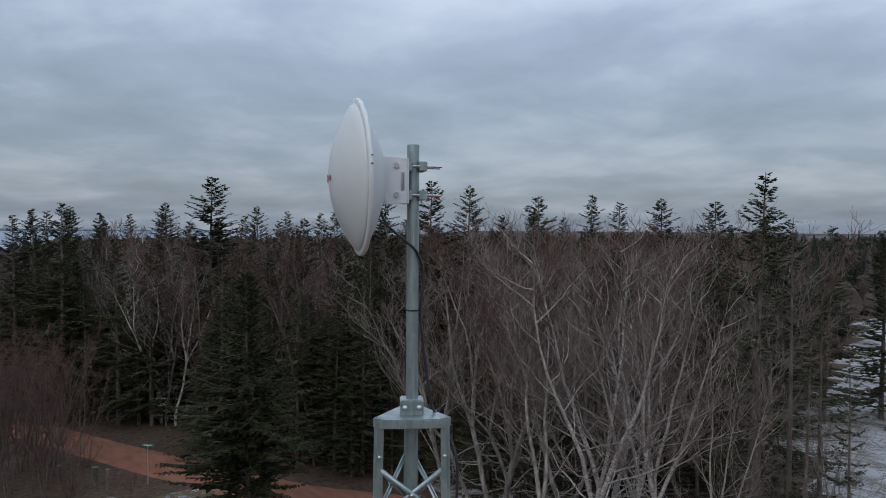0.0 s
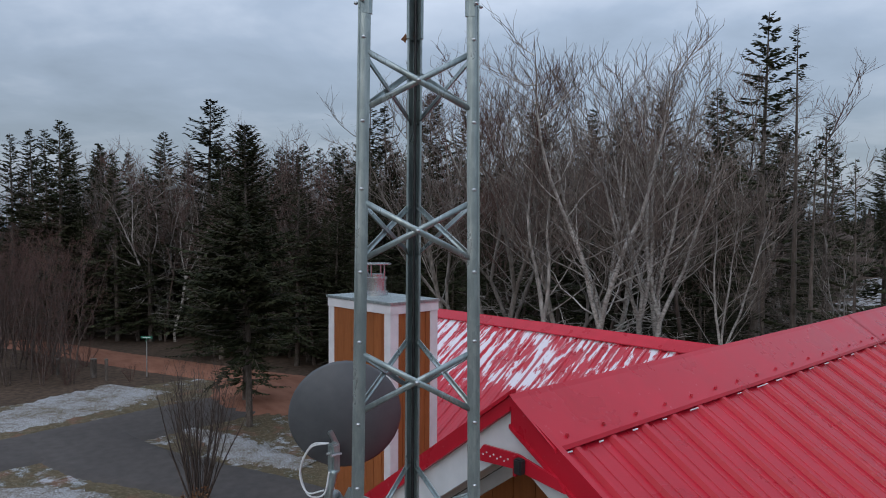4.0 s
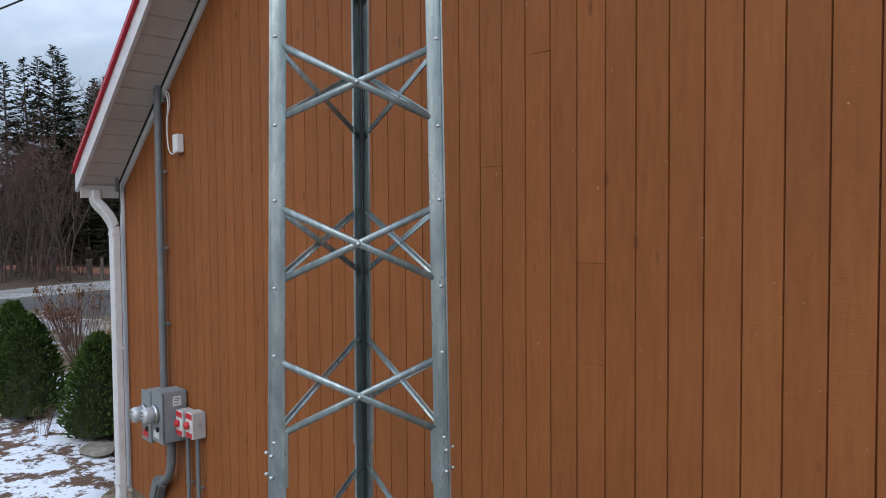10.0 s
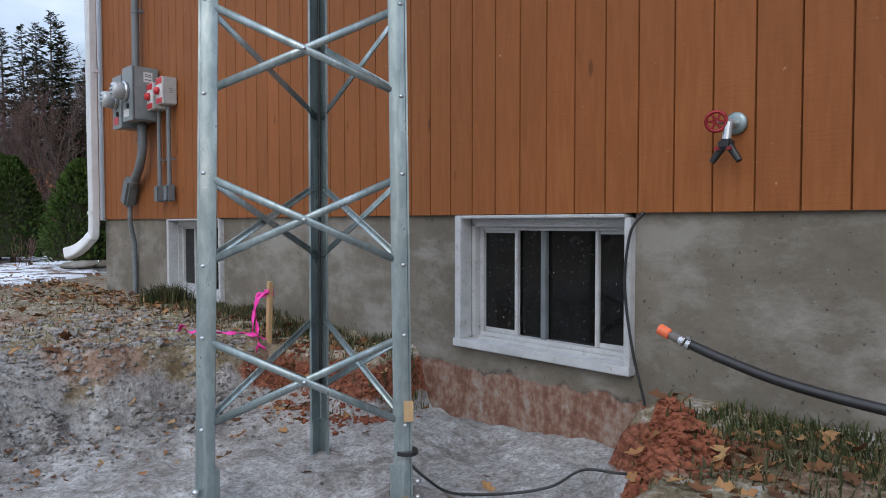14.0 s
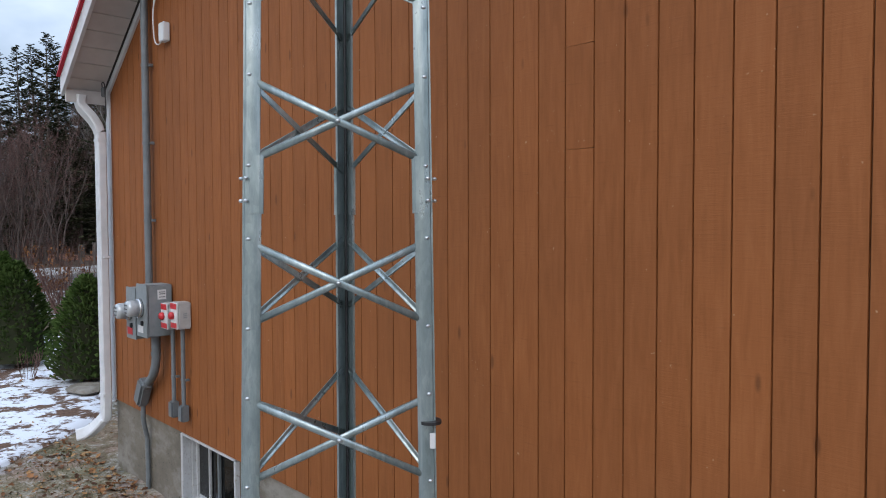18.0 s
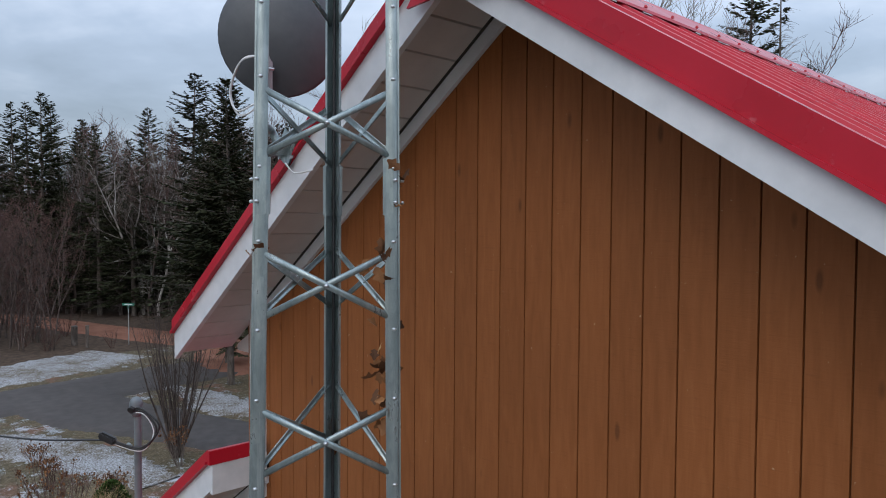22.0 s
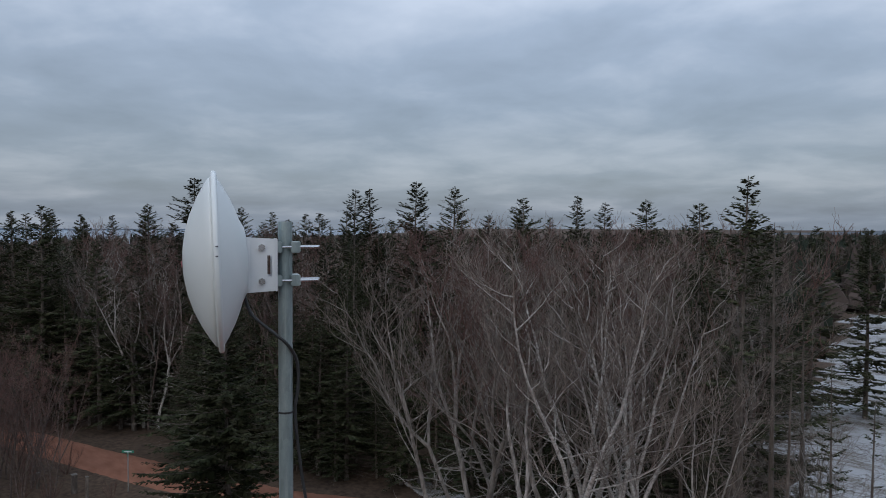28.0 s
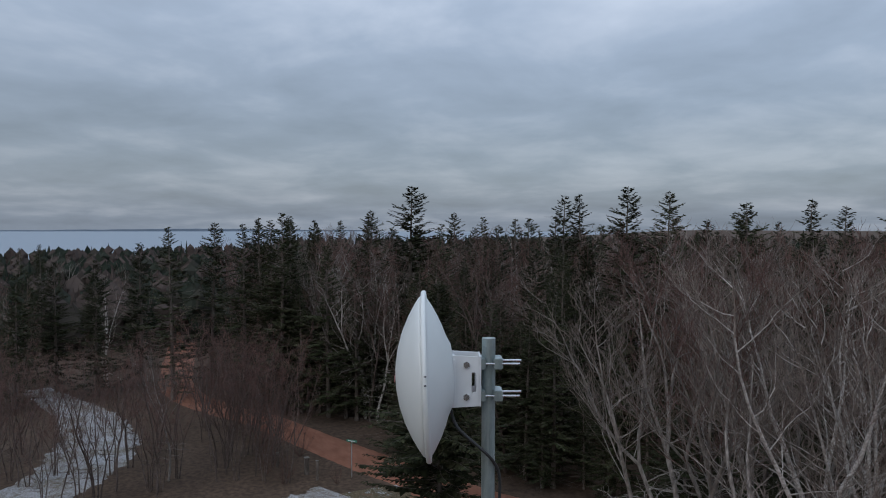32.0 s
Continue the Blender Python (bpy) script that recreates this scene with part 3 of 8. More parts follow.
def data_part(name, verts, faces, mat, parent=None, label="", smooth=False):
    me = bpy.data.meshes.new(name)
    me.from_pydata(verts, [], faces)
    if smooth:
        me.shade_smooth()
    return link_mesh(name, me, mat, parent, label)


def thing(name, place, label, category, group="", kind=""):
    ob = new(name)
    ob.location = place
    return tagged(ob, label, category, group, kind)


def box(bm, c, s, m=None):
    r = bmesh.ops.create_cube(bm, size=1.0)
    bmesh.ops.scale(bm, vec=s, verts=r["verts"])
    if m is not None:
        bmesh.ops.transform(bm, matrix=m, verts=r["verts"])
    bmesh.ops.translate(bm, vec=c, verts=r["verts"])
    return r["verts"]


def soften(bm, w=0.004, seg=2):
    bmesh.ops.bevel(bm, geom=bm.edges[:], offset=w, segments=seg, affect="EDGES", clamp_overlap=True)


def bevel_box(c, s, w=0.004, m=None, seg=2):
    bm = bmesh.new()
    box(bm, (0, 0, 0), s)
    soften(bm, w, seg)
    if m is not None:
        bmesh.ops.transform(bm, matrix=m, verts=bm.verts[:])
    bmesh.ops.translate(bm, vec=c, verts=bm.verts[:])
    return bm


def cyl(bm, a, b, r1, r2=None, seg=12, caps=True):
    a, b = Vector(a), Vector(b)
    d = b - a
    m = Matrix.Translation((a + b) / 2) @ d.to_track_quat("Z", "Y").to_matrix().to_4x4()
    return bmesh.ops.create_cone(bm, cap_ends=caps, segments=seg, radius1=r1, radius2=r1 if r2 is None else r2, depth=d.length, matrix=m)["verts"]


def tube_path(pts, r, seg=8, closed_ends=True):
    """A round tube along points; r is one radius or one a point."""
    pts = [Vector(p) for p in pts]
    rs = r if isinstance(r, (list, tuple)) else [r] * len(pts)
    verts, faces = [], []
    up = Vector((0.13, 0.31, 0.94))
    for i, p in enumerate(pts):
        d = (pts[min(i + 1, len(pts) - 1)] - pts[max(i - 1, 0)]).normalized()
        x = d.cross(up)
        x = x.normalized() if x.length > 1e-4 else Vector((1, 0, 0))
        y = d.cross(x)
        for k in range(seg):
            a = 2 * math.pi * k / seg
            verts.append(p + (x * math.cos(a) + y * math.sin(a)) * rs[i])
    for i in range(len(pts) - 1):
        for k in range(seg):
            k2 = (k + 1) % seg
            faces.append((i * seg + k, i * seg + k2, (i + 1) * seg + k2, (i + 1) * seg + k))
    if closed_ends:
        faces.append(tuple(range(seg))[::-1])
        faces.append(tuple((len(pts) - 1) * seg + k for k in range(seg)))
    return verts, faces


def smooth_curve(pts, n=8):
    """Catmull-Rom points through a few marks."""
    p = [Vector(q) for q in pts]
    p = [p[0] * 2 - p[1]] + p + [p[-1] * 2 - p[-2]]
    out = []
    for i in range(1, len(p) - 2):
        for k in range(n):
            t = k / n
            a, b, c, d = p[i - 1], p[i], p[i + 1], p[i + 2]
            out.append(0.5 * ((2 * b) + (c - a) * t + (2 * a - 5 * b + 4 * c - d) * t * t + (3 * b - a - 3 * c + d) * t ** 3))
    out.append(p[-2])
    return out


def tube(name, pts, r, mat, parent=None, label="", seg=8, n=8):
    v, f = tube_path(smooth_curve(pts, n) if n else pts, r, seg)
    return data_part(name, v, f, mat, parent, label, True)


def prism(bm, outline, axis, a, b):
    """Extrudes an outline of (u, v) between a and b along the axis 'x' or 'y' or 'z'."""
    def at(u, v, w):
        return {"x": (w, u, v), "y": (u, w, v), "z": (u, v, w)}[axis]
    lo = [bm.verts.new(at(u, v, a)) for u, v in outline]
    hi = [bm.verts.new(at(u, v, b)) for u, v in outline]
    n = len(outline)
    bm.faces.new(lo)
    bm.faces.new(hi[::-1])
    for i in range(n):
        bm.faces.new((lo[i], hi[i], hi[(i + 1) % n], lo[(i + 1) % n]))
    bmesh.ops.recalc_face_normals(bm, faces=bm.faces[:])



# ---- house ----
RX, RZ, SL, SLE = -1.92, 9.07, 0.715, 0.645   # main ridge: x, z, west and east slope
YF, YW, YB = 2.10, 2.50, 14.0           # rake face, siding face, far end
EAVE_L, EAVE_R, WALL_L, WALL_R = -4.47, 0.63, -4.10, 0.26
LX0, LZ0, LSL, LX1 = -3.97, 6.51, 0.70, -7.20   # lower roof: top edge, slope, eave
LOW_WALL = -7.16
SILL = 1.118


def main_top(x):
    return RZ - (SL if x < RX else SLE) * abs(x - RX)


def low_top(x):
    return LZ0 - LSL * (LX0 - x)


def wall_top(x):
    return main_top(x) - 0.26 if x >= WALL_L - 1e-6 else low_top(x) - 0.26


house_wall = tagged(new("wall_gable"), "orange-brown stained vertical board siding on a gable wall", "wall", kind="structure")


def board_mesh(x0, x1, za, zb0, zb1):
    c, y0, y1 = 0.0022, YW + 0.016, YW
    v = [(x0, y0, za), (x0 + c, y1, za), (x1 - c, y1, za), (x1, y0, za),
         (x0, y0, zb0), (x0 + c, y1, zb0), (x1 - c, y1, zb1), (x1, y0, zb1)]
    f = [(0, 1, 5, 4), (1, 2, 6, 5), (2, 3, 7, 6), (0, 3, 2, 1), (4, 5, 6, 7)]
    me = bpy.data.meshes.new("board")
    me.from_pydata(v, [], f)
    return me


# butt joints between board lengths: place along the wall, height
JOINTS = ((-1.93, 4.43), (-1.93, 4.70), (-1.26, 4.706), (-2.21, 3.955), (-2.05, 6.357), (-2.18, 5.965), (-1.466, 5.96), (-0.80, 5.974), (-2.313, 5.525), (-0.90, 5.524), (-2.761, 6.368), (-2.462, 5.065),
          (-1.665, 3.11), (-1.665, 3.526), (-4.06, 5.312), (-3.3, 6.9), (-0.5, 4.2))


def lay_boards():
    rng = random.Random(4)
    n = 53
    for i in range(n):
        x0, x1 = LOW_WALL - 0.014 + 0.14 * i + 0.0014, LOW_WALL - 0.014 + 0.14 * (i + 1) - 0.0014
        lean0, lean1 = wall_top(x0 + 1e-3), wall_top(x1 - 1e-3)
        if (x0 < WALL_L) != (x1 < WALL_L):
            lean0 = lean1 = wall_top(WALL_L + 0.01)
        cuts = [SILL]
        top = min(lean0, lean1)
        z = rng.uniform(5.0, 6.6)
        here = [jz for jx, jz in JOINTS if x0 <= jx < x1]
        if here:
            cuts += [z for z in here if z < top - 0.4]
        elif x1 < WALL_L and z < top - 0.5 and rng.random() < 0.5:
            cuts.append(z)
        for k, za in enumerate(cuts):
            if k + 1 < len(cuts):
                me = board_mesh(x0, x1, za, cuts[k + 1] - 0.0008, cuts[k + 1] - 0.0008 + rng.uniform(-0.003, 0.0005))
            else:
                me = board_mesh(x0, x1, za, lean0, lean1)
            link_mesh("board", me, M_SIDING, house_wall)


def wall_prism(name, outline, axis, a, b, mat, label, category="wall"):
    bm = bmesh.new()
    prism(bm, outline, axis, a, b)
    return tagged(part(name, bm, mat, None, label), label, category, kind="structure")


bm = bmesh.new()
prism(bm, [(LOW_WALL, SILL), (0.26, SILL), (WALL_R, wall_top(WALL_R)), (RX, wall_top(RX)), (WALL_L, wall_top(WALL_L)), (WALL_L - 0.002, wall_top(WALL_L - 0.01)), (LOW_WALL, wall_top(LOW_WALL))], "y", YW + 0.013, YW + 0.16)
part("sheathing", bm, M_SIDING_GAP, house_wall)
wall_prism("wall_east", [(2.66, 0.0), (YB, 0.0), (YB, 7.2), (2.66, 7.2)], "x", WALL_R - 0.16, WALL_R, M_SIDING, "orange-brown stained siding on the long side wall")
wall_prism("wall_upper_west", [(2.66, 3.0), (YB, 3.0), (YB, 7.2), (2.66, 7.2)], "x", WALL_L, WALL_L + 0.16, M_TRIM, "white clad side wall above the lower roof")
wall_prism("wall_lower_west", [(2.66, 0.0), (6.2, 0.0), (6.2, 3.95), (2.66, 3.95)], "x", LOW_WALL, LOW_WALL + 0.16, M_SIDING, "orange-brown stained siding on the low side wall")
wall_prism("wall_back", [(LOW_WALL, 0.0), (WALL_R, 0.0), (WALL_R, 7.2), (RX, 8.7), (WALL_L, 7.2), (LOW_WALL, 3.9)], "y", YB - 0.2, YB, M_SIDING, "orange-brown stained siding on the back wall")
wall_prism("wall_wing_front", [(-10.7, 0.0), (-4.1, 0.0), (-4.1, 5.9), (-10.7, 5.9)], "y", 7.1, 7.26, M_SIDING, "orange-brown stained siding on the wing")
wall_prism("wall_wing_gable", [(7.26, 0.0), (13.44, 0.0), (13.44, 5.2), (9.9, 7.7), (7.26, 5.9)], "x", -10.7, -10.54, M_SIDING, "orange-brown stained siding on the wing's gable")
wall_prism("wall_wing_back", [(-10.7, 0.0), (-4.1, 0.0), (-4.1, 5.3), (-10.7, 5.3)], "y", 13.44, 13.6, M_SIDING, "orange-brown stained siding on the wing")

# foundation with two window openings
WINS = [(-2.235, -1.315), (-5.565, -4.62)]
WZ0, WZ1 = 0.516, 1.115


def foundation():
    spans, x = [], LOW_WALL + 0.03
    for a, b in sorted(WINS):
        spans.append((x, a, 0.0 - 0.3, SILL))
        spans.append((a, b, -0.3, WZ0))
        x = b
    spans.append((x, WALL_R, -0.3, SILL))
    root = tagged(new("wall_foundation"), "pitted grey poured-concrete foundation with clay stains", "wall", kind="structure")
    for a, b, z0, z1 in spans:
        bm = bmesh.new()
        prism(bm, [(a, z0), (b, z0), (b, z1), (a, z1)], "y", YW + 0.022, YW + 0.24)
        part("concrete_panel", bm, M_CONCRETE, root)
    bm = bmesh.new()
    prism(bm, [(YW + 0.24, -0.3), (6.3, -0.3), (6.3, SILL), (YW + 0.24, SILL)], "x", LOW_WALL + 0.03, LOW_WALL + 0.25)
    part("concrete_return", bm, M_CONCRETE, root)


foundation()


def rake(x0, z0, x1, z1, name, label, red=0.075, white=0.245, top=0.012):
    """The edge of a gable roof: red drip trim over a white barge board."""
    root = tagged(new(name), label, "trim", kind="structure")
    for nm, d0, d1, y0, y1, mat in (("drip_trim", top, 0.016 - red, YF - 0.018, YF + 0.012, M_RED), ("trim_lip", 0.016 - red, -red, YF - 0.032, YF + 0.012, M_RED), ("barge_board", 0.004 - red, -white, YF, YF + 0.03, M_TRIM)):
        bm = bmesh.new()
        prism(bm, [(x0, z0 + d0), (x1, z1 + d0), (x1, z1 + d1), (x0, z0 + d1)], "y", y0, y1)
        part(nm, bm, mat, root)
    # frieze along the wall
    bm = bmesh.new()
    ex = WALL_L if x1 < RX and x0 > -3 else (LOW_WALL if x1 < RX else WALL_R)
    zz = z0 + (z1 - z0) * (ex - x0) / (x1 - x0)
    prism(bm, [(x0, z0 - 0.19), (ex, zz - 0.19), (ex, zz - 0.288), (x0, z0 - 0.288)], "y", YW - 0.022, YW + 0.002)
    part("frieze_board", bm, M_TRIM, root)
    # thin dark strip paints in the shadow gap between soffit and frieze
    bm = bmesh.new()
    prism(bm, [(x0, z0 - 0.208), (ex, zz - 0.208), (ex, zz - 0.212), (x0, z0 - 0.212)], "y", YW - 0.040, YW - 0.022)
    part("soffit_channel", bm, M_INSIDE, root)
    # soffit, panel by panel, with an open joint between
    n = max(2, int(abs(x1 - x0) / 0.155))
    for i in range(n):
        a, b = x0 + (x1 - x0) * (i + 0.03) / n, x0 + (x1 - x0) * (i + 0.97) / n
        za, zb = z0 + (z1 - z0) * (i + 0.03) / n, z0 + (z1 - z0) * (i + 0.97) / n
        bm = bmesh.new()
        prism(bm, [(a, za - 0.195), (b, zb - 0.195), (b, zb - 0.21), (a, za - 0.21)], "y", YF + 0.03, YW + 0.001)
        part("soffit_panel", bm, M_SOFFIT, root)
    bm = bmesh.new()
    prism(bm, [(x0, z0 - 0.16), (x1, z1 - 0.16), (x1, z1 - 0.192), (x0, z0 - 0.192)], "y", YF + 0.03, YW)
    part("soffit_backing", bm, M_INSIDE, root)


rake(RX, RZ, EAVE_L, main_top(EAVE_L), "rake_upper_west", "red metal and white board edge of the gable roof")
rake(RX, RZ, EAVE_R, main_top(EAVE_R), "rake_upper_east", "red metal and white board edge of the gable roof", 0.145, 0.27, -0.018)
rake(LX0, LZ0, LX1, low_top(LX1), "rake_lower", "red metal and white board edge of the lower roof")


def box_of(name, x0, x1, y0, y1, z0, z1, mat, parent=None, label="", w=0.003):
    return part(name, bevel_box(((x0 + x1) / 2, (y0 + y1) / 2, (z0 + z1) / 2), (x1 - x0, y1 - y0, z1 - z0), w), mat, parent, label)


ret = tagged(new("eave_return"), "white boxed eave with a red drip edge", "trim", kind="structure")
bm = bmesh.new()
prism(bm, [(EAVE_L + 0.05, 7.02), (WALL_L, 7.02), (WALL_L, 7.24), (EAVE_L + 0.05, 7.06)], "y", YW + 0.02, YB)
part("soffit", bm, M_SOFFIT, ret)
box_of("corner_trim", WALL_L - 0.075, WALL_L + 0.10, YW - 0.024, YW + 0.15, low_top(WALL_L) - 0.30, 7.31, M_TRIM, ret)
ret2 = tagged(new("eave_lower"), "white boxed eave with gutter end", "trim", kind="structure")
bm = bmesh.new()
zl = low_top(LX1)
prism(bm, [(LX1 + 0.03, zl - 0.30), (LOW_WALL + 0.02, zl - 0.30), (LOW_WALL + 0.02, zl - 0.18), (LX1 + 0.03, zl - 0.2)], "y", YF + 0.03, 6.2)
part("soffit", bm, M_SOFFIT, ret2)
box_of("fascia_end", LX0, LX0 + 0.03, YF, YW - 0.03, LZ0 - 0.26, LZ0 - 0.07, M_TRIM, ret2)
box_of("flashing_end", LX0 + 0.004, LX0 + 0.036, YF - 0.02, YW - 0.05, LZ0 - 0.075, LZ0 + 0.012, M_RED, ret2)
box_of("corner_board", LOW_WALL - 0.012, LOW_WALL + 0.085, YW - 0.014, YW + 0.05, SILL - 0.01, wall_top(LOW_WALL + 0.1), M_TRIM, ret2)


def panel_mesh(width, length, ribs, h=0.021):
    """One ribbed roof sheet: u across, v down the slope, w out."""
    prof = [(0, 0)]
    step = width / ribs
    for i in range(ribs):
        c = step * (i + 0.5)
        prof += [(c - step * 0.34, 0), (c - step * 0.33, 0.004), (c - step * 0.29, 0.004), (c - step * 0.28, 0), (c - 0.026, 0), (c - 0.013, h), (c + 0.013, h), (c + 0.026, 0), (c + step * 0.28, 0), (c + step * 0.29, 0.004), (c + step * 0.33, 0.004), (c + step * 0.34, 0)]
    prof.append((width, 0))
    v, f = [], []
    for u, w in prof:
        v += [(u, 0, w), (u, length, w)]
    n = len(prof)
    for i in range(n - 1):
        f.append((2 * i, 2 * i + 2, 2 * i + 3, 2 * i + 1))
    base = len(v)
    v += [(0, 0, -0.015), (width, 0, -0.015), (width, length, -0.015), (0, length, -0.015)]
    f += [(base, base + 3, base + 2, base + 1)]
    f.append(tuple([base + 3] + [2 * i + 1 for i in range(n)] + [base + 2]))
    me = bpy.data.meshes.new("roof_panel")
    me.from_pydata(v, [], f)
    return me


def roof_side(name, origin, across, down, count, width, length, mat, label):
    root = tagged(new(name), label, "roof", kind="structure")
    me = panel_mesh(width, length, 3)
    me.materials.append(mat)
    u, v = Vector(across).normalized(), Vector(down).normalized()
    w = u.cross(v)
    if w.z < 0:
        origin = Vector(origin) + u * (width * count)
        u = -u
        w = -w
    for i in range(count):
        ob = new("roof_panel", me)
        o = Vector(origin) + u * width * i
        ob.matrix_world = Matrix(((u.x, v.x, w.x, o.x), (u.y, v.y, w.y, o.y), (u.z, v.z, w.z, o.z), (0, 0, 0, 1)))
        ob.parent = root
    return root


cs = math.sqrt(1 + SL * SL)
roof_side("roof_main_east", (RX, YF - 0.01, RZ - 0.068), (0, 1, 0), (1, 0, -SLE), 16, 0.75, 2.56 * math.sqrt(1 + SLE * SLE), M_RED, "red ribbed sheet-metal roof")
roof_side("roof_main_west", (RX, YF - 0.01, RZ - 0.036), (0, 1, 0), (-1, 0, -SL), 16, 0.75, 2.56 * cs, M_RED, "red ribbed sheet-metal roof")
lcs = math.sqrt(1 + LSL * LSL)
roof_side("roof_lower", (LX0 - 0.1, 2.09, LZ0 + 0.015 - 0.1 * LSL), (0, 1, 0), (-1, 0, -LSL), 6, 0.752, (LX0 - LX1 - 0.1) * lcs, M_RED, "red ribbed sheet-metal lean-to roof")
WRY, WRZ = 9.9, 8.0
roof_side("roof_wing_south", (-11.05, WRY, WRZ - 0.026), (1, 0, 0), (0, -1, -0.70), 11, 0.75, 3.2 * 1.2207, M_RED_SNOW, "red ribbed sheet-metal roof with streaks of thin snow")
roof_side("roof_wing_north", (-11.05, WRY, WRZ - 0.026), (1, 0, 0), (0, 1, -0.70), 11, 0.75, 4.0 * 1.2207, M_RED, "red ribbed sheet-metal roof")


def ridge_cap(name, a, b, side, slope, label, reach=0.24):
    """A folded cap along a ridge with two rows of screws."""
    root = tagged(new(name), label, "roof", kind="structure")
    a, b, s = Vector(a), Vector(b), Vector(side)
    d = (b - a).normalized()
    n = 3
    L = (b - a).length
    for i in range(n):
        p, q = a + d * (L * i / n), a + d * (L * (i + 1) / n + 0.03)
        lift = Vector((0, 0, 0.044 + 0.003 * (i % 2)))
        v = []
        for e in (p, q):
            for k in (-1, -0.97, -0.08, 0, 0.08, 0.97, 1):
                drop = abs(k) * reach * slope - (0.004 if abs(k) < 0.05 else 0) + (0.012 if abs(k) == 1 else 0)
                v.append(e + lift + s * (k * reach) + Vector((0, 0, -drop)))
        f = [(j, j + 7, j + 8, j + 1) for j in range(6)]
        data_part("cap_sheet", v, f, M_RED, root)
    bm = bmesh.new()
    bmesh.ops.create_cone(bm, cap_ends=True, segments=6, radius1=0.009, radius2=0.006, depth=0.012)
    me = bpy.data.meshes.new("screw")
    bm.to_mesh(me)
    bm.free()
    me.materials.append(M_RED)
    k = 0.12
    while k < L:
        for sg in (-1, 1):
            ob = new("screw", me)
            ob.location = a + d * k + s * (sg * reach * 0.86) + Vector((0, 0, 0.052 - reach * 0.86 * slope))
            ob.parent = root
        k += 0.25
    # pale foam closure strips between the ribs
    for sg in (-1, 1):
        v, f = [], []
        k, j = 0.0, 0
        rng = random.Random(9)
        while k < L - 0.2:
            o = a + d * (k + 0.03) + s * (sg * (reach + 0.006)) + Vector((0, 0, 0.022 - reach * slope))
            w, ln = rng.uniform(0.001, 0.004), rng.uniform(0.03, 0.14)
            q = [o, o + d * ln, o + d * ln + s * sg * w + Vector((0, 0, -w * slope)), o + s * sg * w * 0.8 + Vector((0, 0, -w * slope * 0.8))]
            for e in q:
                v.append(e)
            for e in q:
                v.append(e + Vector((0, 0, 0.004)))
            b0 = len(v) - 8
            f += [(b0 + 4, b0 + 5, b0 + 6, b0 + 7), (b0, b0 + 1, b0 + 5, b0 + 4), (b0 + 1, b0 + 2, b0 + 6, b0 + 5), (b0 + 2, b0 + 3, b0 + 7, b0 + 6), (b0 + 3, b0, b0 + 4, b0 + 7)]
            k += 0.25 if rng.random() < 0.7 else 0.5
        data_part("closure_strip", v, f, M_TRIM, root, "frosty closure strip")


ridge_cap("ridge_cap_main", (RX, YF - 0.03, RZ - 0.054), (RX, YB, RZ - 0.054), (1, 0, 0), SL, "red folded ridge cap with screws")
ridge_cap("ridge_cap_wing", (-11.08, WRY, WRZ - 0.022), (-3.0, WRY, WRZ - 0.022), (0, 1, 0), SL, "red folded ridge cap", 0.2)

# red collar plate at the gable's peak, with a small black box hung from it
peak = thing("gable_bracket", (RX + 0.06, YF - 0.045, 8.80), "red painted steel plate across the gable peak with a black box", "bracket")
bm = bmesh.new()
prism(bm, [(-0.25, -0.045), (-0.02, -0.03), (0.24, -0.062), (0.20, -0.012), (0.0, 0.034), (-0.19, 0.03)], "y", 0.0, 0.012)
part("plate", bm, M_RED, peak)
part("black_box", bevel_box((0.025, -0.016, -0.005), (0.040, 0.034, 0.062), 0.005), M_BLACK, peak)
part("clip", bevel_box((-0.005, -0.006, -0.012), (0.016, 0.02, 0.085), 0.003), M_RED, peak)
for k in range(8):
    bm = bmesh.new()
    cyl(bm, (-0.19 + 0.02 * k, -0.003, -0.01 + 0.012 * (k % 2)), (-0.19 + 0.02 * k, 0.002, -0.01 + 0.012 * (k % 2)), 0.004, 0.004, 6)
    part("rivet", bm, M_TRIM, peak)

# chimney chase
CX0, CX1, CY0, CY1, CZ = -7.75, -6.50, 5.10, 5.80, 8.84
chim = thing("chimney", ((CX0 + CX1) / 2, (CY0 + CY1) / 2, 0), "orange boarded chimney chase with white corners and metal cap", "chimney")
ox, oy = (CX0 + CX1) / 2, (CY0 + CY1) / 2


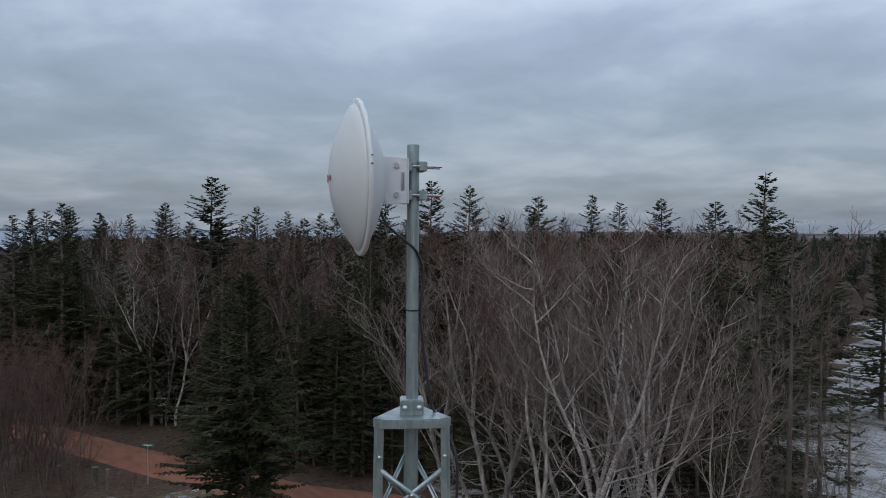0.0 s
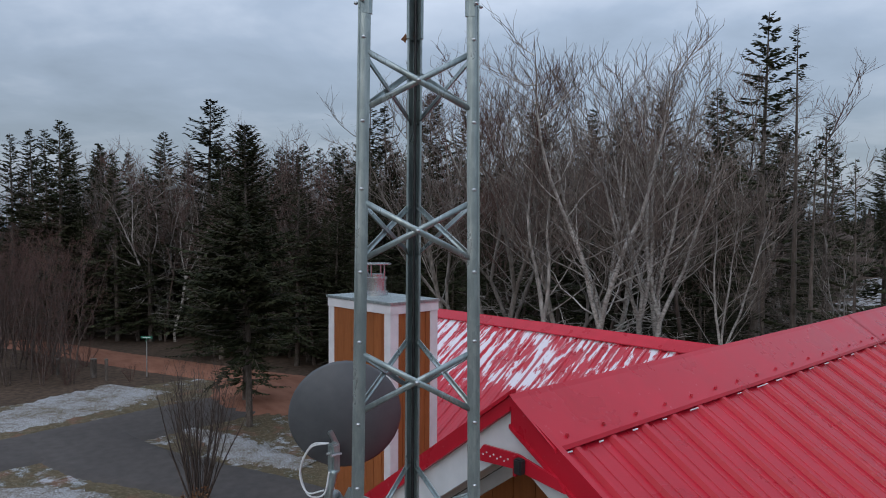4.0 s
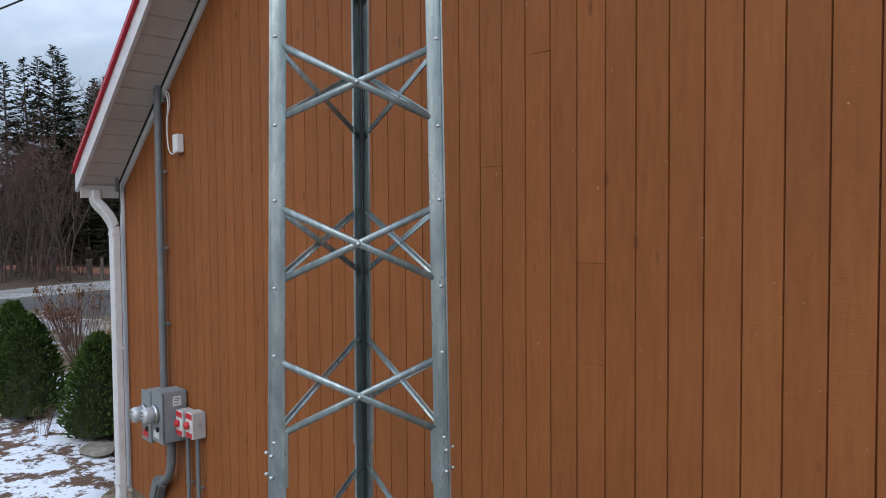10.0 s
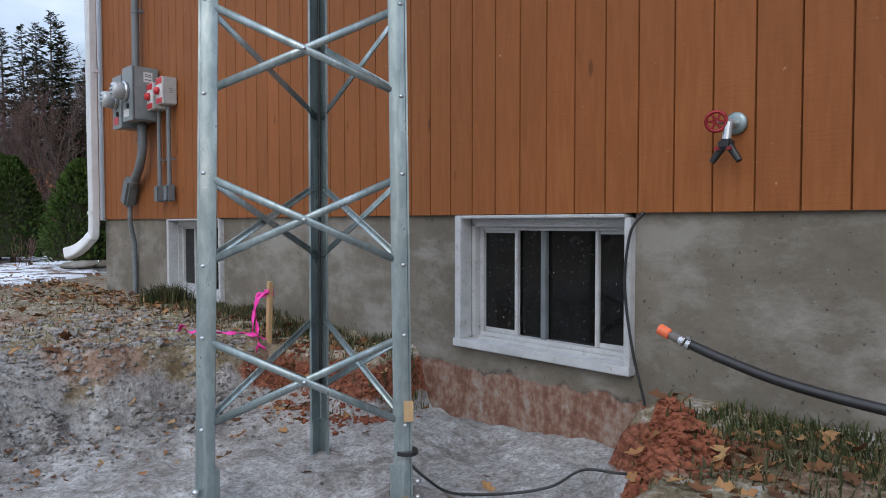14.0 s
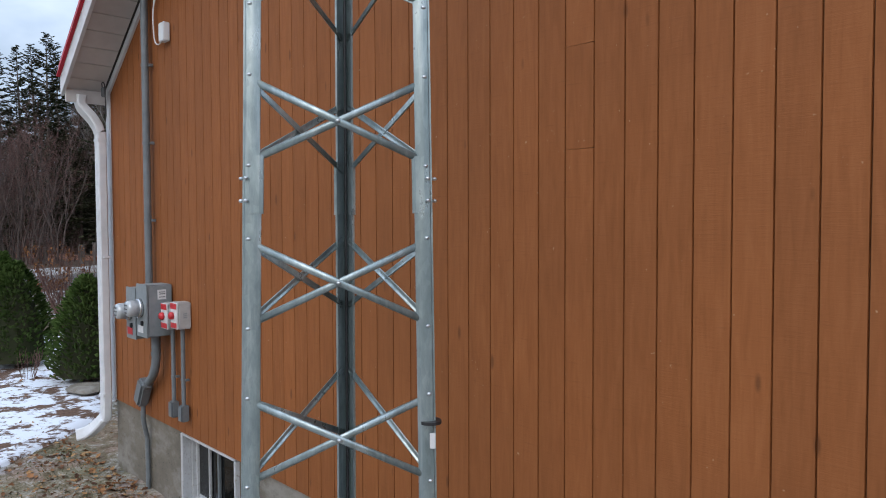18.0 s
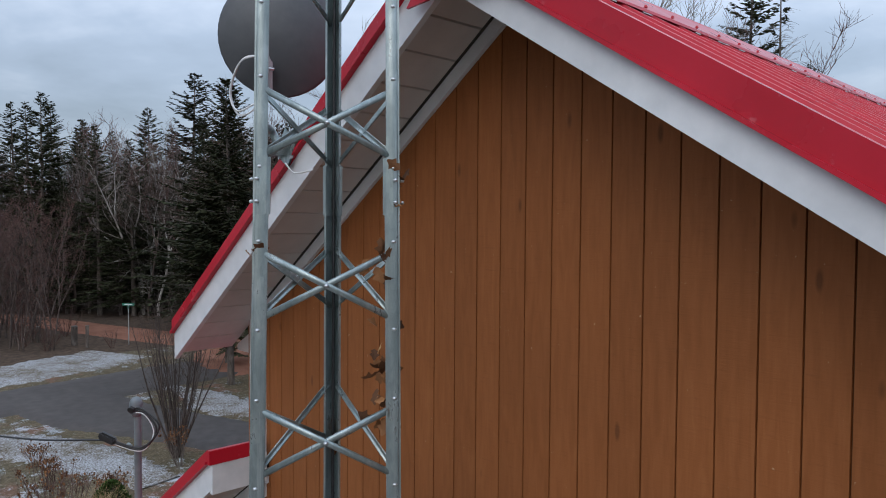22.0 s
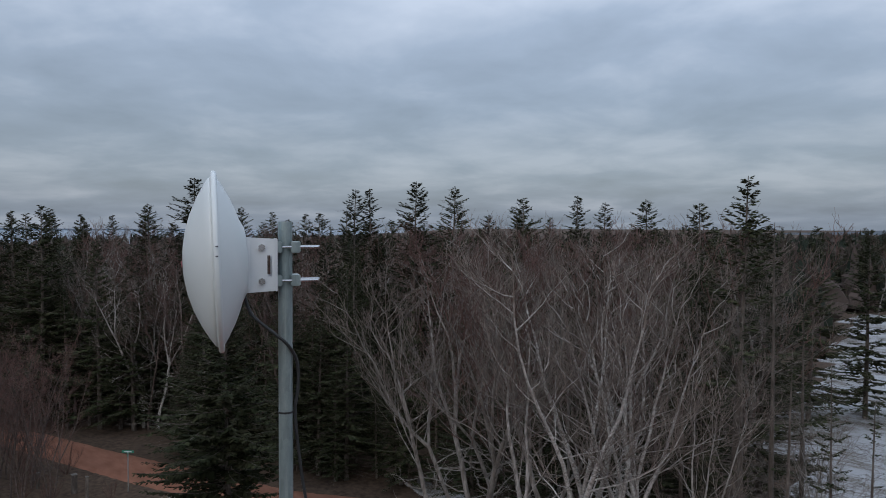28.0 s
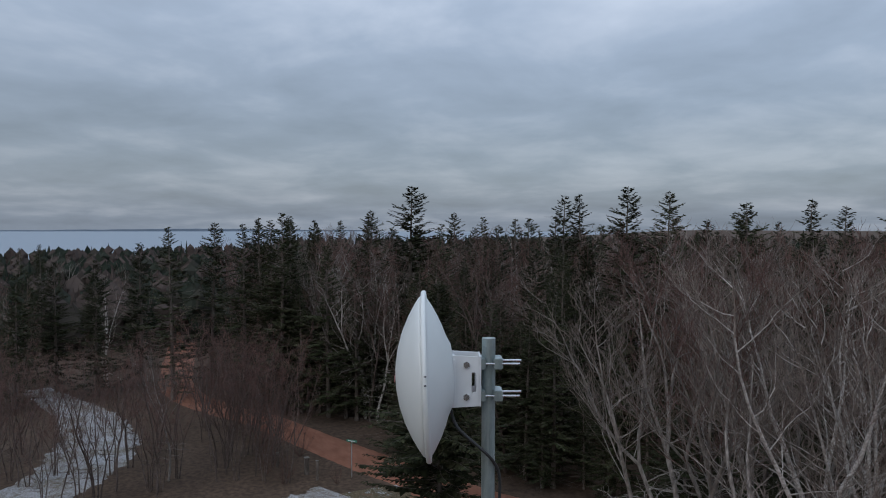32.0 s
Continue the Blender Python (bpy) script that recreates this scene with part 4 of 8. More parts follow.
def chimney():
    hx, hy = (CX1 - CX0) / 2, (CY1 - CY0) / 2
    box_of("core", -hx + 0.02, hx - 0.02, -hy + 0.02, hy - 0.02, 0, CZ - 0.05, M_SIDING_GAP, chim)
    for n, half, face in ((8, hx, "y"), (4, hy, "x")):
        for sg in (-1, 1):
            for i in range(n):
                a = -half + 2 * half * i / n + 0.003
                b = -half + 2 * half * (i + 1) / n - 0.003
                if face == "y":
                    box_of("board", a, b, sg * hy - 0.012, sg * hy + 0.012, 0.3, CZ - 0.06, M_SIDING, chim, "", 0.002)
                else:
                    box_of("board", sg * hx - 0.012, sg * hx + 0.012, a, b, 0.3, CZ - 0.06, M_SIDING, chim, "", 0.002)
    for sx in (-1, 1):
        for sy in (-1, 1):
            box_of("corner_trim", sx * hx - 0.10 if sx > 0 else -hx - 0.022, hx + 0.022 if sx > 0 else -hx + 0.10, sy * hy - 0.10 if sy > 0 else -hy - 0.022, hy + 0.022 if sy > 0 else -hy + 0.10, 0.3, CZ - 0.04, M_TRIM, chim)
    box_of("top_trim", -hx - 0.03, hx + 0.03, -hy - 0.03, hy + 0.03, CZ - 0.13, CZ - 0.02, M_TRIM, chim)
    box_of("cap_flashing", -hx - 0.045, hx + 0.045, -hy - 0.045, hy + 0.045, CZ - 0.02, CZ + 0.012, M_GALV, chim)


chimney()
flue = thing("chimney_flue", (-7.38, 5.55, CZ + 0.012), "round stainless steel flue with a flat rain cap on the chimney", "flue")
for nm, z0, z1, r in (("collar", 0.0, 0.05, 0.16), ("pipe", 0.05, 0.2, 0.135), ("band", 0.2, 0.23, 0.15), ("inner_pipe", 0.23, 0.27, 0.11), ("rain_cap", 0.395, 0.41, 0.205)):
    bm = bmesh.new()
    cyl(bm, (0, 0, z0), (0, 0, z1), r, r, 24)
    part(nm, bm, M_CHROME, flue, smooth=False)
for i in range(4):
    a = math.pi / 2 * i + 0.4
    bm = bmesh.new()
    box(bm, (0.125 * math.cos(a), 0.125 * math.sin(a), 0.31), (0.014, 0.014, 0.18))
    part("cap_strut", bm, M_CHROME, flue)


# ---- basement windows ----
def basement_window(name, x0, x1):
    w, h = x1 - x0, WZ1 - WZ0
    root = tagged(new(name), "white vinyl sliding basement window with dirty glass", "window", kind="structure")
    root.location = (x0, YW, WZ0)
    f = 0.04
    # casing proud of the concrete, then a deep reveal, then the slider's frame
    for nm, a, b, za, zb, y0, y1 in (("casing", 0, f, f, h, -0.012, 0.06), ("casing", w - 0.027, w, f, h - 0.014, -0.012, 0.06), ("casing", f, w - 0.027, h - 0.014, h, -0.012, 0.06), ("sill", -0.004, w + 0.004, 0.006, f, -0.022, 0.06),
                                     ("reveal", f - 0.004, f + 0.02, f, h - 0.03, 0.06, 0.23), ("reveal", w - f - 0.02, w - 0.024, f, h - 0.03, 0.06, 0.23), ("reveal", f, w - f, h - 0.05, h - 0.012, 0.06, 0.23), ("reveal", f, w - f, f - 0.01, f + 0.012, 0.06, 0.23),
                                     ("jamb_track", f + 0.02, f + 0.045, f + 0.012, h - 0.05, 0.09, 0.13), ("jamb_track", w - f - 0.035, w - f - 0.02, f + 0.012, h - 0.05, 0.09, 0.13), ("head_track", f + 0.045, w - f - 0.035, h - 0.066, h - 0.05, 0.085, 0.14), ("sill_track", f + 0.045, w - f - 0.035, f + 0.012, f + 0.03, 0.075, 0.14)):
        box_of(nm, a, b, y0, y1, za, zb, M_VINYL, root)
    lo, hi = f + 0.03, h - 0.066
    ga, gb = f + 0.045, w - f - 0.035
    s1, s2, s3 = w * 0.292, w * 0.448, w * 0.752
    # the back stile's grey paints in its dimness behind glass; it stands before the pane
    for nm, a, ya, ww in (("meeting_stile", s1, 0.095, 0.018), ("back_stile", s2, 0.099, 0.03), ("meeting_stile", s3, 0.095, 0.018)):
        box_of(nm, a, a + ww, ya, ya + 0.022, lo, hi, M_VINYL if nm == "meeting_stile" else M_PVC, root)
    for nm, za, zb in (("sash_rail", lo, lo + 0.02), ("sash_rail", hi - 0.012, hi)):
        box_of(nm, ga, s1, 0.10, 0.118, za, zb, M_VINYL, root)
        box_of(nm, s3 + 0.018, gb, 0.10, 0.118, za, zb, M_VINYL, root)
    for a, b, ya in ((ga, s1, 0.108), (s1 + 0.018, s3, 0.122), (s3 + 0.018, gb, 0.108)):
        bm = bmesh.new()
        box(bm, ((a + b) / 2, ya + 0.004, (lo + hi) / 2), (b - a, 0.006, hi - lo))
        part("pane", bm, M_GLASS, root)
    box_of("dark_room", -0.05, w + 0.05, 0.25, 0.5, -0.05, h + 0.05, M_INSIDE, root)
    return root


for i, (a, b) in enumerate(WINS):
    basement_window("window_%d" % (i + 1), a, b)
lay_boards()

# ---- lattice tower ----
TC = Vector((-1.905, 1.548))
TU = Vector((-0.79, 0.613)).normalized()     # from the front face to the back leg
TV = Vector((-TU.y, TU.x))                   # along the front face
TOP = 15.60
BAY0, BAY = 0.594, 0.508
UNEVEN = {1: -0.010, 3: 0.010, 6: -0.011, 9: -0.009, 11: 0.010, 14: -0.006, 17: -0.009, 22: -0.004}


def tower_w(z):
    return float(np.interp(z, (0, 2.86, 5.4, 7.94, 10.48, 13.02, 15.6), (0.657, 0.580, 0.508, 0.447, 0.397, 0.331, 0.258)))


def axis_at(z):
    """The tower stands a little out of plumb."""
    return TC + Vector((-0.0041 + 0.001058 * (z - 8), 0.0001 + 0.003605 * (z - 8)))


def corner(i, z):
    w = tower_w(z)
    c = axis_at(z)
    if i == 0:
        p = c - TU * (w / (2 * math.sqrt(3))) + TV * (w / 2)
    elif i == 1:
        p = c - TU * (w / (2 * math.sqrt(3))) - TV * (w / 2)
    else:
        p = c + TU * (w / math.sqrt(3))
    return Vector((p.x, p.y, z))


tower = thing("lattice_tower", (TC.x, TC.y, 0.1), "tapering three-legged galvanised steel lattice tower", "tower")
T0 = Vector((TC.x, TC.y, 0.1))
FACES = [(0, 1), (1, 2), (2, 0)]


def leg_profile(i, size, t=0.005, lip=0.012):
    """A sixty-degree folded angle with turned-in lips, in the plan about leg i's corner."""
    c = corner(i, 0)
    j, k = [n for n in range(3) if n != i]
    a = (corner(j, 0) - c).to_2d().normalized()
    b = (corner(k, 0) - c).to_2d().normalized()
    inn = (a + b).normalized()
    o = inn * (-0.017)
    pa, pb = o + a * size, o + b * size
    na = Vector((-a.y, a.x))
    na = na if na.dot(inn) > 0 else -na
    nb = Vector((-b.y, b.x))
    nb = nb if nb.dot(inn) > 0 else -nb
    return [o + a * 0.017, o + a * (size * 0.48) - na * 0.0035, pa - a * 0.010 - na * 0.0015, pa + na * 0.004, pa + na * lip, pa + na * lip - a * t, pa + na * t - a * t, o + inn * (2 * t), pb + nb * t - b * t, pb + nb * lip - b * t, pb + nb * lip, pb + nb * 0.004, pb - b * 0.010 - nb * 0.0015, o + b * (size * 0.48) - nb * 0.0035, o + b * 0.017]


SPLICES = [BAY0 + BAY * (k + 0.47) for k in (4, 9, 14, 19, 24)]
ends = [0.16] + SPLICES + [TOP]


def build_tower():
    bolt = bmesh.new()
    bmesh.ops.create_uvsphere(bolt, u_segments=8, v_segments=5, radius=0.0085)
    bmesh.ops.scale(bolt, vec=(1, 1, 0.75), verts=bolt.verts[:])
    bolt_me = bpy.data.meshes.new("bolt")
    bolt.to_mesh(bolt_me)
    bolt.free()
    bolt_me.materials.append(M_BOLT)
    bolt_me.shade_smooth()

    def put_bolt(p, s=1.0):
        ob = new("bolt", bolt_me)
        ob.location = p - T0
        ob.scale = (s, s, s)
        ob.parent = tower

    for i in range(3):
        for s in range(len(ends) - 1):
            za, zb = ends[s], ends[s + 1]
            size = (0.066 if i < 2 else 0.078) - 0.0048 * s
            prof = leg_profile(i, size)
            v, f = [], []
            for z in (za, zb):
                c = corner(i, z) - T0
                v += [(c.x + p.x, c.y + p.y, c.z) for p in prof]
            n = len(prof)
            f = [(k, (k + 1) % n, n + (k + 1) % n, n + k) for k in range(n)]
            f += [tuple(range(n))[::-1], tuple(range(n, 2 * n))]
            data_part("leg", v, f, M_GALV, tower, "", True).data.set_sharp_from_angle(angle=radians(34))
            # sleeve with four bolts where two lengths overlap
            if s:
                prof2 = leg_profile(i, size + 0.005, 0.011, 0.014)
                v = []
                for z in (za - 0.02, za + 0.16):
                    c = corner(i, z) - T0
                    v += [(c.x + p.x * 1.12, c.y + p.y * 1.12, c.z) for p in prof2]
                f2 = [(k, (k + 1) % n, n + (k + 1) % n, n + k) for k in range(n)] + [tuple(range(n))[::-1], tuple(range(n, 2 * n))]
                data_part("splice_sleeve", v, f2, M_GALV, tower)
                for dz in (0.02, 0.09):
                    c = corner(i, za + dz)
                    out = (c - Vector((TC.x, TC.y, c.z))).normalized()
                    side = Vector((-out.y, out.x, 0))
                    for sg in (-1, 1):
                        put_bolt(c + out * 0.004 + side * (sg * 0.022), 0.95)
    # crossed braces, three faces a bay
    for k in range(30):
        zc = BAY0 + BAY * k + UNEVEN.get(k, 0) if k < 28 else (14.79 if k == 28 else 15.325)
        if k == 27:
            zc = 14.31
        for a, b in FACES:
            for sg in (-1, 1):
                hh = max(0.095, 0.117 * (tower_w(zc) / 0.465) ** 0.6) if k < 28 else 0.105
                p, q = corner(a, zc + sg * hh), corner(b, zc - sg * hh)
                ca, cb = corner(a, zc), corner(b, zc)
                d = (q - p).normalized()
                fn = Vector((0, 0, 1)).cross(cb - ca).normalized()
                mid = (ca + cb) / 2
                if fn.dot(mid - Vector((TC.x, TC.y, zc))) < 0:
                    fn = -fn
                off = fn * (0.0085 if sg > 0 else 0.0045)
                p, q = p + d * 0.022 + off, q - d * 0.022 + off
                side = d.cross(fn).normalized()
                w = 0.0122 - 0.0001 * k
                t, lip = 0.0035, 0.011
                prof = [(-w, -0.006), (-0.82 * w, -0.0015), (-0.4 * w, 0.001), (0.2 * w, 0.001), (0.75 * w, -0.0012), (w, -0.005), (w, -lip), (w - t, -lip), (w - t, -0.006), (0, -t), (-w + t, -0.007)]
                n = len(prof)
                v = []
                for e in (p - T0, q - T0):
                    v += [e + side * u + fn * n2 for u, n2 in prof]
                f = [(m, (m + 1) % n, n + (m + 1) % n, n + m) for m in range(n)] + [tuple(range(n))[::-1], tuple(range(n, 2 * n))]
                data_part("brace", v, f, M_GALV, tower, "", True)
            put_bolt((corner(a, zc) + corner(b, zc)) / 2 + fn * 0.011)
            if (a, b) == (0, 1):
                for cc, o in ((a, b), (b, a)):
                    for sg in (-1, 1):
                        c = corner(cc, zc + sg * 0.14)
                        put_bolt(c + (corner(o, zc) - corner(cc, zc)).normalized() * 0.014 + fn * 0.009)
    # foot sleeves in the slab
    for i in range(3):
        prof2 = leg_profile(i, 0.071, 0.012, 0.015)
        v = []
        for z in (0.0, 0.33):
            c = corner(i, z) - T0
            v += [(c.x + p.x * 1.14, c.y + p.y * 1.14, c.z) for p in prof2]
        n = len(prof2)
        data_part("foot_sleeve", v, [(k, (k + 1) % n, n + (k + 1) % n, n + k) for k in range(n)] + [tuple(range(n, 2 * n))], M_GALV, tower)
        for dz in (0.22, 0.27):
            c = corner(i, dz)
            out = (c - Vector((TC.x, TC.y, c.z))).normalized()
            sd = Vector((-out.y, out.x, 0))
            put_bolt(c + out * 0.012 + sd * 0.024, 1.4)
    # top plate and guide plate, folded at the edges, with clamp blocks
    for nm, z, grow in (("top_plate", TOP, 0.03), ("guide_plate", 14.95, -0.012)):
        pts = []
        mid = axis_at(z) - TC
        for i in range(3):
            c = corner(i, z)
            out = (c.to_2d() - axis_at(z)).normalized()
            j, k = [m for m in range(3) if m != i]
            for o in (j, k):
                e = (corner(o, z) - c).to_2d().normalized()
                pts.append((i, o, c.to_2d() + out * grow + e * 0.03))
        order = [(0, 2), (0, 1), (1, 0), (1, 2), (2, 1), (2, 0)]
        ring = [next(p for i, o, p in pts if (i, o) == key) - TC for key in order]
        bm = bmesh.new()
        prism(bm, [(p.x, p.y) for p in ring], "z", z - 0.1 - 0.006, z - 0.1)
        part(nm, bm, M_GALV, tower)
        for m in (1, 3, 5):
            p, q = ring[m], ring[(m + 1) % 6]
            d = (q - p)
            ang = math.atan2(d.y, d.x)
            bm = bevel_box(((p.x + q.x) / 2 * 0.99, (p.y + q.y) / 2 * 0.99, z - 0.1 - 0.018), (d.length, 0.005, 0.03), 0.001, Matrix.Rotation(ang, 4, "Z"))
            part("plate_flange", bm, M_GALV, tower)
        bm = bevel_box((mid.x, mid.y, z - 0.1 + 0.028), (0.085, 0.085, 0.056), 0.004, Matrix.Rotation(math.atan2(TV.y, TV.x), 4, "Z"))
        part("pole_clamp", bm, M_GALV, tower)
        for sg in (-1, 1):
            p = Vector((TC.x + mid.x, TC.y + mid.y, z + 0.032)) + TV.to_3d() * (0.026 * sg) - TU.to_3d() * 0.044
            put_bolt(p, 1.3)
    # a step bar between the left and the back leg
    v, f = tube_path([corner(0, 13.99) - T0, corner(2, 14.14) - T0], 0.008, 6)
    data_part("step_bar", v, f, M_GALV, tower)


build_tower()


def flat_on_leg(name, i, z, h, w, mat, label, category="sticker", off=0.021, shift=0.012):
    c = corner(i, z)
    fn = -TU.to_3d()
    ob = part(name, bevel_box((0, 0, 0), (w, 0.0015, h), 0.0004, Matrix.Rotation(math.atan2(TV.y, TV.x), 4, "Z"), 1), mat)
    ob.location = c + fn * off + TV.to_3d() * shift
    return tagged(ob, label, category)


st = flat_on_leg("warning_sticker", 0, 14.60, 0.10, 0.026, M_YELLOW, "yellow and black danger sticker on a tower leg", shift=-0.002)
for dz, h, mt in ((0.036, 0.016, M_INK), (0.005, 0.03, M_REDPAINT), (-0.038, 0.004, M_INK), (-0.046, 0.003, M_INK)):
    p = part("printed_mark", bevel_box((0, 0, dz), (0.02, 0.0012, h), 0.0003, Matrix.Rotation(math.atan2(TV.y, TV.x), 4, "Z"), 1), mt, st)
    p.location = -TU.to_3d() * 0.0016
flat_on_leg("red_sticker", 0, 14.515, 0.013, 0.022, M_REDPAINT, "small red sticker on a tower leg", shift=-0.002)
flat_on_leg("blue_sticker", 0, 14.492, 0.02, 0.018, M_BLUE, "round blue sticker on a tower leg", shift=-0.002)
flat_on_leg("paper_label", 0, 14.335, 0.055, 0.038, M_LABEL, "worn white paper label on a tower leg", shift=-0.004)
flat_on_leg("paper_label", 1, 14.345, 0.06, 0.018, M_LABEL, "worn white paper label on a tower leg", shift=0.0)
flat_on_leg("paper_label", 1, 0.50, 0.065, 0.03, M_STAKE, "faded cardboard tag on a tower leg", shift=0.004)

# pole
TT = axis_at(16.0)
pole = thing("antenna_pole", (TT.x, TT.y, 14.80), "grey galvanised pipe mast clamped to the tower top", "pole")
bm = bmesh.new()
cyl(bm, (0, 0, 0), (0, 0, 1.79), 0.0225, 0.0225, 20)
part("pipe", bm, M_GALV, pole, smooth=False)
bm = bmesh.new()
cyl(bm, (0, 0, 1.18), (0, 0, 1.186), 0.0245, 0.0245, 16)
part("cable_tie", bm, M_BLACK, pole)

# white microwave dish with its radome
AX = Vector((-0.443, -0.896, 0)).normalized()
AXD = (AX + Vector((0, 0, -0.04))).normalized()
DC = Vector((TT.x, TT.y, 16.465)) + AX * 0.205
dish = thing("microwave_dish", DC, "white round microwave dish antenna with a domed radome", "antenna")


def lathe(name, prof, axis, mat, parent, seg=48, label=""):
    """Turns (distance along axis, radius) pairs about the axis."""
    ax = Vector(axis).normalized()
    x = ax.cross(Vector((0, 0, 1))).normalized() if abs(ax.z) < 0.9 else Vector((1, 0, 0))
    y = ax.cross(x)
    v, f = [], []
    for a, r in prof:
        for k in range(seg):
            t = 2 * math.pi * k / seg
            v.append(ax * a + (x * math.cos(t) + y * math.sin(t)) * r)
    for i in range(len(prof) - 1):
        for k in range(seg):
            k2 = (k + 1) % seg
            f.append((i * seg + k, i * seg + k2, (i + 1) * seg + k2, (i + 1) * seg + k))
    f.append(tuple(range(seg))[::-1])
    f.append(tuple((len(prof) - 1) * seg + k for k in range(seg)))
    ob = data_part(name, v, f, mat, parent, label, True)
    bm = bmesh.new()
    bm.from_mesh(ob.data)
    bmesh.ops.recalc_face_normals(bm, faces=bm.faces[:])
    bm.to_mesh(ob.data)
    bm.free()
    return ob


R = 0.281
lathe("reflector", [(-0.090, 0.055), (-0.084, 0.10)] + [(-0.086 + 0.080 * (r / 0.262) ** 2.2, r) for r in (0.13, 0.16, 0.20, 0.235, 0.254)] + [(-0.005, 0.262)], AXD, M_DISH, dish)
lathe("rim", [(-0.010, 0.256), (-0.008, R - 0.004), (-0.004, R), (0.004, R), (0.008, R - 0.004), (0.010, 0.256)], AXD, M_DISH, dish)
lathe("radome", [(0.008, 0.264)] + [(0.010 + 0.092 * (1 - (r / 0.268) ** 2.1), r) for r in (0.258, 0.235, 0.2, 0.15, 0.1, 0.05, 0.01)], AXD, M_DISH, dish)
# worn mark on the radome's middle
sd = Vector((0, 0, 1)).cross(AX)
for k, (u, w, h) in enumerate(((0.0, 0.05, 0.012), (-0.03, 0.02, 0.03), (0.03, 0.03, 0.018))):
    ob = part("worn_mark", bevel_box((0, 0, 0), (w, 0.002, h), 0.0006, Matrix.Rotation(math.atan2(sd.y, sd.x), 4, "Z"), 1), M_LOGO, dish)
    ob.location = AXD * 0.1032 + sd * u
for dz in (0.055, 0.028):
    ob = part("rim_clip", bevel_box((0, 0, 0), (0.006, 0.006, 0.004), 0.001, None, 1), M_INK, dish)
    ob.location = -AX.cross(Vector((0, 0, 1))) * (R + 0.001) + Vector((0, 0, dz))

# mounting bracket: two side cheeks, back plate, clamps and threaded rods
brk = thing("dish_bracket", Vector((TT.x, TT.y, 16.455)), "white steel bracket clamping the dish to the pipe", "bracket")
rot = Matrix.Rotation(math.atan2(AX.y, AX.x), 4, "Z")
for sg in (-1, 1):
    bm = bmesh.new()
    o = [(0.035, -0.075), (0.12, -0.082), (0.12, 0.082), (0.035, 0.078)]
    slot = [(0.045, -0.035), (0.055, -0.035), (0.055, 0.03), (0.045, 0.03)]
    for rect in ([(0.03, 0.03), (0.12, 0.03), (0.12, 0.085), (0.03, 0.08)], [(0.03, -0.08), (0.12, -0.085), (0.12, -0.035), (0.03, -0.035)], [(0.058, -0.035), (0.12, -0.035), (0.12, 0.03), (0.058, 0.03)], [(0.03, -0.035), (0.043, -0.035), (0.043, 0.03), (0.03, 0.03)]):
        prism(bm, rect, "y", sg * 0.045 - 0.003, sg * 0.045 + 0.003)
    bmesh.ops.transform(bm, matrix=rot, verts=bm.verts[:])
    part("cheek", bm, M_WHITE, brk)
part("back_plate", bevel_box((0, 0, 0), (0.006, 0.1, 0.165), 0.002, Matrix.Translation((0, 0, 0))), M_WHITE, brk).matrix_local = rot @ Matrix.Translation((0.03, 0, 0))
part("front_plate", bevel_box((0, 0, 0), (0.012, 0.12, 0.15), 0.003), M_WHITE, brk).matrix_local = rot @ Matrix.Translation((0.116, 0, 0))
for z in (0.055, -0.05):
    for nm, x, s, mt in (("clamp_jaw", -0.03, (0.03, 0.075, 0.035), M_GALV), ("clamp_jaw", 0.02, (0.016, 0.085, 0.035), M_GALV)):
        part(nm, bevel_box((0, 0, 0), s, 0.003), mt, brk).matrix_local = rot @ Matrix.Translation((x, 0, z))
    for sg in (-1, 1):
        bm = bmesh.new()
        cyl(bm, (0.03, sg * 0.032, z), (-0.112 + (0.012 if sg > 0 else 0), sg * 0.032, z), 0.004, 0.004, 8)
        bmesh.ops.transform(bm, matrix=rot, verts=bm.verts[:])
        part("threaded_rod", bm, M_CHROME, brk)
    for sg in (-1, 1):
        bm = bmesh.new()
        cyl(bm, (0.075, sg * 0.048, z), (0.075, sg * 0.056, z), 0.011, 0.011, 6)
        bmesh.ops.transform(bm, matrix=rot, verts=bm.verts[:])
        part("pivot_bolt", bm, M_CHROME, brk)

# black cable from the dish down the tower
P = Vector((TT.x, TT.y, 0))
sidev = Vector((0.55, 0.835, 0))
cable_pts = [P + AX * 0.13 + Vector((0, 0, 16.37)), P + AX * 0.10 - TU.to_3d() * 0.02 + Vector((0, 0, 16.30)), P + AX * 0.03 - TU.to_3d() * 0.034 + Vector((0, 0, 16.24)), P + sidev * 0.012 - TU.to_3d() * 0.031 + Vector((0, 0, 16.20)), P + sidev * 0.036 + Vector((0, 0, 16.14)), P + sidev * 0.038 + Vector((0, 0, 16.06)), P + sidev * 0.029 + Vector((0, 0, 15.985)), P + sidev * 0.038 + Vector((0, 0, 15.87)), P + sidev * 0.058 + Vector((0, 0, 15.72)), P + sidev * 0.085 + Vector((0, 0, 15.6))]
cable_pts += [corner(1, z) + sidev * o for z, o in ((15.45, 0.03), (15.1, 0.018), (14.6, 0.024), (14.1, 0.018), (13.75, 0.01))] + [corner(2, z) + (TC.to_3d() - corner(2, 0)).to_2d().normalized().to_3d() * o for z, o in ((13.3, 0.04), (12.7, 0.03), (12, 0.034), (9, 0.03), (6, 0.034), (3, 0.03), (1.2, 0.034), (0.45, 0.03))]
tagged(tube("antenna_cable", cable_pts, 0.0055, M_BLACK, None, "", 6, 6), "thin black cable running down the tower leg", "cable")

# ---- ground ----


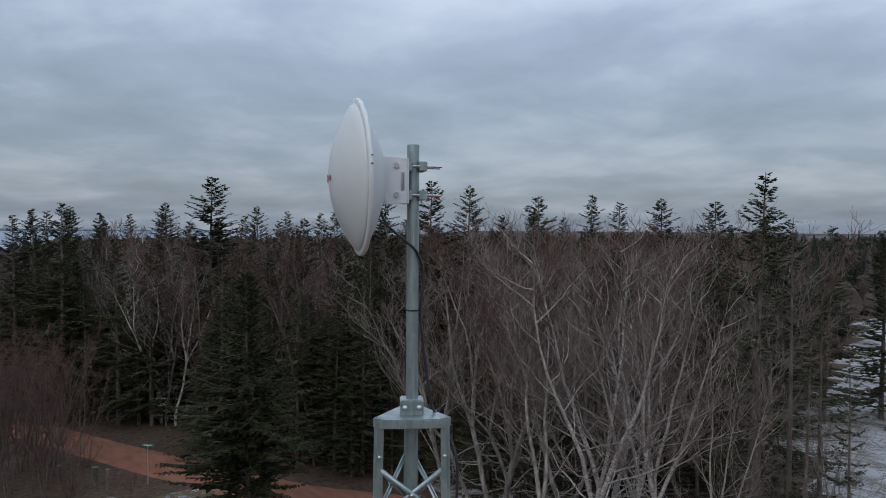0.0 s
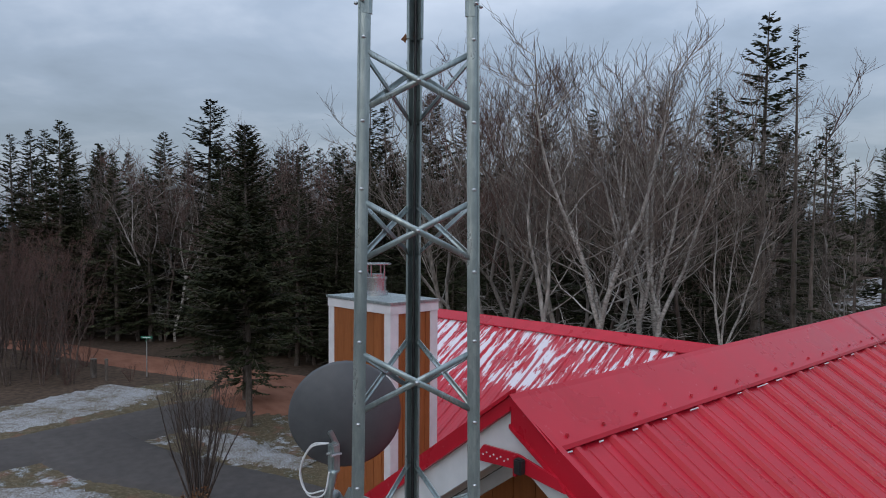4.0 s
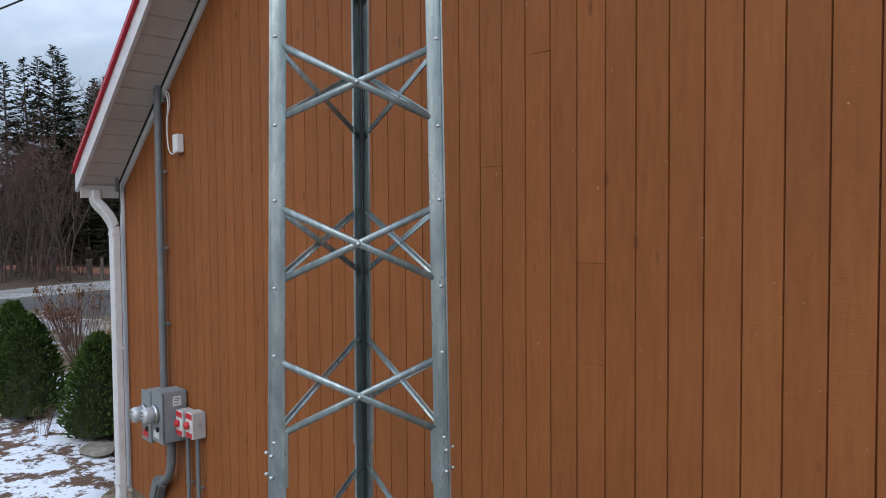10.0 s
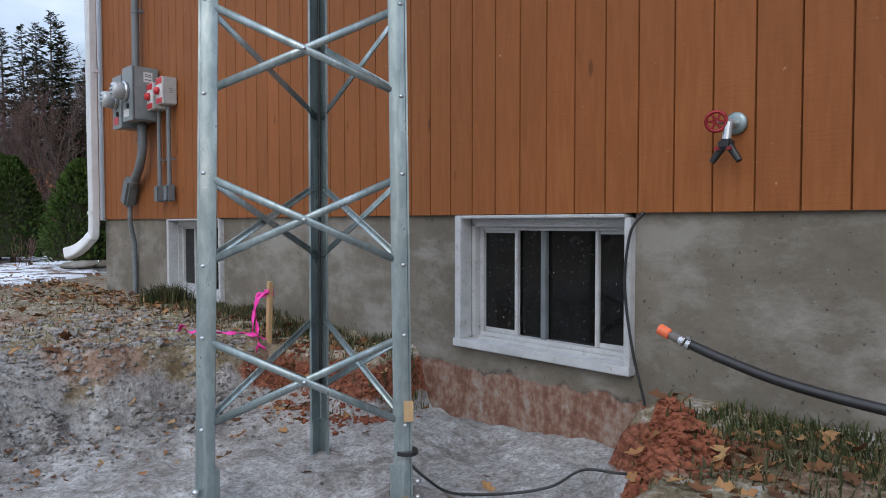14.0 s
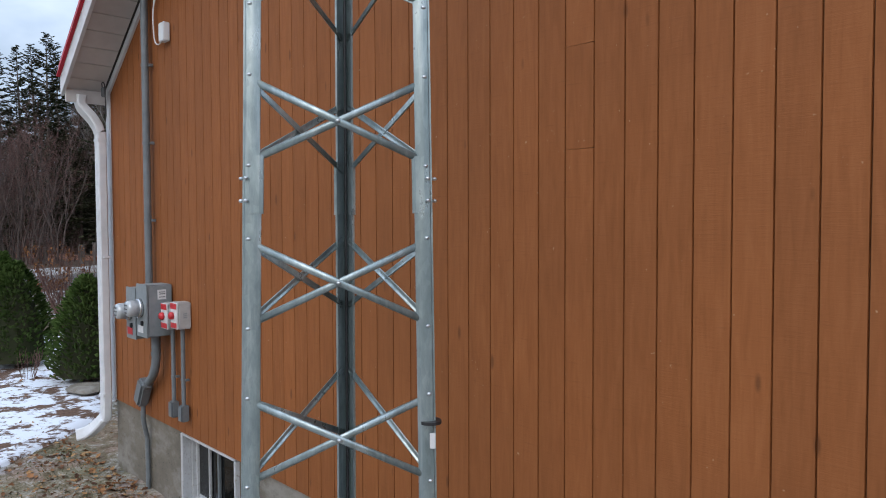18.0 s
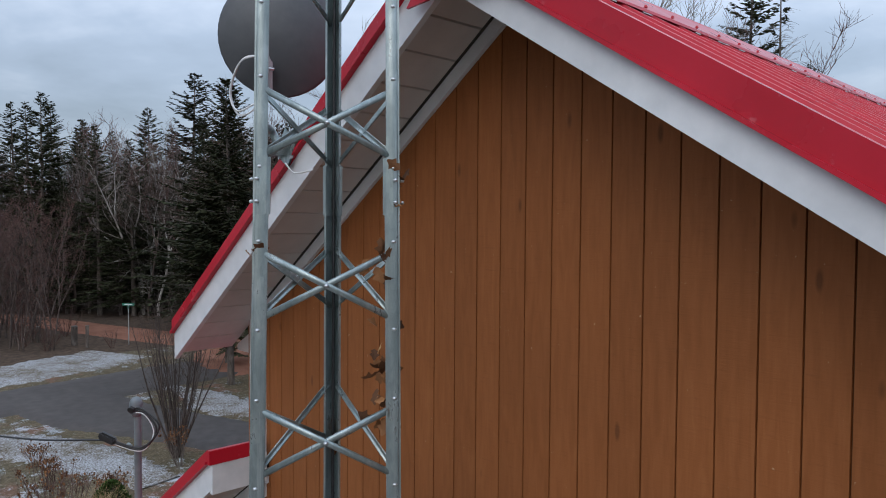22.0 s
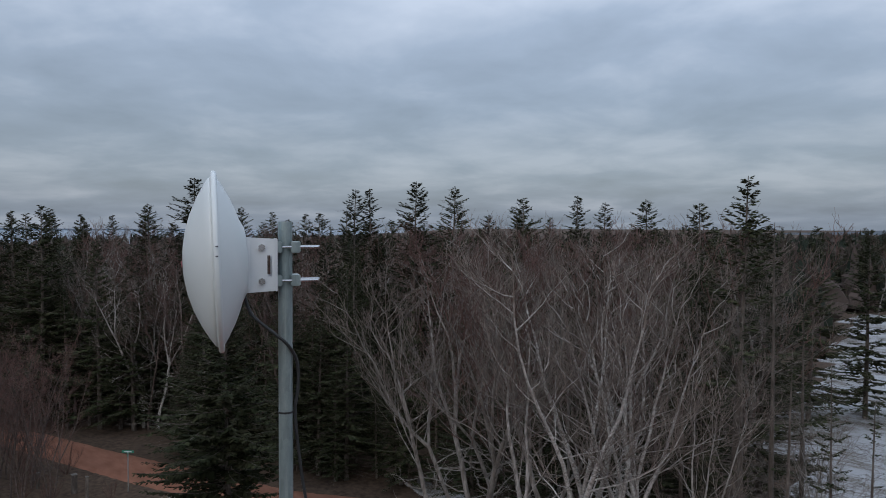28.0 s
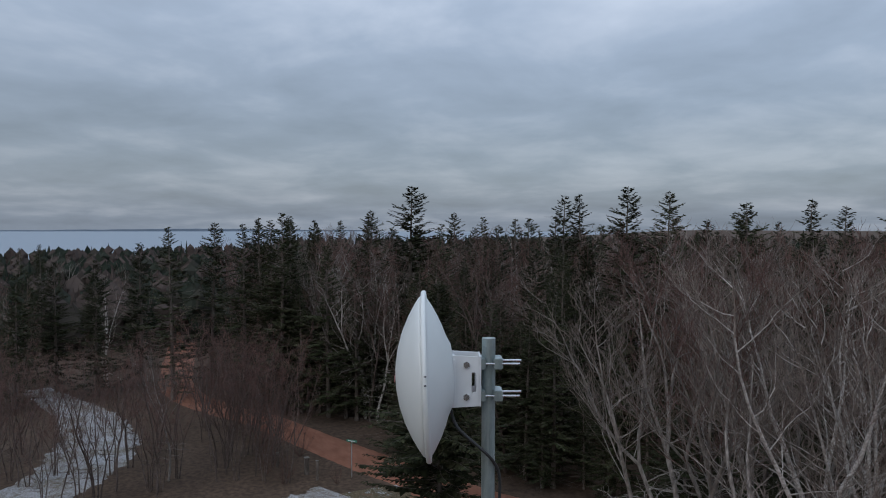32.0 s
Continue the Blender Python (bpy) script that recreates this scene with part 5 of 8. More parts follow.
def sstep(a, b, x):
    t = np.clip((x - a) / (b - a), 0, 1)
    return t * t * (3 - 2 * t)


def fbm(x, y, s, seed=0.0):
    """Cheap layered waves that stay the same at every build."""
    out = np.zeros_like(x)
    amp, f = 1.0, s
    for k in range(5):
        a = 0.7 + 1.9 * k + seed
        out += amp * (np.sin(f * (x * math.cos(a) + y * math.sin(a)) + 3.1 * k + seed) * np.sin(f * 0.83 * (-x * math.sin(a) + y * math.cos(a)) + 1.7 * k + 2 * seed))
        amp *= 0.55
        f *= 2.1
    return out


def pad_mask(x, y):
    """1 on the dug-out slab round the tower."""
    wob = 0.12 * fbm(x, y, 2.3, 1.0)
    d = np.maximum(np.maximum(-3.05 - x, x + 1.22 - 0.38 * (2.5 - y)), np.maximum(-6.0 - y, y - 2.15)) + wob * np.where(x > -2, 0.5, 1.0)
    trench = np.maximum(np.maximum(-2.44 - x, x + 1.24), np.maximum(1.5 - y, y - 2.6)) + wob * 0.4
    return np.maximum(1 - sstep(-0.05, 0.16, d), 1 - sstep(-0.03, 0.10, trench))


def ground_z(x, y):
    x, y = np.asarray(x, float), np.asarray(y, float)
    near = np.exp(-((x + 2) ** 2 + (y - 1) ** 2) / 60.0)
    z = 0.47 + 0.10 * fbm(x, y, 0.05) * (1 - near) + near * 0.018 * fbm(x, y, 4.0, 2.0) + 0.02 * near * fbm(x, y, 1.1)
    z = z - 0.27 * pad_mask(x, y) * (1 + 0.06 * fbm(x, y, 6.0, 3.0))
    mound = 0.09 * np.exp(-(((x + 0.87) / 0.12) ** 2 + ((y - 1.98) / 0.14) ** 2))
    z = z + mound * (1 + 0.5 * fbm(x, y, 17.0, 4.0)) + near * 0.007 * fbm(x, y, 23.0, 6.0) + near * 0.03 * np.exp(-((x + 3.1) / 0.35) ** 2) * fbm(x, y, 9.0, 1.5)
    lumpy = sstep(-5.2, -4.4, x) * (1 - sstep(-3.2, -2.8, x)) * sstep(0.0, 0.6, y) * (1 - sstep(2.0, 2.4, y))
    z = z + lumpy * (0.016 * fbm(x, y, 15.0, 2.2) + 0.010 * np.abs(fbm(x, y, 34.0, 5.1)))
    # falls away to the shore in the west, rises a little in the far north
    z = z - 34.0 * sstep(310, 640, -x - 0.9 * np.maximum(y, 0)) + 3.0 * sstep(120, 500, y + 0.1 * x)
    return z


def axis_steps(lo, hi, fine, far, grow=1.13):
    c = list(np.arange(lo, hi + 1e-6, fine))
    s = fine
    while c[-1] < far:
        s *= grow
        c.append(c[-1] + s)
    s = fine
    left = [lo]
    while left[-1] > -far:
        s *= grow
        left.append(left[-1] - s)
    return np.array(left[:0:-1] + c)


def build_ground():
    xs, ys = axis_steps(-8.2, 0.6, 0.026, 3500), axis_steps(-0.6, 2.62, 0.026, 3500)
    X, Y = np.meshgrid(xs, ys)
    Z = ground_z(X, Y)
    nx, ny = len(xs), len(ys)
    verts = np.stack([X, Y, Z], -1).reshape(-1, 3)
    idx = np.arange(nx * ny).reshape(ny, nx)
    faces = np.stack([idx[:-1, :-1], idx[:-1, 1:], idx[1:, 1:], idx[1:, :-1]], -1).reshape(-1, 4)
    me = bpy.data.meshes.new("ground")
    me.from_pydata(verts.tolist(), [], faces.tolist())
    cx, cy = (X[:-1, :-1] + X[1:, 1:]).ravel() / 2, (Y[:-1, :-1] + Y[1:, 1:]).ravel() / 2
    mat = np.zeros(len(cx), int)
    forest = (cy > 21.0 + 0.35 * (cx + 36) + 1.0 * fbm(cx, cy, 0.2)) | (cx < -41 + 2 * fbm(cx, cy, 0.2)) | (cy < -14) | (cx > 8)
    mat[forest] = 1
    field = (cx > -26 - 0.24 * (cy - 72)) & (cy > 52) & (cy < 152) & (cx < 40) | (cx > -17 + 0.4 * fbm(cx, cy, 0.5)) & (cy > 34) & (cy < 53) & (cx < 40)
    mat[field] = 2
    # how far each spot is dug mud, laid-open clay or frosted turf
    pm = pad_mask(X, Y)
    apron = sstep(-4.9, -4.2, X) * (1 - sstep(-1.5, -1.0, X)) * (1 - sstep(0.9, 1.5, Y - 0.25 * (X + 3))) * sstep(-8.5, -7.5, Y)
    mud = np.maximum(pm, apron)
    heap = np.exp(-(((X + 0.87) / 0.16) ** 2 + ((Y - 1.98) / 0.19) ** 2))
    rim = np.exp(-((pm - 0.45) / 0.3) ** 2)
    clay = np.maximum(heap * 1.5, 1.4 * rim * sstep(1.75, 1.95, Y) * (sstep(-1.7, -1.5, X) + (1 - sstep(-2.4, -2.2, X)) * sstep(-3.3, -3.1, X)) * 0.75) * sstep(-3.5, -3.3, X) * (1 - sstep(0.2, 0.5, X))
    frost = np.exp(-((X + 4) ** 2 + (Y - 1) ** 2) / 22.0)
    for nm, val in (("mud", mud), ("clay", clay), ("frost", frost)):
        me.attributes.new(nm, "FLOAT", "POINT").data.foreach_set("value", np.ascontiguousarray(val.ravel(), np.float32))
    for m in (M_GROUND, M_LITTER, M_SNOWFIELD):
        me.materials.append(m)
    me.polygons.foreach_set("material_index", mat.astype(np.int32))
    me.shade_smooth()
    tagged(new("ground", me), "frosty winter ground with mud, clay and thin snow", "ground", kind="structure")


build_ground()


def ribbon(name, line, widths, mat, label, lift, category, rag=0.05):
    """A sheet along a line on the ground, with an uneven edge."""
    pts = smooth_curve([(x, y, 0) for x, y in line], 18)
    ws = np.interp(np.linspace(0, 1, len(pts)), np.linspace(0, 1, len(widths)), widths)
    v, f, cols = [], [], 9
    rng = random.Random(3)
    for i, p in enumerate(pts):
        d = (pts[min(i + 1, len(pts) - 1)] - pts[max(i - 1, 0)]).normalized()
        s = Vector((-d.y, d.x, 0))
        for k in range(cols):
            edge = k in (0, cols - 1)
            u = (k / (cols - 1) - 0.5) * ws[i] * (1 + rng.uniform(-rag, rag) * (1.6 if edge else 0.6))
            q = p + s * u
            v.append((q.x, q.y, float(ground_z(q.x, q.y)) + (lift if not edge else -0.22)))
    for i in range(len(pts) - 1):
        for k in range(cols - 1):
            a = i * cols + k
            f.append((a, a + cols, a + cols + 1, a + 1))
    ob = data_part(name, v, f, mat, None, label, True)
    return tagged(ob, label, category, kind="structure")


ribbon("road", [(-140, 18), (-100, 12), (-75, 9), (-60, 14.2), (-50, 17.2), (-43, 19.5), (-36, 22.2), (-31, 25.6), (-27.5, 27.4)], [4.6, 4.6, 4.2, 4.2, 4.6, 4.2, 3.6, 1.5], M_DIRT, "red dirt road", 0.05, "road")
ribbon("driveway", [(-36.5, -30), (-34.5, -14), (-33.4, -3), (-33.1, 4), (-33.3, 9), (-33.8, 13), (-34.2, 17), (-34.9, 21)], [5.0, 5.0, 5.2, 5.6, 6.0, 6.0, 5.0], M_ASPHALT, "worn grey asphalt driveway", 0.07, "driveway")
ribbon("driveway_branch", [(-32.5, 9.0), (-29, 9.4), (-25.2, 10.8), (-20.5, 12.4), (-14, 13)], [5.0, 4.8, 3.8, 3.6, 3.6], M_ASPHALT, "worn grey asphalt branch of the driveway", 0.09, "driveway")
ribbon("road_apron", [(-40, 19.6), (-36.5, 19.0), (-33.5, 18.8), (-30.5, 21.5), (-28, 26)], [2.5, 5.5, 6.5, 5, 2.5], M_DIRT, "red dirt apron where the driveway meets the road", 0.085, "road", 0.15)
ribbon("snow_verge", [(-50, -6), (-42.5, 0.5), (-38.6, 6.6), (-40.0, 11.2), (-41.4, 14.6)], [2.0, 3.4, 4.6, 6.6, 6.0], M_SNOWPATCH, "thin snow on the gravel verge", 0.04, "snow", 0.2)
ribbon("snow_clearing", [(-82, -4), (-68, 0.5), (-58, 1.0), (-50, -2.5), (-45, -8)], [3, 6, 7.5, 6.5, 3], M_SNOWPATCH, "thin snow on an open clearing", 0.05, "snow", 0.2)
ribbon("snow_bed", [(-8.0, 1.4), (-9.6, 2.3), (-11.5, 2.6), (-14, 3.6), (-17, 4.5)], [0.8, 2.2, 2.6, 2.4, 1.6], M_SNOWBED, "thin snow over the planting bed", 0.03, "snow")
ribbon("snow_under_spruce", [(-31.5, 13.2), (-28.5, 13.6), (-26.0, 13.6), (-23.5, 14.6)], [0.8, 2.2, 2.4, 1.4], M_SNOWPATCH, "thin snow and litter under the big spruce", 0.045, "snow", 0.35)
ribbon("snow_behind_drive", [(-33.5, 29.6), (-30.0, 29.4), (-26.0, 31.0), (-21.0, 34.5)], [1.5, 2.6, 2.6, 1.6], M_SNOWPATCH, "thin snow along the wood's edge", 0.045, "snow", 0.3)
ribbon("snow_lawn_edge", [(-29.5, 3.5), (-26.5, 6.2), (-23, 7.6), (-20, 8.2)], [2.0, 2.8, 2.6, 1.6], M_SNOWPATCH, "thin snow along the driveway", 0.035, "snow", 0.3)

sea = data_part("water", [(-4900, -4000, -13.0), (-150, -4000, -13.0), (-150, 4000, -13.0), (-4900, 4000, -13.0)], [(0, 1, 2, 3)], M_SEA)
tagged(sea, "calm grey-blue sea under an overcast sky", "sea", kind="structure")


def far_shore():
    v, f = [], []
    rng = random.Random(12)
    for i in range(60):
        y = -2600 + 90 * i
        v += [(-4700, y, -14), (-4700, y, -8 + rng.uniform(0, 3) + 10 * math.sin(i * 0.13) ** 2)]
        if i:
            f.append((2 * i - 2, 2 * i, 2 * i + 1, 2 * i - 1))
    tagged(data_part("backdrop_far_shore", v, f, M_HILL), "low far shore on the horizon, coloured blue for haze", "hills", kind="structure")


# distance haze is put into this blue-grey base colour of shore and hills
M_HILL = material("painted_haze_hills", simple((0.19, 0.235, 0.29), (0.23, 0.275, 0.33), 0.01, 0, space="World"), 1.0, 0, 0.0)
far_shore()


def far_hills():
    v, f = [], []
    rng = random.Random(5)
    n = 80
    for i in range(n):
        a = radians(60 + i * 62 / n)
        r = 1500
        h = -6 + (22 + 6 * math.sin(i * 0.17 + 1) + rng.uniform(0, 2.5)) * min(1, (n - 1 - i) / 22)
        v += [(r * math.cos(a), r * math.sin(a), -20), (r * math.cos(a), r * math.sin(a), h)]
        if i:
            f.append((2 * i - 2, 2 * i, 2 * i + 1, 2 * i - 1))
    tagged(data_part("backdrop_far_hills", v, f, M_HILL), "wooded hills on the horizon, coloured blue-grey for haze", "hills", kind="structure")


far_hills()

# ---- trees ----


class Twigs:
    """Gathers tapered limbs into one mesh."""

    def __init__(self):
        self.v, self.f = [], []

    def limb(self, pts, r0, r1, seg):
        base = len(self.v)
        n = len(pts)
        for i, p in enumerate(pts):
            d = pts[min(i + 1, n - 1)] - pts[max(i - 1, 0)]
            x = d.cross(Vector((0.21, 0.37, 0.9)))
            x = x.normalized() if x.length > 1e-6 else Vector((1, 0, 0))
            y = d.normalized().cross(x)
            r = r0 + (r1 - r0) * i / (n - 1)
            for k in range(seg):
                a = 2 * math.pi * k / seg
                self.v.append(p + x * (r * math.cos(a)) + y * (r * math.sin(a)))
        for i in range(n - 1):
            for k in range(seg):
                k2 = (k + 1) % seg
                self.f.append((base + i * seg + k, base + i * seg + k2, base + (i + 1) * seg + k2, base + (i + 1) * seg + k))

    def mesh(self, name, mat, smooth=True):
        me = bpy.data.meshes.new(name)
        me.from_pydata(self.v, [], self.f)
        if smooth:
            me.shade_smooth()
        me.materials.append(mat)
        return me


def grow(rng, start, d, length, n, wander, lift):
    pts = [Vector(start)]
    d = Vector(d).normalized()
    for i in range(n):
        d = (d + Vector((rng.gauss(0, wander), rng.gauss(0, wander), rng.gauss(0, wander * 0.6) + lift))).normalized()
        pts.append(pts[-1] + d * (length / n))
    return pts


def bare_tree(seed, h, stems, spread, trunk_mat, twig_mat, density=1.0, fork=0.42, dead=5, bole=0.0085):
    """A leafless broadleaf tree of height h: slim stems that fork into rising leaders, crooked dead limbs low down, branches and twigs."""
    rng = random.Random(seed)
    wood, fine = Twigs(), Twigs()

    def twigs_on(line, n, count, length, r):
        for c in range(count):
            u = rng.uniform(0.2, 1.0)
            j = min(int(u * n), n - 1)
            q = line[j].lerp(line[j + 1], u * n - j)
            a3 = rng.uniform(0, 2 * math.pi)
            d3 = (line[j + 1] - line[j]).normalized() + Vector((math.cos(a3), math.sin(a3), rng.uniform(-0.15, 0.6))) * 0.75
            tw = grow(rng, q, d3, length * (1.2 - 0.6 * u) * rng.uniform(0.6, 1.3), 4, 0.22, 0.10)
            fine.limb(tw, r, 0.006, 3)
            for e in range(int(2.0 * density)):
                w = rng.uniform(0.15, 1.0)
                m = min(int(w * 4), 3)
                q4 = tw[m].lerp(tw[m + 1], w * 4 - m)
                a4 = rng.uniform(0, 2 * math.pi)
                d4 = (tw[m + 1] - tw[m]).normalized() + Vector((math.cos(a4), math.sin(a4), rng.uniform(0, 0.8))) * 0.7
                fine.limb(grow(rng, q4, d4, rng.uniform(0.25, 0.7), 2, 0.2, 0.1), 0.0068, 0.0034, 3)

    def branch(p, ang, t, r0, reach):
        el = rng.uniform(0.3, 1.1)
        L = h * (0.29 * (1 - t) ** 0.7 + 0.06) * rng.uniform(0.6, 1.3) * spread * reach
        br = grow(rng, p, (math.cos(ang), math.sin(ang), el), L, 7, 0.20, 0.11)
        rb = max(r0 * 0.46 * (1.1 - t), 0.017)
        wood.limb(br[:7], rb, rb * 0.34, 5)
        fine.limb(br[6:], rb * 0.34, 0.006, 4)
        twigs_on(br, 7, int((3.5 + L * 1.7) * density), 0.4 + 0.34 * L, 0.0085)

    for s in range(stems):
        ang = 2 * math.pi * (s + rng.random() * 0.7) / stems
        lean = rng.uniform(0.06, 0.2) * spread if stems > 1 else 0.05
        hs = h * rng.uniform(0.84, 0.98)
        r0 = bole * h * rng.uniform(0.85, 1.15)
        n = 14
        k0 = max(3, int(n * fork * rng.uniform(0.85, 1.2)))
        base = (0.25 * math.cos(ang) * (stems > 1), 0.25 * math.sin(ang) * (stems > 1), -0.15)
        stem = grow(rng, base, (math.cos(ang) * lean, math.sin(ang) * lean, 1), hs * k0 / n, k0, 0.10, 0.07)
        wood.limb(stem, r0, r0 * 0.72, 8)
        # crooked dead limbs under the crown
        for b in range(dead):
            t = rng.uniform(0.35, 0.98)
            i = min(int(t * k0), k0 - 1)
            p = stem[i].lerp(stem[i + 1], t * k0 - i)
            a2 = rng.uniform(0, 2 * math.pi)
            L = h * rng.uniform(0.08, 0.2)
            br = grow(rng, p, (math.cos(a2), math.sin(a2), rng.uniform(-0.1, 0.5)), L, 8, 0.36, 0.02)
            wood.limb(br, 0.03, 0.009, 4)
            for c in range(5):
                j = rng.randrange(2, 8)
                a3 = rng.uniform(0, 2 * math.pi)
                wood.limb(grow(rng, br[j], (math.cos(a3), math.sin(a3), rng.uniform(-0.3, 0.7)), rng.uniform(0.3, 0.9), 4, 0.35, 0.03), 0.012, 0.005, 3)
        leaders = rng.choice((2, 2, 3))
        turn = rng.uniform(0, 6.28)
        for q in range(leaders):
            a1 = turn + 2 * math.pi * q / leaders + rng.gauss(0, 0.3)
            tip = rng.uniform(0.15, 0.48) * spread
            nl = n - k0
            d0 = (stem[-1] - stem[-2]).normalized() + Vector((math.cos(a1) * tip, math.sin(a1) * tip, 0))
            ld = grow(rng, stem[-1], d0, hs * nl / n * rng.uniform(0.88, 1.02), nl, 0.12, 0.10)
            r1 = r0 * (0.62 if q else 0.7)
            cut = max(2, int(nl * 0.8))
            wood.limb(ld[:cut + 1], r1, r1 * 0.30, 6)
            fine.limb(ld[cut:], r1 * 0.30, 0.007, 5)
            nb = int(10 * density)
            for b in range(nb):
                t = (b + rng.random()) / nb
                i = min(int(t * nl), nl - 1)
                p = ld[i].lerp(ld[i + 1], t * nl - i)
                tt = (k0 + t * nl) / n
                branch(p, a1 + rng.gauss(0, 1.1), tt, r1, 1.0)
    return wood.mesh("trunk", trunk_mat), fine.mesh("crown", twig_mat)


def spruce(seed, h, width=0.2, sparse=0.0, low=0.06, step=0.075, bare=0.0, full=0.72):
    """A spruce: trunk and uneven boughs that rise at the top and droop below, each set with many small needle sprays."""
    rng = random.Random(seed)
    wood = Twigs()
    v, f = [], []
    stem = grow(rng, (0, 0, -0.15), (0, 0, 1), h, 16, 0.005, 0.02)
    wood.limb(stem, 0.010 * h + 0.03, 0.012, 7)
    lobes = [(rng.uniform(0, 6.28), rng.uniform(0.1, 0.95), rng.uniform(-0.35, 0.4)) for _ in range(9)]
    z = h * low
    while z < h * 0.995:
        t = z / h
        env = width * h * ((1 - t) ** full) * (0.62 + 0.38 * min(1, (t + 0.05) / 0.3)) + 0.05
        a = rng.uniform(0, 2 * math.pi)
        bulge = 1 + sum(s * math.exp(-((t - c) / 0.09) ** 2) * max(0, math.cos(a - b)) for b, c, s in lobes)
        L = max(env * rng.uniform(0.45, 1.2) * bulge, 0.12)
        up = (1.0 * (t - 0.55) if t > 0.55 else 0.35 * (t - 0.55)) + rng.gauss(0, 0.12)
        i = min(int(t * 16), 15)
        p0 = stem[i].lerp(stem[i + 1], t * 16 - i)
        br = grow(rng, p0, (math.cos(a), math.sin(a), up), L, 5, 0.09, 0.06 if t > 0.3 else 0.03)
        wood.limb(br, 0.005 + 0.008 * L, 0.003, 3)
        z += step * rng.uniform(0.5, 1.5) * (1.15 - 0.55 * t)
        if rng.random() < (sparse * (1.25 - 0.8 * t) if t > bare else 0.9):
            for c in range(int(4 + 4 * L)):
                u = rng.uniform(0.25, 1)
                j = min(int(u * 5), 4)
                q = br[j].lerp(br[j + 1], u * 5 - j)
                w = a + rng.choice((-1, 1)) * rng.uniform(0.5, 1.1)
                wood.limb(grow(rng, q, (math.cos(w), math.sin(w), -0.15), rng.uniform(0.2, 0.5), 2, 0.2, 0), 0.006, 0.003, 3)
            continue
        m = int(5 + L * 11)
        for c in range(m):
            u = 0.12 + 0.88 * (c + rng.random()) / m
            j = min(int(u * 5), 4)
            q = br[j].lerp(br[j + 1], u * 5 - j)
            sgn = 1 if c % 2 else -1
            aa = a + sgn * rng.uniform(0.2, 1.1)
            ln = (0.15 + 0.13 * L * (1.08 - u)) * rng.uniform(0.6, 1.3)
            dx = Vector((math.cos(aa), math.sin(aa), rng.uniform(-0.6, 0.2) + max(0, up) * 0.5)).normalized()
            sx = Vector((-math.sin(aa), math.cos(aa), rng.uniform(-0.5, 0.5)))
            wd = ln * rng.uniform(0.14, 0.26) + 0.012
            dn = Vector((0, 0, -1)) * (wd * rng.uniform(0.4, 1.0))
            base = len(v)
            tip, mid = q + dx * ln, q + dx * (ln * rng.uniform(0.35, 0.6))
            v += [q, mid + sx * wd, mid - sx * wd, tip, mid + dn, mid - dn * 0.5]
            f += [(base, base + 1, base + 5), (base + 1, base + 3, base + 5), (base, base + 5, base + 2), (base + 5, base + 3, base + 2), (base, base + 4, base + 1), (base + 1, base + 4, base + 3), (base, base + 2, base + 4), (base + 2, base + 3, base + 4)]
    crown = bpy.data.meshes.new("crown")
    crown.from_pydata(v, [], f)
    crown.materials.append(M_NEEDLE)
    return wood.mesh("trunk", M_BARK_DARK), crown


def plant(name, meshes, x, y, size, turn, label, category="tree", group="", thin=1.0):
    root = thing(name, (x, y, float(ground_z(x, y))), label, category, group)
    root.scale = (size * thin, size * thin, size)
    root.rotation_euler = (0, 0, turn)
    for nm, me in zip(("trunk", "crown"), meshes):
        ob = new(nm, me)
        ob.parent = root
    return root


BARE = [bare_tree(11 + i, 15.0, *a) for i, a in enumerate((
    (1, 1.15, M_BARK_GREY, M_TWIG, 1.25, 0.46, 9, 0.0068), (2, 0.8, M_BARK_BIRCH, M_TWIG, 1.0, 0.5, 6, 0.007), (2, 1.1, M_BARK_GREY, M_TWIG, 1.05, 0.42, 8, 0.0062),
    (1, 0.8, M_BARK_RED, M_TWIG_RED, 1.1, 0.4, 4, 0.006), (1, 0.95, M_BARK_BIRCH, M_TWIG, 1.2, 0.5, 10, 0.0072), (3, 0.85, M_BARK_RED, M_TWIG_RED, 0.9, 0.25, 2, 0.0055),
    (1, 1.05, M_BARK_BIRCH, M_TWIG, 1.25, 0.45, 12, 0.0075), (1, 0.9, M_BARK_GREY, M_TWIG_RED, 1.25, 0.5, 6)))]
SPRUCE = [spruce(31, 16, 0.24, 0.10), spruce(32, 16, 0.19, 0.15), spruce(33, 16, 0.26, 0.30, 0.10), spruce(34, 16, 0.21, 0.2, 0.2, 0.1, 0.70), spruce(35, 16, 0.17, 0.75, 0.2, 0.11), spruce(36, 16, 0.22, 0.2, 0.1, 0.1), spruce(37, 16, 0.13, 0.3, 0.1, 0.13, 0.88),
          spruce(38, 16, 0.31, 0.06, 0.25, 0.045, 0.2, 0.62)]
LB_BARE = "leafless broadleaf tree with grey branches"
LB_BIRCH = "leafless birch with pale trunks and fine twigs"
LB_SPRUCE = "dark green spruce with drooping boughs"
LB_THIN = "thin half-bare spruce with sparse needles"


def kind_of(i):
    return LB_BIRCH if i in (1, 4, 6) else (LB_BARE if i in (0, 2, 7) else "leafless young tree with reddish twigs")


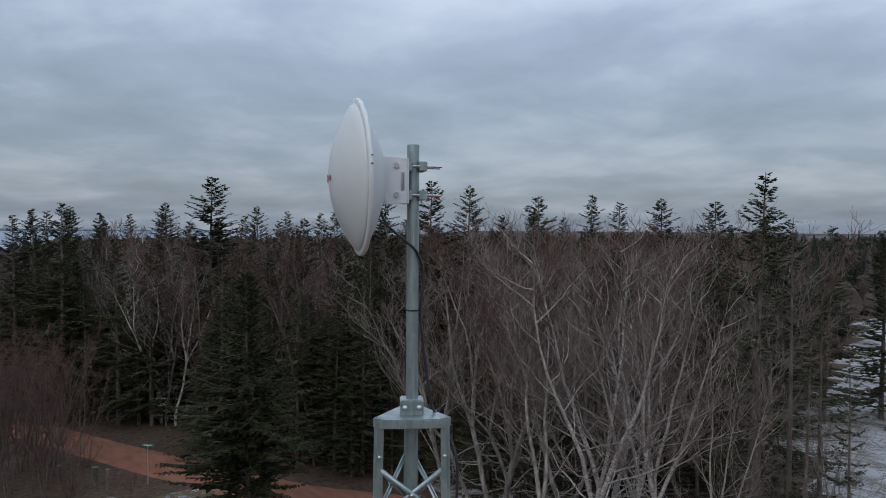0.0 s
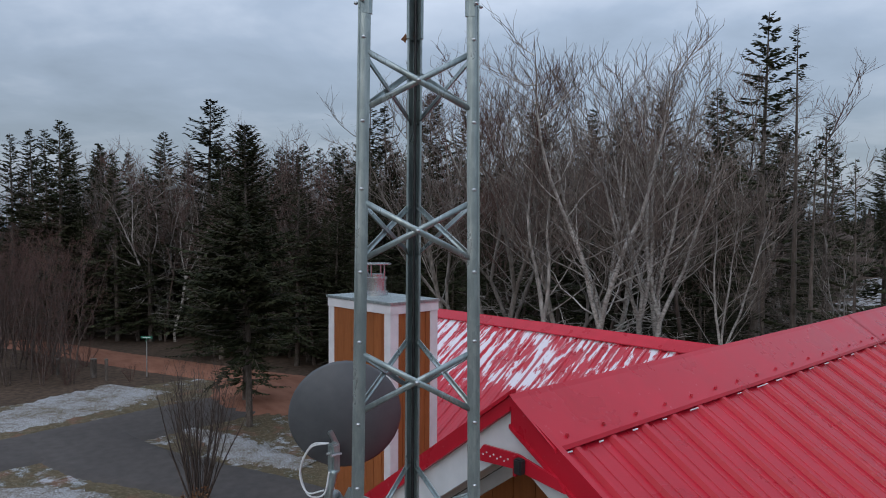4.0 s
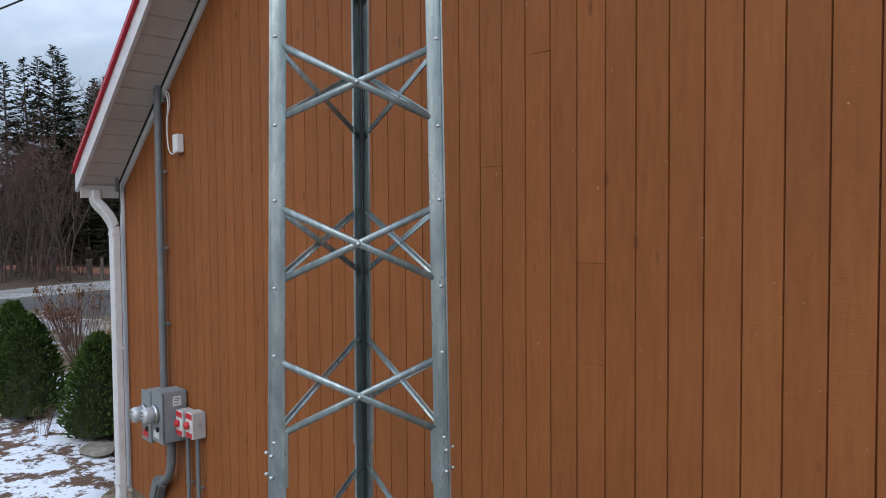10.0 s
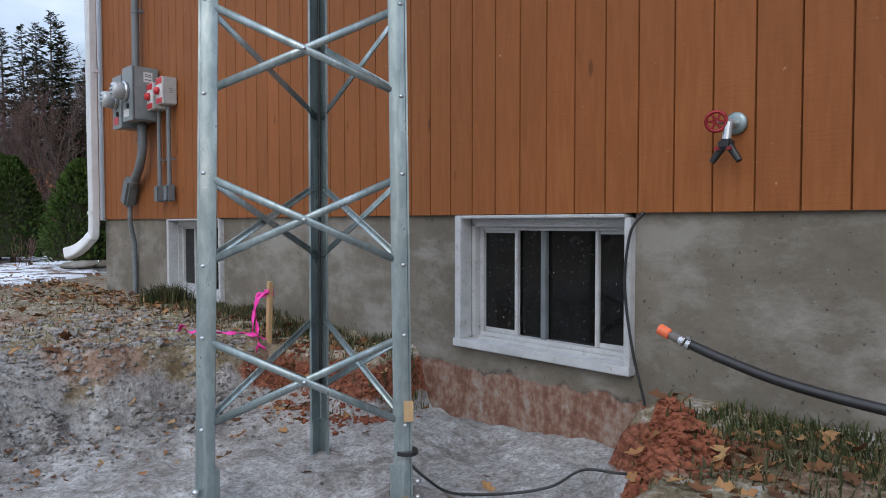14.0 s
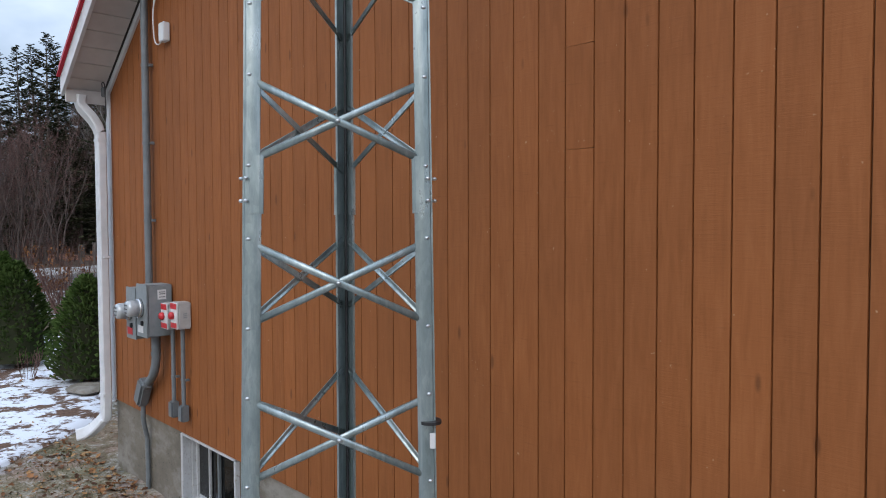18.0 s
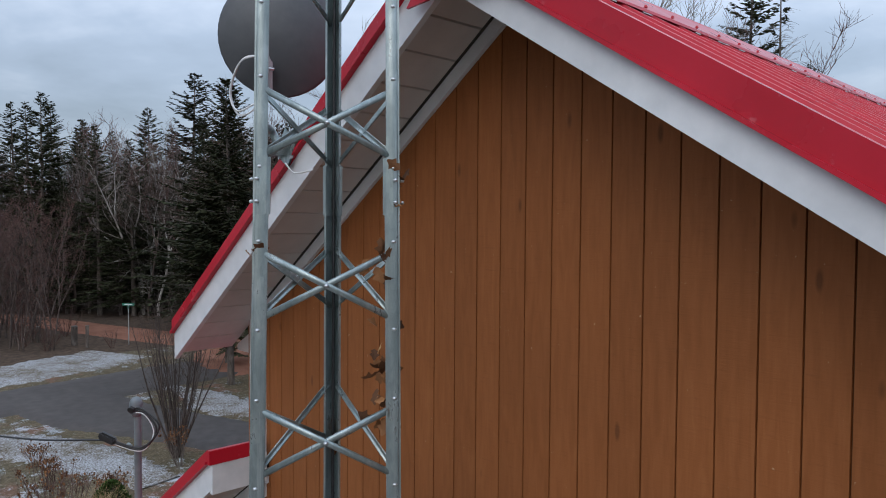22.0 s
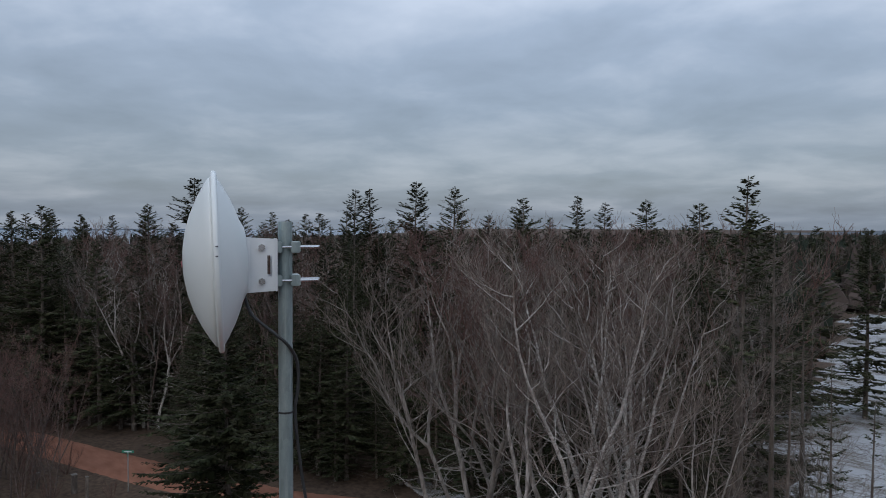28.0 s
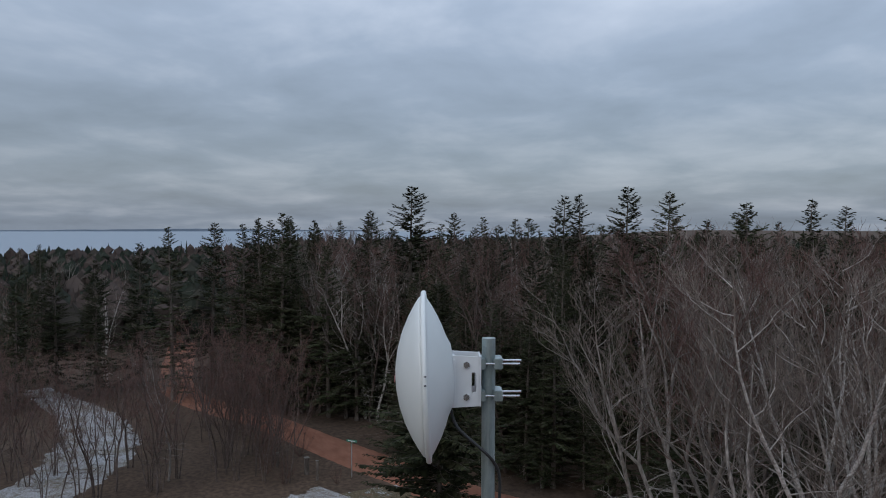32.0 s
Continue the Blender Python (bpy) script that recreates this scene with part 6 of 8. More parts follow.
# spruces that stand out: place, height, kind
for x, y, h, k in ((-13.25, 30.2, 18.4, 3), (-10.0, 25.9, 16.4, 6), (-7.9, 25.8, 11.6, 4), (-8.9, 24.3, 12.2, 6), (-5.6, 25.4, 7.6, 0), (-9.5, 27.6, 13.5, 6), (-7.2, 24.8, 3.4, 5), (-6.4, 24.0, 11.0, 6), (-11.2, 26.4, 12.8, 6), (-30.0, 15.5, 14.0, 7), (-60.1, 27.1, 20.6, 0), (-70.7, 21.7, 17.0, 1), (-72.5, 21.9, 16.3, 1),
                   (-34.5, 17.6, 12.4, 0), (-48, 24, 14.5, 1), (-52, 26, 13.0, 0)):
    plant("spruce", SPRUCE[k], x, y, h / 16, x * 7.3, LB_THIN if 2 < k < 7 else LB_SPRUCE, group="spruces", thin={-60.1: 1.45, -10.0: 0.85, -7.9: 0.85, -13.25: 1.2}.get(x, 1.0))
# the skyline of spruces behind: bearing from the tower, reach, height above the eye line
for az, far, s in ((167.1, 70, 0.0216), (165.6, 66, 0.029), (163.3, 78, 0.0177), (158.4, 74, 0.0313), (151.7, 80, 0.0276), (149.7, 84, 0.0219), (147.0, 76, 0.0207), (143.4, 58, 0.0549), (141.7, 60, 0.0567),
                   (138.7, 56, 0.0666), (135.7, 57, 0.0589), (129.4, 52, 0.044), (125.9, 58, 0.0469), (123.6, 62, 0.0359), (119.9, 52, 0.0393), (116.0, 46, 0.0342), (112.1, 60, 0.0047),
                   (173.7, 72, 0.0085), (170.9, 76, 0.0127), (168.4, 70, 0.013), (166.3, 68, 0.0187), (164.9, 72, 0.0235), (175.8, 80, -0.015), (178.9, 76, -0.035), (181.5, 80, -0.037), (184.0, 74, -0.05), (109.0, 66, 0.004), (105.5, 70, 0.0)):
    a = radians(az)
    x, y = far * math.cos(a), far * math.sin(a)
    h = 16.6 + s * far - 0.5
    plant("spruce", SPRUCE[(0, 1, 5, 2)[int(az * 3) % 4]], x, y, h / 16, az, LB_SPRUCE, group="spruces", thin=1.2)
# broadleaf trees in the clearing's edge, as they stand
for x, y, h, k in ((-11.7, 22.9, 13.4, 4), (-13.1, 21.5, 16.6, 4), (-14.4, 21.2, 16.8, 6), (-14.6, 23.4, 16.6, 4), (-15.3, 18.3, 15.6, 0), (-15.7, 22.6, 17.0, 6), (-18.4, 23.8, 16.4, 0), (-19.8, 23.6, 16.4, 2),
                   (-21.4, 22.9, 17.2, 7), (-21.2, 20.2, 15.6, 0), (-20.0, 21.4, 16.6, 7), (-17.2, 25.5, 16.6, 6), (-23.2, 24.6, 17.2, 2), (-22.0, 27.0, 17.4, 7), (-19.5, 28.5, 16.8, 3), (-16.6, 29.0, 17.0, 4),
                   (-13.9, 26.6, 16.0, 3), (-24.8, 28.4, 17.2, 3), (-26.5, 30.5, 16.6, 5), (-15.0, 32.0, 17.0, 3), (-18.8, 33.0, 17.2, 7), (-22.5, 32.5, 17.2, 3), (-14.0, 35.5, 17.0, 0)):
    plant("broadleaf_tree", BARE[k], x, y, h * 1.04 / 15, x * 3.1 + y, kind_of(k), group="bare trees", thin=0.72 if x > -12 else 1.0)
# dark undergrowth of young spruces behind them
for x, y, h, k in ((-23.5, 30.0, 11.5, 0), (-21.0, 29.8, 10.0, 1), (-18.2, 30.6, 12.0, 0), (-16.0, 30.8, 9.5, 5), (-13.8, 29.0, 6.5, 0), (-12.2, 27.4, 3.8, 1), (-25.5, 26.8, 9.0, 0), (-20.2, 26.2, 6.0, 5),
                   (-22.8, 35.5, 14.0, 0), (-18.0, 35.8, 14.5, 1), (-14.6, 36.0, 14.0, 0), (-11.0, 30.8, 5.5, 0), (-26.8, 33.5, 13.5, 1), (-16.0, 26.8, 4.5, 1), (-12.6, 24.6, 3.6, 0), (-10.2, 22.2, 3.2, 1)):
    plant("spruce", SPRUCE[k], x, y, h / 16, x * 5.1 + y, LB_SPRUCE, group="spruces", thin=1.3)
for x, y, h, k in ((-9.9, 28.2, 11.0, 4), (-56.0, 22.6, 14.4, 4), (-57.4, 22.0, 14.0, 6), (-58.0, 22.4, 15.4, 1), (-60.5, 23.5, 15.0, 4), (-56.4, 22.0, 14.2, 3), (-63, 24, 15.6, 1), (-54, 24.5, 13.5, 5), (-47.5, 1.0, 9.8, 5), (-49.0, 5.2, 9.6, 0), (-50.5, 8.5, 10.0, 3), (-52, 2.0, 9.5, 5), (-47.2, 9.2, 8.6, 5), (-48.6, 11.0, 9.2, 3), (-46.2, 10.8, 7.6, 5), (-50.2, 12.6, 9.4, 5), (-51.8, 10.6, 9.6, 3), (-49.8, 9.0, 8.8, 5)):
    plant("broadleaf_tree", BARE[k], x, y, h / 15, x * 3.1 + y, kind_of(k), group="bare trees")


def fill_woods():
    rng = random.Random(77)
    placed = 0
    while placed < 290:
        az = radians(rng.uniform(98, 187))
        far = rng.uniform(36, 95) if placed < 190 else rng.uniform(60, 160)
        x, y = far * math.cos(az), far * math.sin(az)
        road = np.interp(x, [-140, -100, -75, -60, -50, -43, -36, -31, -25, -18, -8, 10], [18, 12, 9, 14.2, 17.2, 19.5, 22.2, 25.6, 28.5, 31.5, 36, 42])
        if abs(y - road) < 3.6 or (x > -58 and y < road) or (x > -25 and y < road + 3):
            continue
        if math.degrees(az) < 112 and far < 138:
            continue
        if -27 - 0.24 * (y - 72) < x < 40 and 50 < y < 140:
            continue
        if ((x + 62) / 17) ** 2 + ((y + 1) / 10) ** 2 < 1:
            continue
        west = math.degrees(az) > 168
        top = 16.6 + 0.012 * far - (3.2 if west else 0.6)
        if rng.random() < (0.6 if far < 60 else 0.55):
            k = rng.choice((0, 1, 2, 2, 4, 5))
            plant("spruce", SPRUCE[k], x, y, top * rng.uniform(0.62, 0.97) / 16, rng.uniform(0, 6), LB_THIN if k > 2 else LB_SPRUCE, group="spruces", thin=rng.uniform(0.9, 1.25))
        else:
            k = rng.choice((0, 1, 3, 3, 4, 5, 7))
            plant("broadleaf_tree", BARE[k], x, y, top * (rng.uniform(0.88, 1.05) if not west else rng.uniform(0.75, 0.95)) / 15, rng.uniform(0, 6), kind_of(k), group="bare trees")
        placed += 1


fill_woods()


def edge_woods():
    """Dark young spruces behind the road, red-tinged trees by the clearing and the spruces past the field."""
    rng = random.Random(91)
    rx, ry = [-140, -100, -75, -60, -50, -43, -36, -31, -25], [18, 12, 9, 14.2, 17.2, 19.5, 22.2, 25.6, 28.5]
    for i in range(46):
        x = -68 + 40 * (i + rng.random()) / 46
        y = float(np.interp(x, rx, ry)) + rng.uniform(3.2, 8.0) + (5.0 if -58 < x < -50.5 else 0.0)
        plant("spruce", SPRUCE[rng.choice((0, 1, 5))], x, y, rng.uniform(6.0, 12.0) / 16, rng.uniform(0, 6), LB_SPRUCE, group="spruces", thin=rng.uniform(1.1, 1.5))
    n = 0
    while n < 62:
        az, far = radians(rng.uniform(164, 188)), rng.uniform(46, 62)
        x, y = far * math.cos(az), far * math.sin(az)
        if y > float(np.interp(x, rx, ry)) - 2.6 or ((x + 58) / 5) ** 2 + ((y - 1) / 3.5) ** 2 < 1:
            continue
        k = rng.choice((3, 5, 5, 3, 3))
        plant("broadleaf_tree", BARE[k], x, y, rng.uniform(6.5, 11.0) / 15, rng.uniform(0, 6), kind_of(k), group="bare trees")
        n += 1
    for i in range(44):
        az, far = radians(95 + 19 * (i + rng.random()) / 44), rng.uniform(157, 188)
        plant("spruce", SPRUCE[rng.choice((0, 1, 5))], far * math.cos(az), far * math.sin(az), rng.uniform(11, 16.5) / 16, rng.uniform(0, 6), LB_SPRUCE, group="spruces", thin=rng.uniform(1.1, 1.5))


edge_woods()


def skyline():
    """Crowns that just break the horizon behind the clearing."""
    rng = random.Random(17)
    for i in range(84):
        az = 113 + 58 * (i + rng.random()) / 84
        far = rng.uniform(58, 96)
        x, y = far * math.cos(radians(az)), far * math.sin(radians(az))
        if abs(y - float(np.interp(x, [-75, -60, -50, -43, -36], [9, 14.2, 17.2, 19.5, 22.2]))) < 4 and x < -36:
            continue
        h = 16.2 + far * (rng.uniform(-0.012, 0.024) if az > 124 else rng.uniform(-0.012, 0.012))
        if i % 3 == 0:
            plant("spruce", SPRUCE[(0, 1, 5, 2)[i % 4]], x, y, h / 16, az, LB_SPRUCE, group="spruces", thin=rng.uniform(1.0, 1.35))
        else:
            k = (5, 3, 0, 5)[i % 4]
            plant("broadleaf_tree", BARE[k], x, y, h / 15, az, kind_of(k), group="bare trees")


skyline()


def far_woods():
    """The unbroken woods beyond: small pointed and rounded crowns in one mesh."""
    rng = random.Random(21)
    v, f = [], []
    for n in range(4200):
        az = radians(rng.uniform(90, 200))
        far = 105 + 420 * rng.random() ** 1.5
        x, y = far * math.cos(az), far * math.sin(az)
        if -27 - 0.24 * (y - 72) < x < 60 and 45 < y < 150:
            continue
        z0 = float(ground_z(x, y))
        if z0 < -14:
            continue
        west = az > radians(166)
        pointed = rng.random() < (0.12 if west else 0.4)
        h = (rng.uniform(8, 14) if pointed else rng.uniform(7.5, 11.5)) * (0.8 if west else 1.0)
        r = h * (rng.uniform(0.10, 0.18) if pointed else rng.uniform(0.2, 0.34))
        rows = 6
        base = len(v)
        for i in range(rows):
            t = i / (rows - 1)
            rr = r * ((1 - t) ** 0.8 if pointed else math.sqrt(max(0.02, 1 - (2 * t - 0.9) ** 2 * 0.9)) * (1.0 if t < 0.95 else 0.3))
            for k in range(6):
                a = 2 * math.pi * k / 6 + rng.random()
                q = rr * rng.uniform(0.5, 1.3)
                v.append((x + q * math.cos(a), y + q * math.sin(a), z0 + h * (0.08 + 0.92 * t) - rng.uniform(0, 0.10) * h))
        for i in range(rows - 1):
            for k in range(6):
                k2 = (k + 1) % 6
                f.append((base + i * 6 + k, base + i * 6 + k2, base + (i + 1) * 6 + k2, base + (i + 1) * 6 + k))
    me = bpy.data.meshes.new("far_woods")
    me.from_pydata(v, [], f)
    me.materials.append(M_FARWOOD)
    tagged(new("far_woods", me), "unbroken dark mixed woods in the distance", "woods", kind="stuff")


def farwood(nt, b):
    geo = nt.nodes.new("ShaderNodeNewGeometry")
    col = ramp_of(nt, geo.outputs["Random Per Island"], [(0.0, (0.018, 0.024, 0.017)), (0.45, (0.032, 0.036, 0.027)), (0.6, (0.060, 0.046, 0.040)), (1.0, (0.085, 0.066, 0.058))])
    nt.links.new(col, b.inputs["Base Color"])


M_FARWOOD = material("distant_woods", farwood, 0.95, 0, 0.1)
far_woods()

# ---- things on the house ----
# dark satellite dish on the rake
sat = thing("satellite_dish", (-2.953, 1.98, 8.785), "dark grey satellite dish seen from behind on a bent pipe", "antenna")
SA = Vector((-0.80, 0.52, 0.13)).normalized()
lathe("reflector", [(-0.055, 0.02), (-0.05, 0.08), (-0.036, 0.15), (-0.012, 0.22), (0.016, 0.275), (0.022, 0.287), (0.03, 0.283), (0.026, 0.27), (0.0, 0.21), (-0.022, 0.15), (-0.036, 0.08), (-0.04, 0.02)], SA, M_DISHGREY, sat, 40)
fd = Vector((-3.04, 2.085, 8.27)) - Vector((-2.953, 1.98, 8.785))
SB = -SA * 0.075 + Vector((-0.037, -0.047, -0.19))
tube("bent_mast", [fd + Vector((0.0, -0.05, 0.0)), fd + Vector((-0.02, -0.09, 0.08)), SB + Vector((-0.02, -0.02, -0.20)), SB + Vector((0, 0, -0.05))], 0.021, M_GALV, sat, "", 10)
part("back_bracket", bevel_box((0, 0, 0), (0.05, 0.05, 0.15), 0.008), M_GALV, sat).location = SB + SA * 0.02
part("tilt_arm", bevel_box((0, 0, 0), (0.018, 0.03, 0.10), 0.004, Matrix.Rotation(0.5, 4, "X")), M_GALV, sat).location = SB + SA * 0.04 + Vector((0, 0, 0.09))
for k, dx in enumerate((-0.02, 0.02)):
    bm = bmesh.new()
    cyl(bm, (dx, -0.03, 0.03), (dx, 0.03, 0.03), 0.007, 0.007, 8)
    part("bolt", bm, M_BOLT, sat).location = SB
part("foot_plate", bevel_box((0, 0, 0), (0.14, 0.012, 0.16), 0.01, Matrix.Rotation(0.6, 4, "Y")), M_GALV, sat).location = fd + Vector((0, -0.012, 0))
for sg in (-1, 1):
    part("foot_cheek", bevel_box((0, 0, 0), (0.008, 0.07, 0.10), 0.004, Matrix.Rotation(0.6, 4, "Y")), M_GALV, sat).location = fd + Vector((sg * 0.035, -0.05, 0.0))
    bm = bmesh.new()
    cyl(bm, (sg * 0.05, -0.03, -0.05), (sg * 0.05, -0.015, -0.05), 0.008, 0.008, 6)
    part("bolt", bm, M_BOLT, sat).location = fd
tube("coax_loop", [SB + Vector((0.0, -0.03, 0.09)), SB + Vector((-0.08, -0.08, 0.07)), SB + Vector((-0.15, -0.10, -0.06)), SB + Vector((-0.10, -0.09, -0.18)), SB + Vector((0.0, -0.06, -0.16)), SB + Vector((0.01, -0.035, -0.05))], 0.0045, M_WHITE, sat, "white coaxial cable", 6)
tube("coax_loop", [SB + Vector((0.0, -0.03, 0.09)), SB + Vector((-0.075, -0.09, 0.06)), SB + Vector((-0.14, -0.11, -0.07)), SB + Vector((-0.09, -0.10, -0.165)), SB + Vector((0.0, -0.06, -0.14))], 0.0045, M_WHITE, sat, "white coaxial cable", 6)
tube("coax_tail", [fd + Vector((0.03, -0.04, -0.08)), fd + Vector((0.1, -0.03, -0.13)), fd + Vector((0.22, 0.0, -0.12))], 0.004, M_WHITE, sat, "white coaxial cable", 6)

# service mast with weatherhead
mast = thing("service_mast", (-6.04, 2.44, 2.28), "grey conduit mast with a weatherhead rising past the eave", "conduit")
bm = bmesh.new()
cyl(bm, (0, 0, 0), (0, 0, 4.0), 0.030, 0.030, 16)
part("conduit", bm, M_PVC, mast, smooth=False)
for z in (0.55, 1.2, 1.85, 2.45):
    bm = bmesh.new()
    cyl(bm, (0, 0, z), (0, 0, z + 0.025), 0.034, 0.034, 14)
    box(bm, (0.045, 0.03, z + 0.012), (0.03, 0.03, 0.022))
    part("strap", bm, M_PVC, mast)
lathe("weatherhead", [(0, 0.036), (0.03, 0.045), (0.05, 0.045), (0.10, 0.055), (0.14, 0.045), (0.16, 0.02)], (0, 0, 1), M_PVC, mast, 16).location = (0, -0.012, 3.97)
bm = bmesh.new()
cyl(bm, (0, -0.02, 4.05), (0.03, -0.07, 4.03), 0.032, 0.03, 12)
part("wire_throat", bm, M_BLACK, mast)
RV = Vector((0.68, 0.73, 0))
S0 = Vector((0, -0.06, 4.03))
for k, dz in enumerate((0.0, -0.025, -0.05)):
    tube("drip_loop", [S0 + Vector((0, 0, dz * 0.4)), S0 + RV * (0.12 + 0.01 * k) + Vector((0, -0.02, 0.01 + dz)), S0 + RV * (0.275 - 0.025 * k) + Vector((0, -0.03, -0.14 + dz)), S0 + RV * 0.14 + Vector((0, -0.05, -0.31 + dz * 0.6)), S0 - RV * 0.11 + Vector((0, -0.06, -0.245 + dz * 0.5))], 0.009 if k < 2 else 0.005, M_BLACK if k < 2 else M_WHITE, mast, "", 8)
part("splice_cover", bevel_box((0, 0, 0), (0.15, 0.06, 0.065), 0.014, Matrix.Rotation(math.atan2(RV.y, RV.x), 4, "Z") @ Matrix.Rotation(0.45, 4, "Y")), M_BLACK, mast).location = S0 - RV * 0.13 + Vector((0, -0.06, -0.23))
part("wedge_clamp", bevel_box((0, 0, 0), (0.07, 0.03, 0.03), 0.006), M_GALV, mast).location = (-0.03, -0.06, 3.72)
wire = [Vector((-6.24, 2.29, 6.02)), Vector((-8.1, 1.66, 5.80)), Vector((-14, -0.2, 5.45)), Vector((-24, -3.3, 5.6)), Vector((-38, -7.6, 7.2))]
tagged(tube("service_wire", wire, 0.010, M_BLACK, None, "", 6, 10), "twisted black overhead service wire", "wire")

# meters
for mx, mz, mw in ((-5.89, 1.90, 0.21), (-6.125, 1.86, 0.20)):
    meter = thing("electric_meter", (mx, YW - 0.006, mz), "grey meter box with a round glass meter", "meter", "electric meters")
    part("box", bevel_box((mw / 2, -0.105, 0.21), (mw, 0.20, 0.42), 0.008), M_GREYBOX, meter)
    part("lid_edge", bevel_box((mw / 2, -0.21, 0.21), (mw + 0.01, 0.012, 0.43), 0.003), M_GREYBOX, meter)
    lathe("ring", [(0, 0.078), (0.02, 0.08), (0.03, 0.076)], (0, -1, 0), M_CHROME, meter, 24).location = (mw / 2 - 0.02, -0.216, 0.23)
    lathe("glass_cover", [(0, 0.070), (0.06, 0.066), (0.08, 0.058), (0.085, 0.035)], (0, -1, 0), M_METERGLASS, meter, 24).location = (mw / 2 - 0.02, -0.246, 0.23)
    for dz, w in ((0.03, 0.10), (0.0, 0.12), (-0.03, 0.08)):
        part("dial_mark", bevel_box((mw / 2 - 0.02, -0.333, 0.23 + dz), (w * 0.5, 0.002, 0.010), 0.0005, None, 1), M_INK, meter)
    part("seal", bevel_box((mw / 2 + 0.03, -0.225, 0.11), (0.025, 0.02, 0.04), 0.004), M_BLACK, meter)
    part("label", bevel_box((mw / 2 - 0.02, -0.2175, 0.06), (0.11, 0.003, 0.06), 0.0008, None, 1), M_LABEL if mx > -6.0 else M_REDPAINT, meter)
    part("side_label", bevel_box((mw + 0.0015, -0.09, 0.34), (0.003, 0.07, 0.08), 0.0008, None, 1), M_LABEL, meter)
    for dz in (0.36, 0.345, 0.32):
        part("printed_bar", bevel_box((mw + 0.0035, -0.09, dz), (0.001, 0.05, 0.006), 0.0002, None, 1), M_INK, meter)

for k, bx in enumerate((-5.65, -5.46)):
    sw = thing("disconnect_switch", (bx, YW - 0.006, 1.97 + 0.02 * k), "grey switch box with red and white front and red knob", "switch", "disconnect switches")
    part("body", bevel_box((0.065, -0.05, 0.105), (0.13, 0.10, 0.21), 0.008), M_LIGHTBOX, sw)
    part("cover", bevel_box((0.065, -0.107, 0.105), (0.124, 0.014, 0.205), 0.004), M_LABEL, sw)
    part("red_label", bevel_box((0.065, -0.1155, 0.18), (0.11, 0.003, 0.045), 0.0008, None, 1), M_REDPAINT, sw)
    part("red_label", bevel_box((0.065, -0.1155, 0.03), (0.11, 0.003, 0.04), 0.0008, None, 1), M_REDPAINT, sw)
    lathe("knob", [(0, 0.03), (0.02, 0.03), (0.03, 0.022)], (0, -1, 0), M_REDPAINT, sw, 16).location = (0.05, -0.115, 0.105)
    for dz in (0.12, 0.105, 0.09):
        part("embossed_bar", bevel_box((0.131, -0.05, dz), (0.002, 0.03, 0.006), 0.0003, None, 1), M_GREYBOX, sw)
    cd = thing("conduit_drop", (bx + 0.065, YW - 0.05, 1.27), "grey plastic conduit with a junction box at its foot", "conduit", "conduit drops")
    bm = bmesh.new()
    cyl(bm, (0, 0, 0.10), (0, 0, 0.705 + 0.02 * k), 0.017, 0.017, 12)
    part("pipe", bm, M_PVC, cd, smooth=False)
    bm = bmesh.new()
    cyl(bm, (0, 0, 0.30), (0, 0, 0.32), 0.021, 0.021, 12)
    box(bm, (0.025, 0.02, 0.31), (0.02, 0.03, 0.016))
    part("strap", bm, M_PVC, cd)
    part("junction_box", bevel_box((0, 0, 0.045), (0.07, 0.06, 0.13), 0.008), M_PVC, cd)
    part("cover_plate", bevel_box((0, -0.033, 0.045), (0.062, 0.006, 0.12), 0.003), M_PVC, cd)

feed = thing("feed_conduit", (-5.84, YW - 0.09, 0.30), "thick grey conduit bending down from the meter box into the ground", "conduit")
tube("bend", [(0, 0, 1.60), (0.0, 0, 1.40), (-0.06, 0.0, 1.26), (-0.22, 0.02, 1.16), (-0.30, 0.02, 1.10)], 0.036, M_PVC, feed, "", 14)
part("fitting_box", bevel_box((-0.36, 0.02, 1.05), (0.125, 0.10, 0.25), 0.02, Matrix.Rotation(0.5, 4, "Y")), M_PVC, feed)
tube("thin_pipe", [(-0.39, 0.03, 0.95), (-0.39, 0.03, 0.80), (-0.42, 0.06, 0.68), (-0.44, 0.08, 0.55), (-0.44, 0.08, -0.1)], 0.020, M_PVC, feed, "", 12)
for p, q in (((0, 0, 1.42), (0, 0, 1.45)), ((-0.22, 0.02, 1.15), (-0.245, 0.02, 1.14))):
    bm = bmesh.new()
    cyl(bm, p, q, 0.040, 0.040, 14)
    part("strap", bm, M_PVC, feed)

wb = thing("cable_box", (-5.74, YW - 0.005, 4.28), "small white cable box with a looped white cable", "box")
part("box", bevel_box((0.05, -0.03, 0.075), (0.10, 0.055, 0.15), 0.006), M_WHITE, wb)
tube("cable", [(0.0, -0.03, 0.01), (-0.08, -0.03, 0.0), (-0.15, -0.03, 0.06), (-0.17, -0.03, 0.25), (-0.14, -0.03, 0.42), (-0.18, -0.03, 0.52), (-0.22, -0.03, 0.56)], 0.006, M_WHITE, wb, "white cable", 6)
tube("cable", [(-0.17, -0.03, 0.30), (-0.11, -0.03, 0.40), (-0.12, -0.03, 0.50), (-0.2, -0.03, 0.54)], 0.005, M_WHITE, wb, "white cable", 6)

spout = thing("downspout", (-7.05, 2.40, 0.5), "white metal downspout with elbows at top and bottom", "downspout")


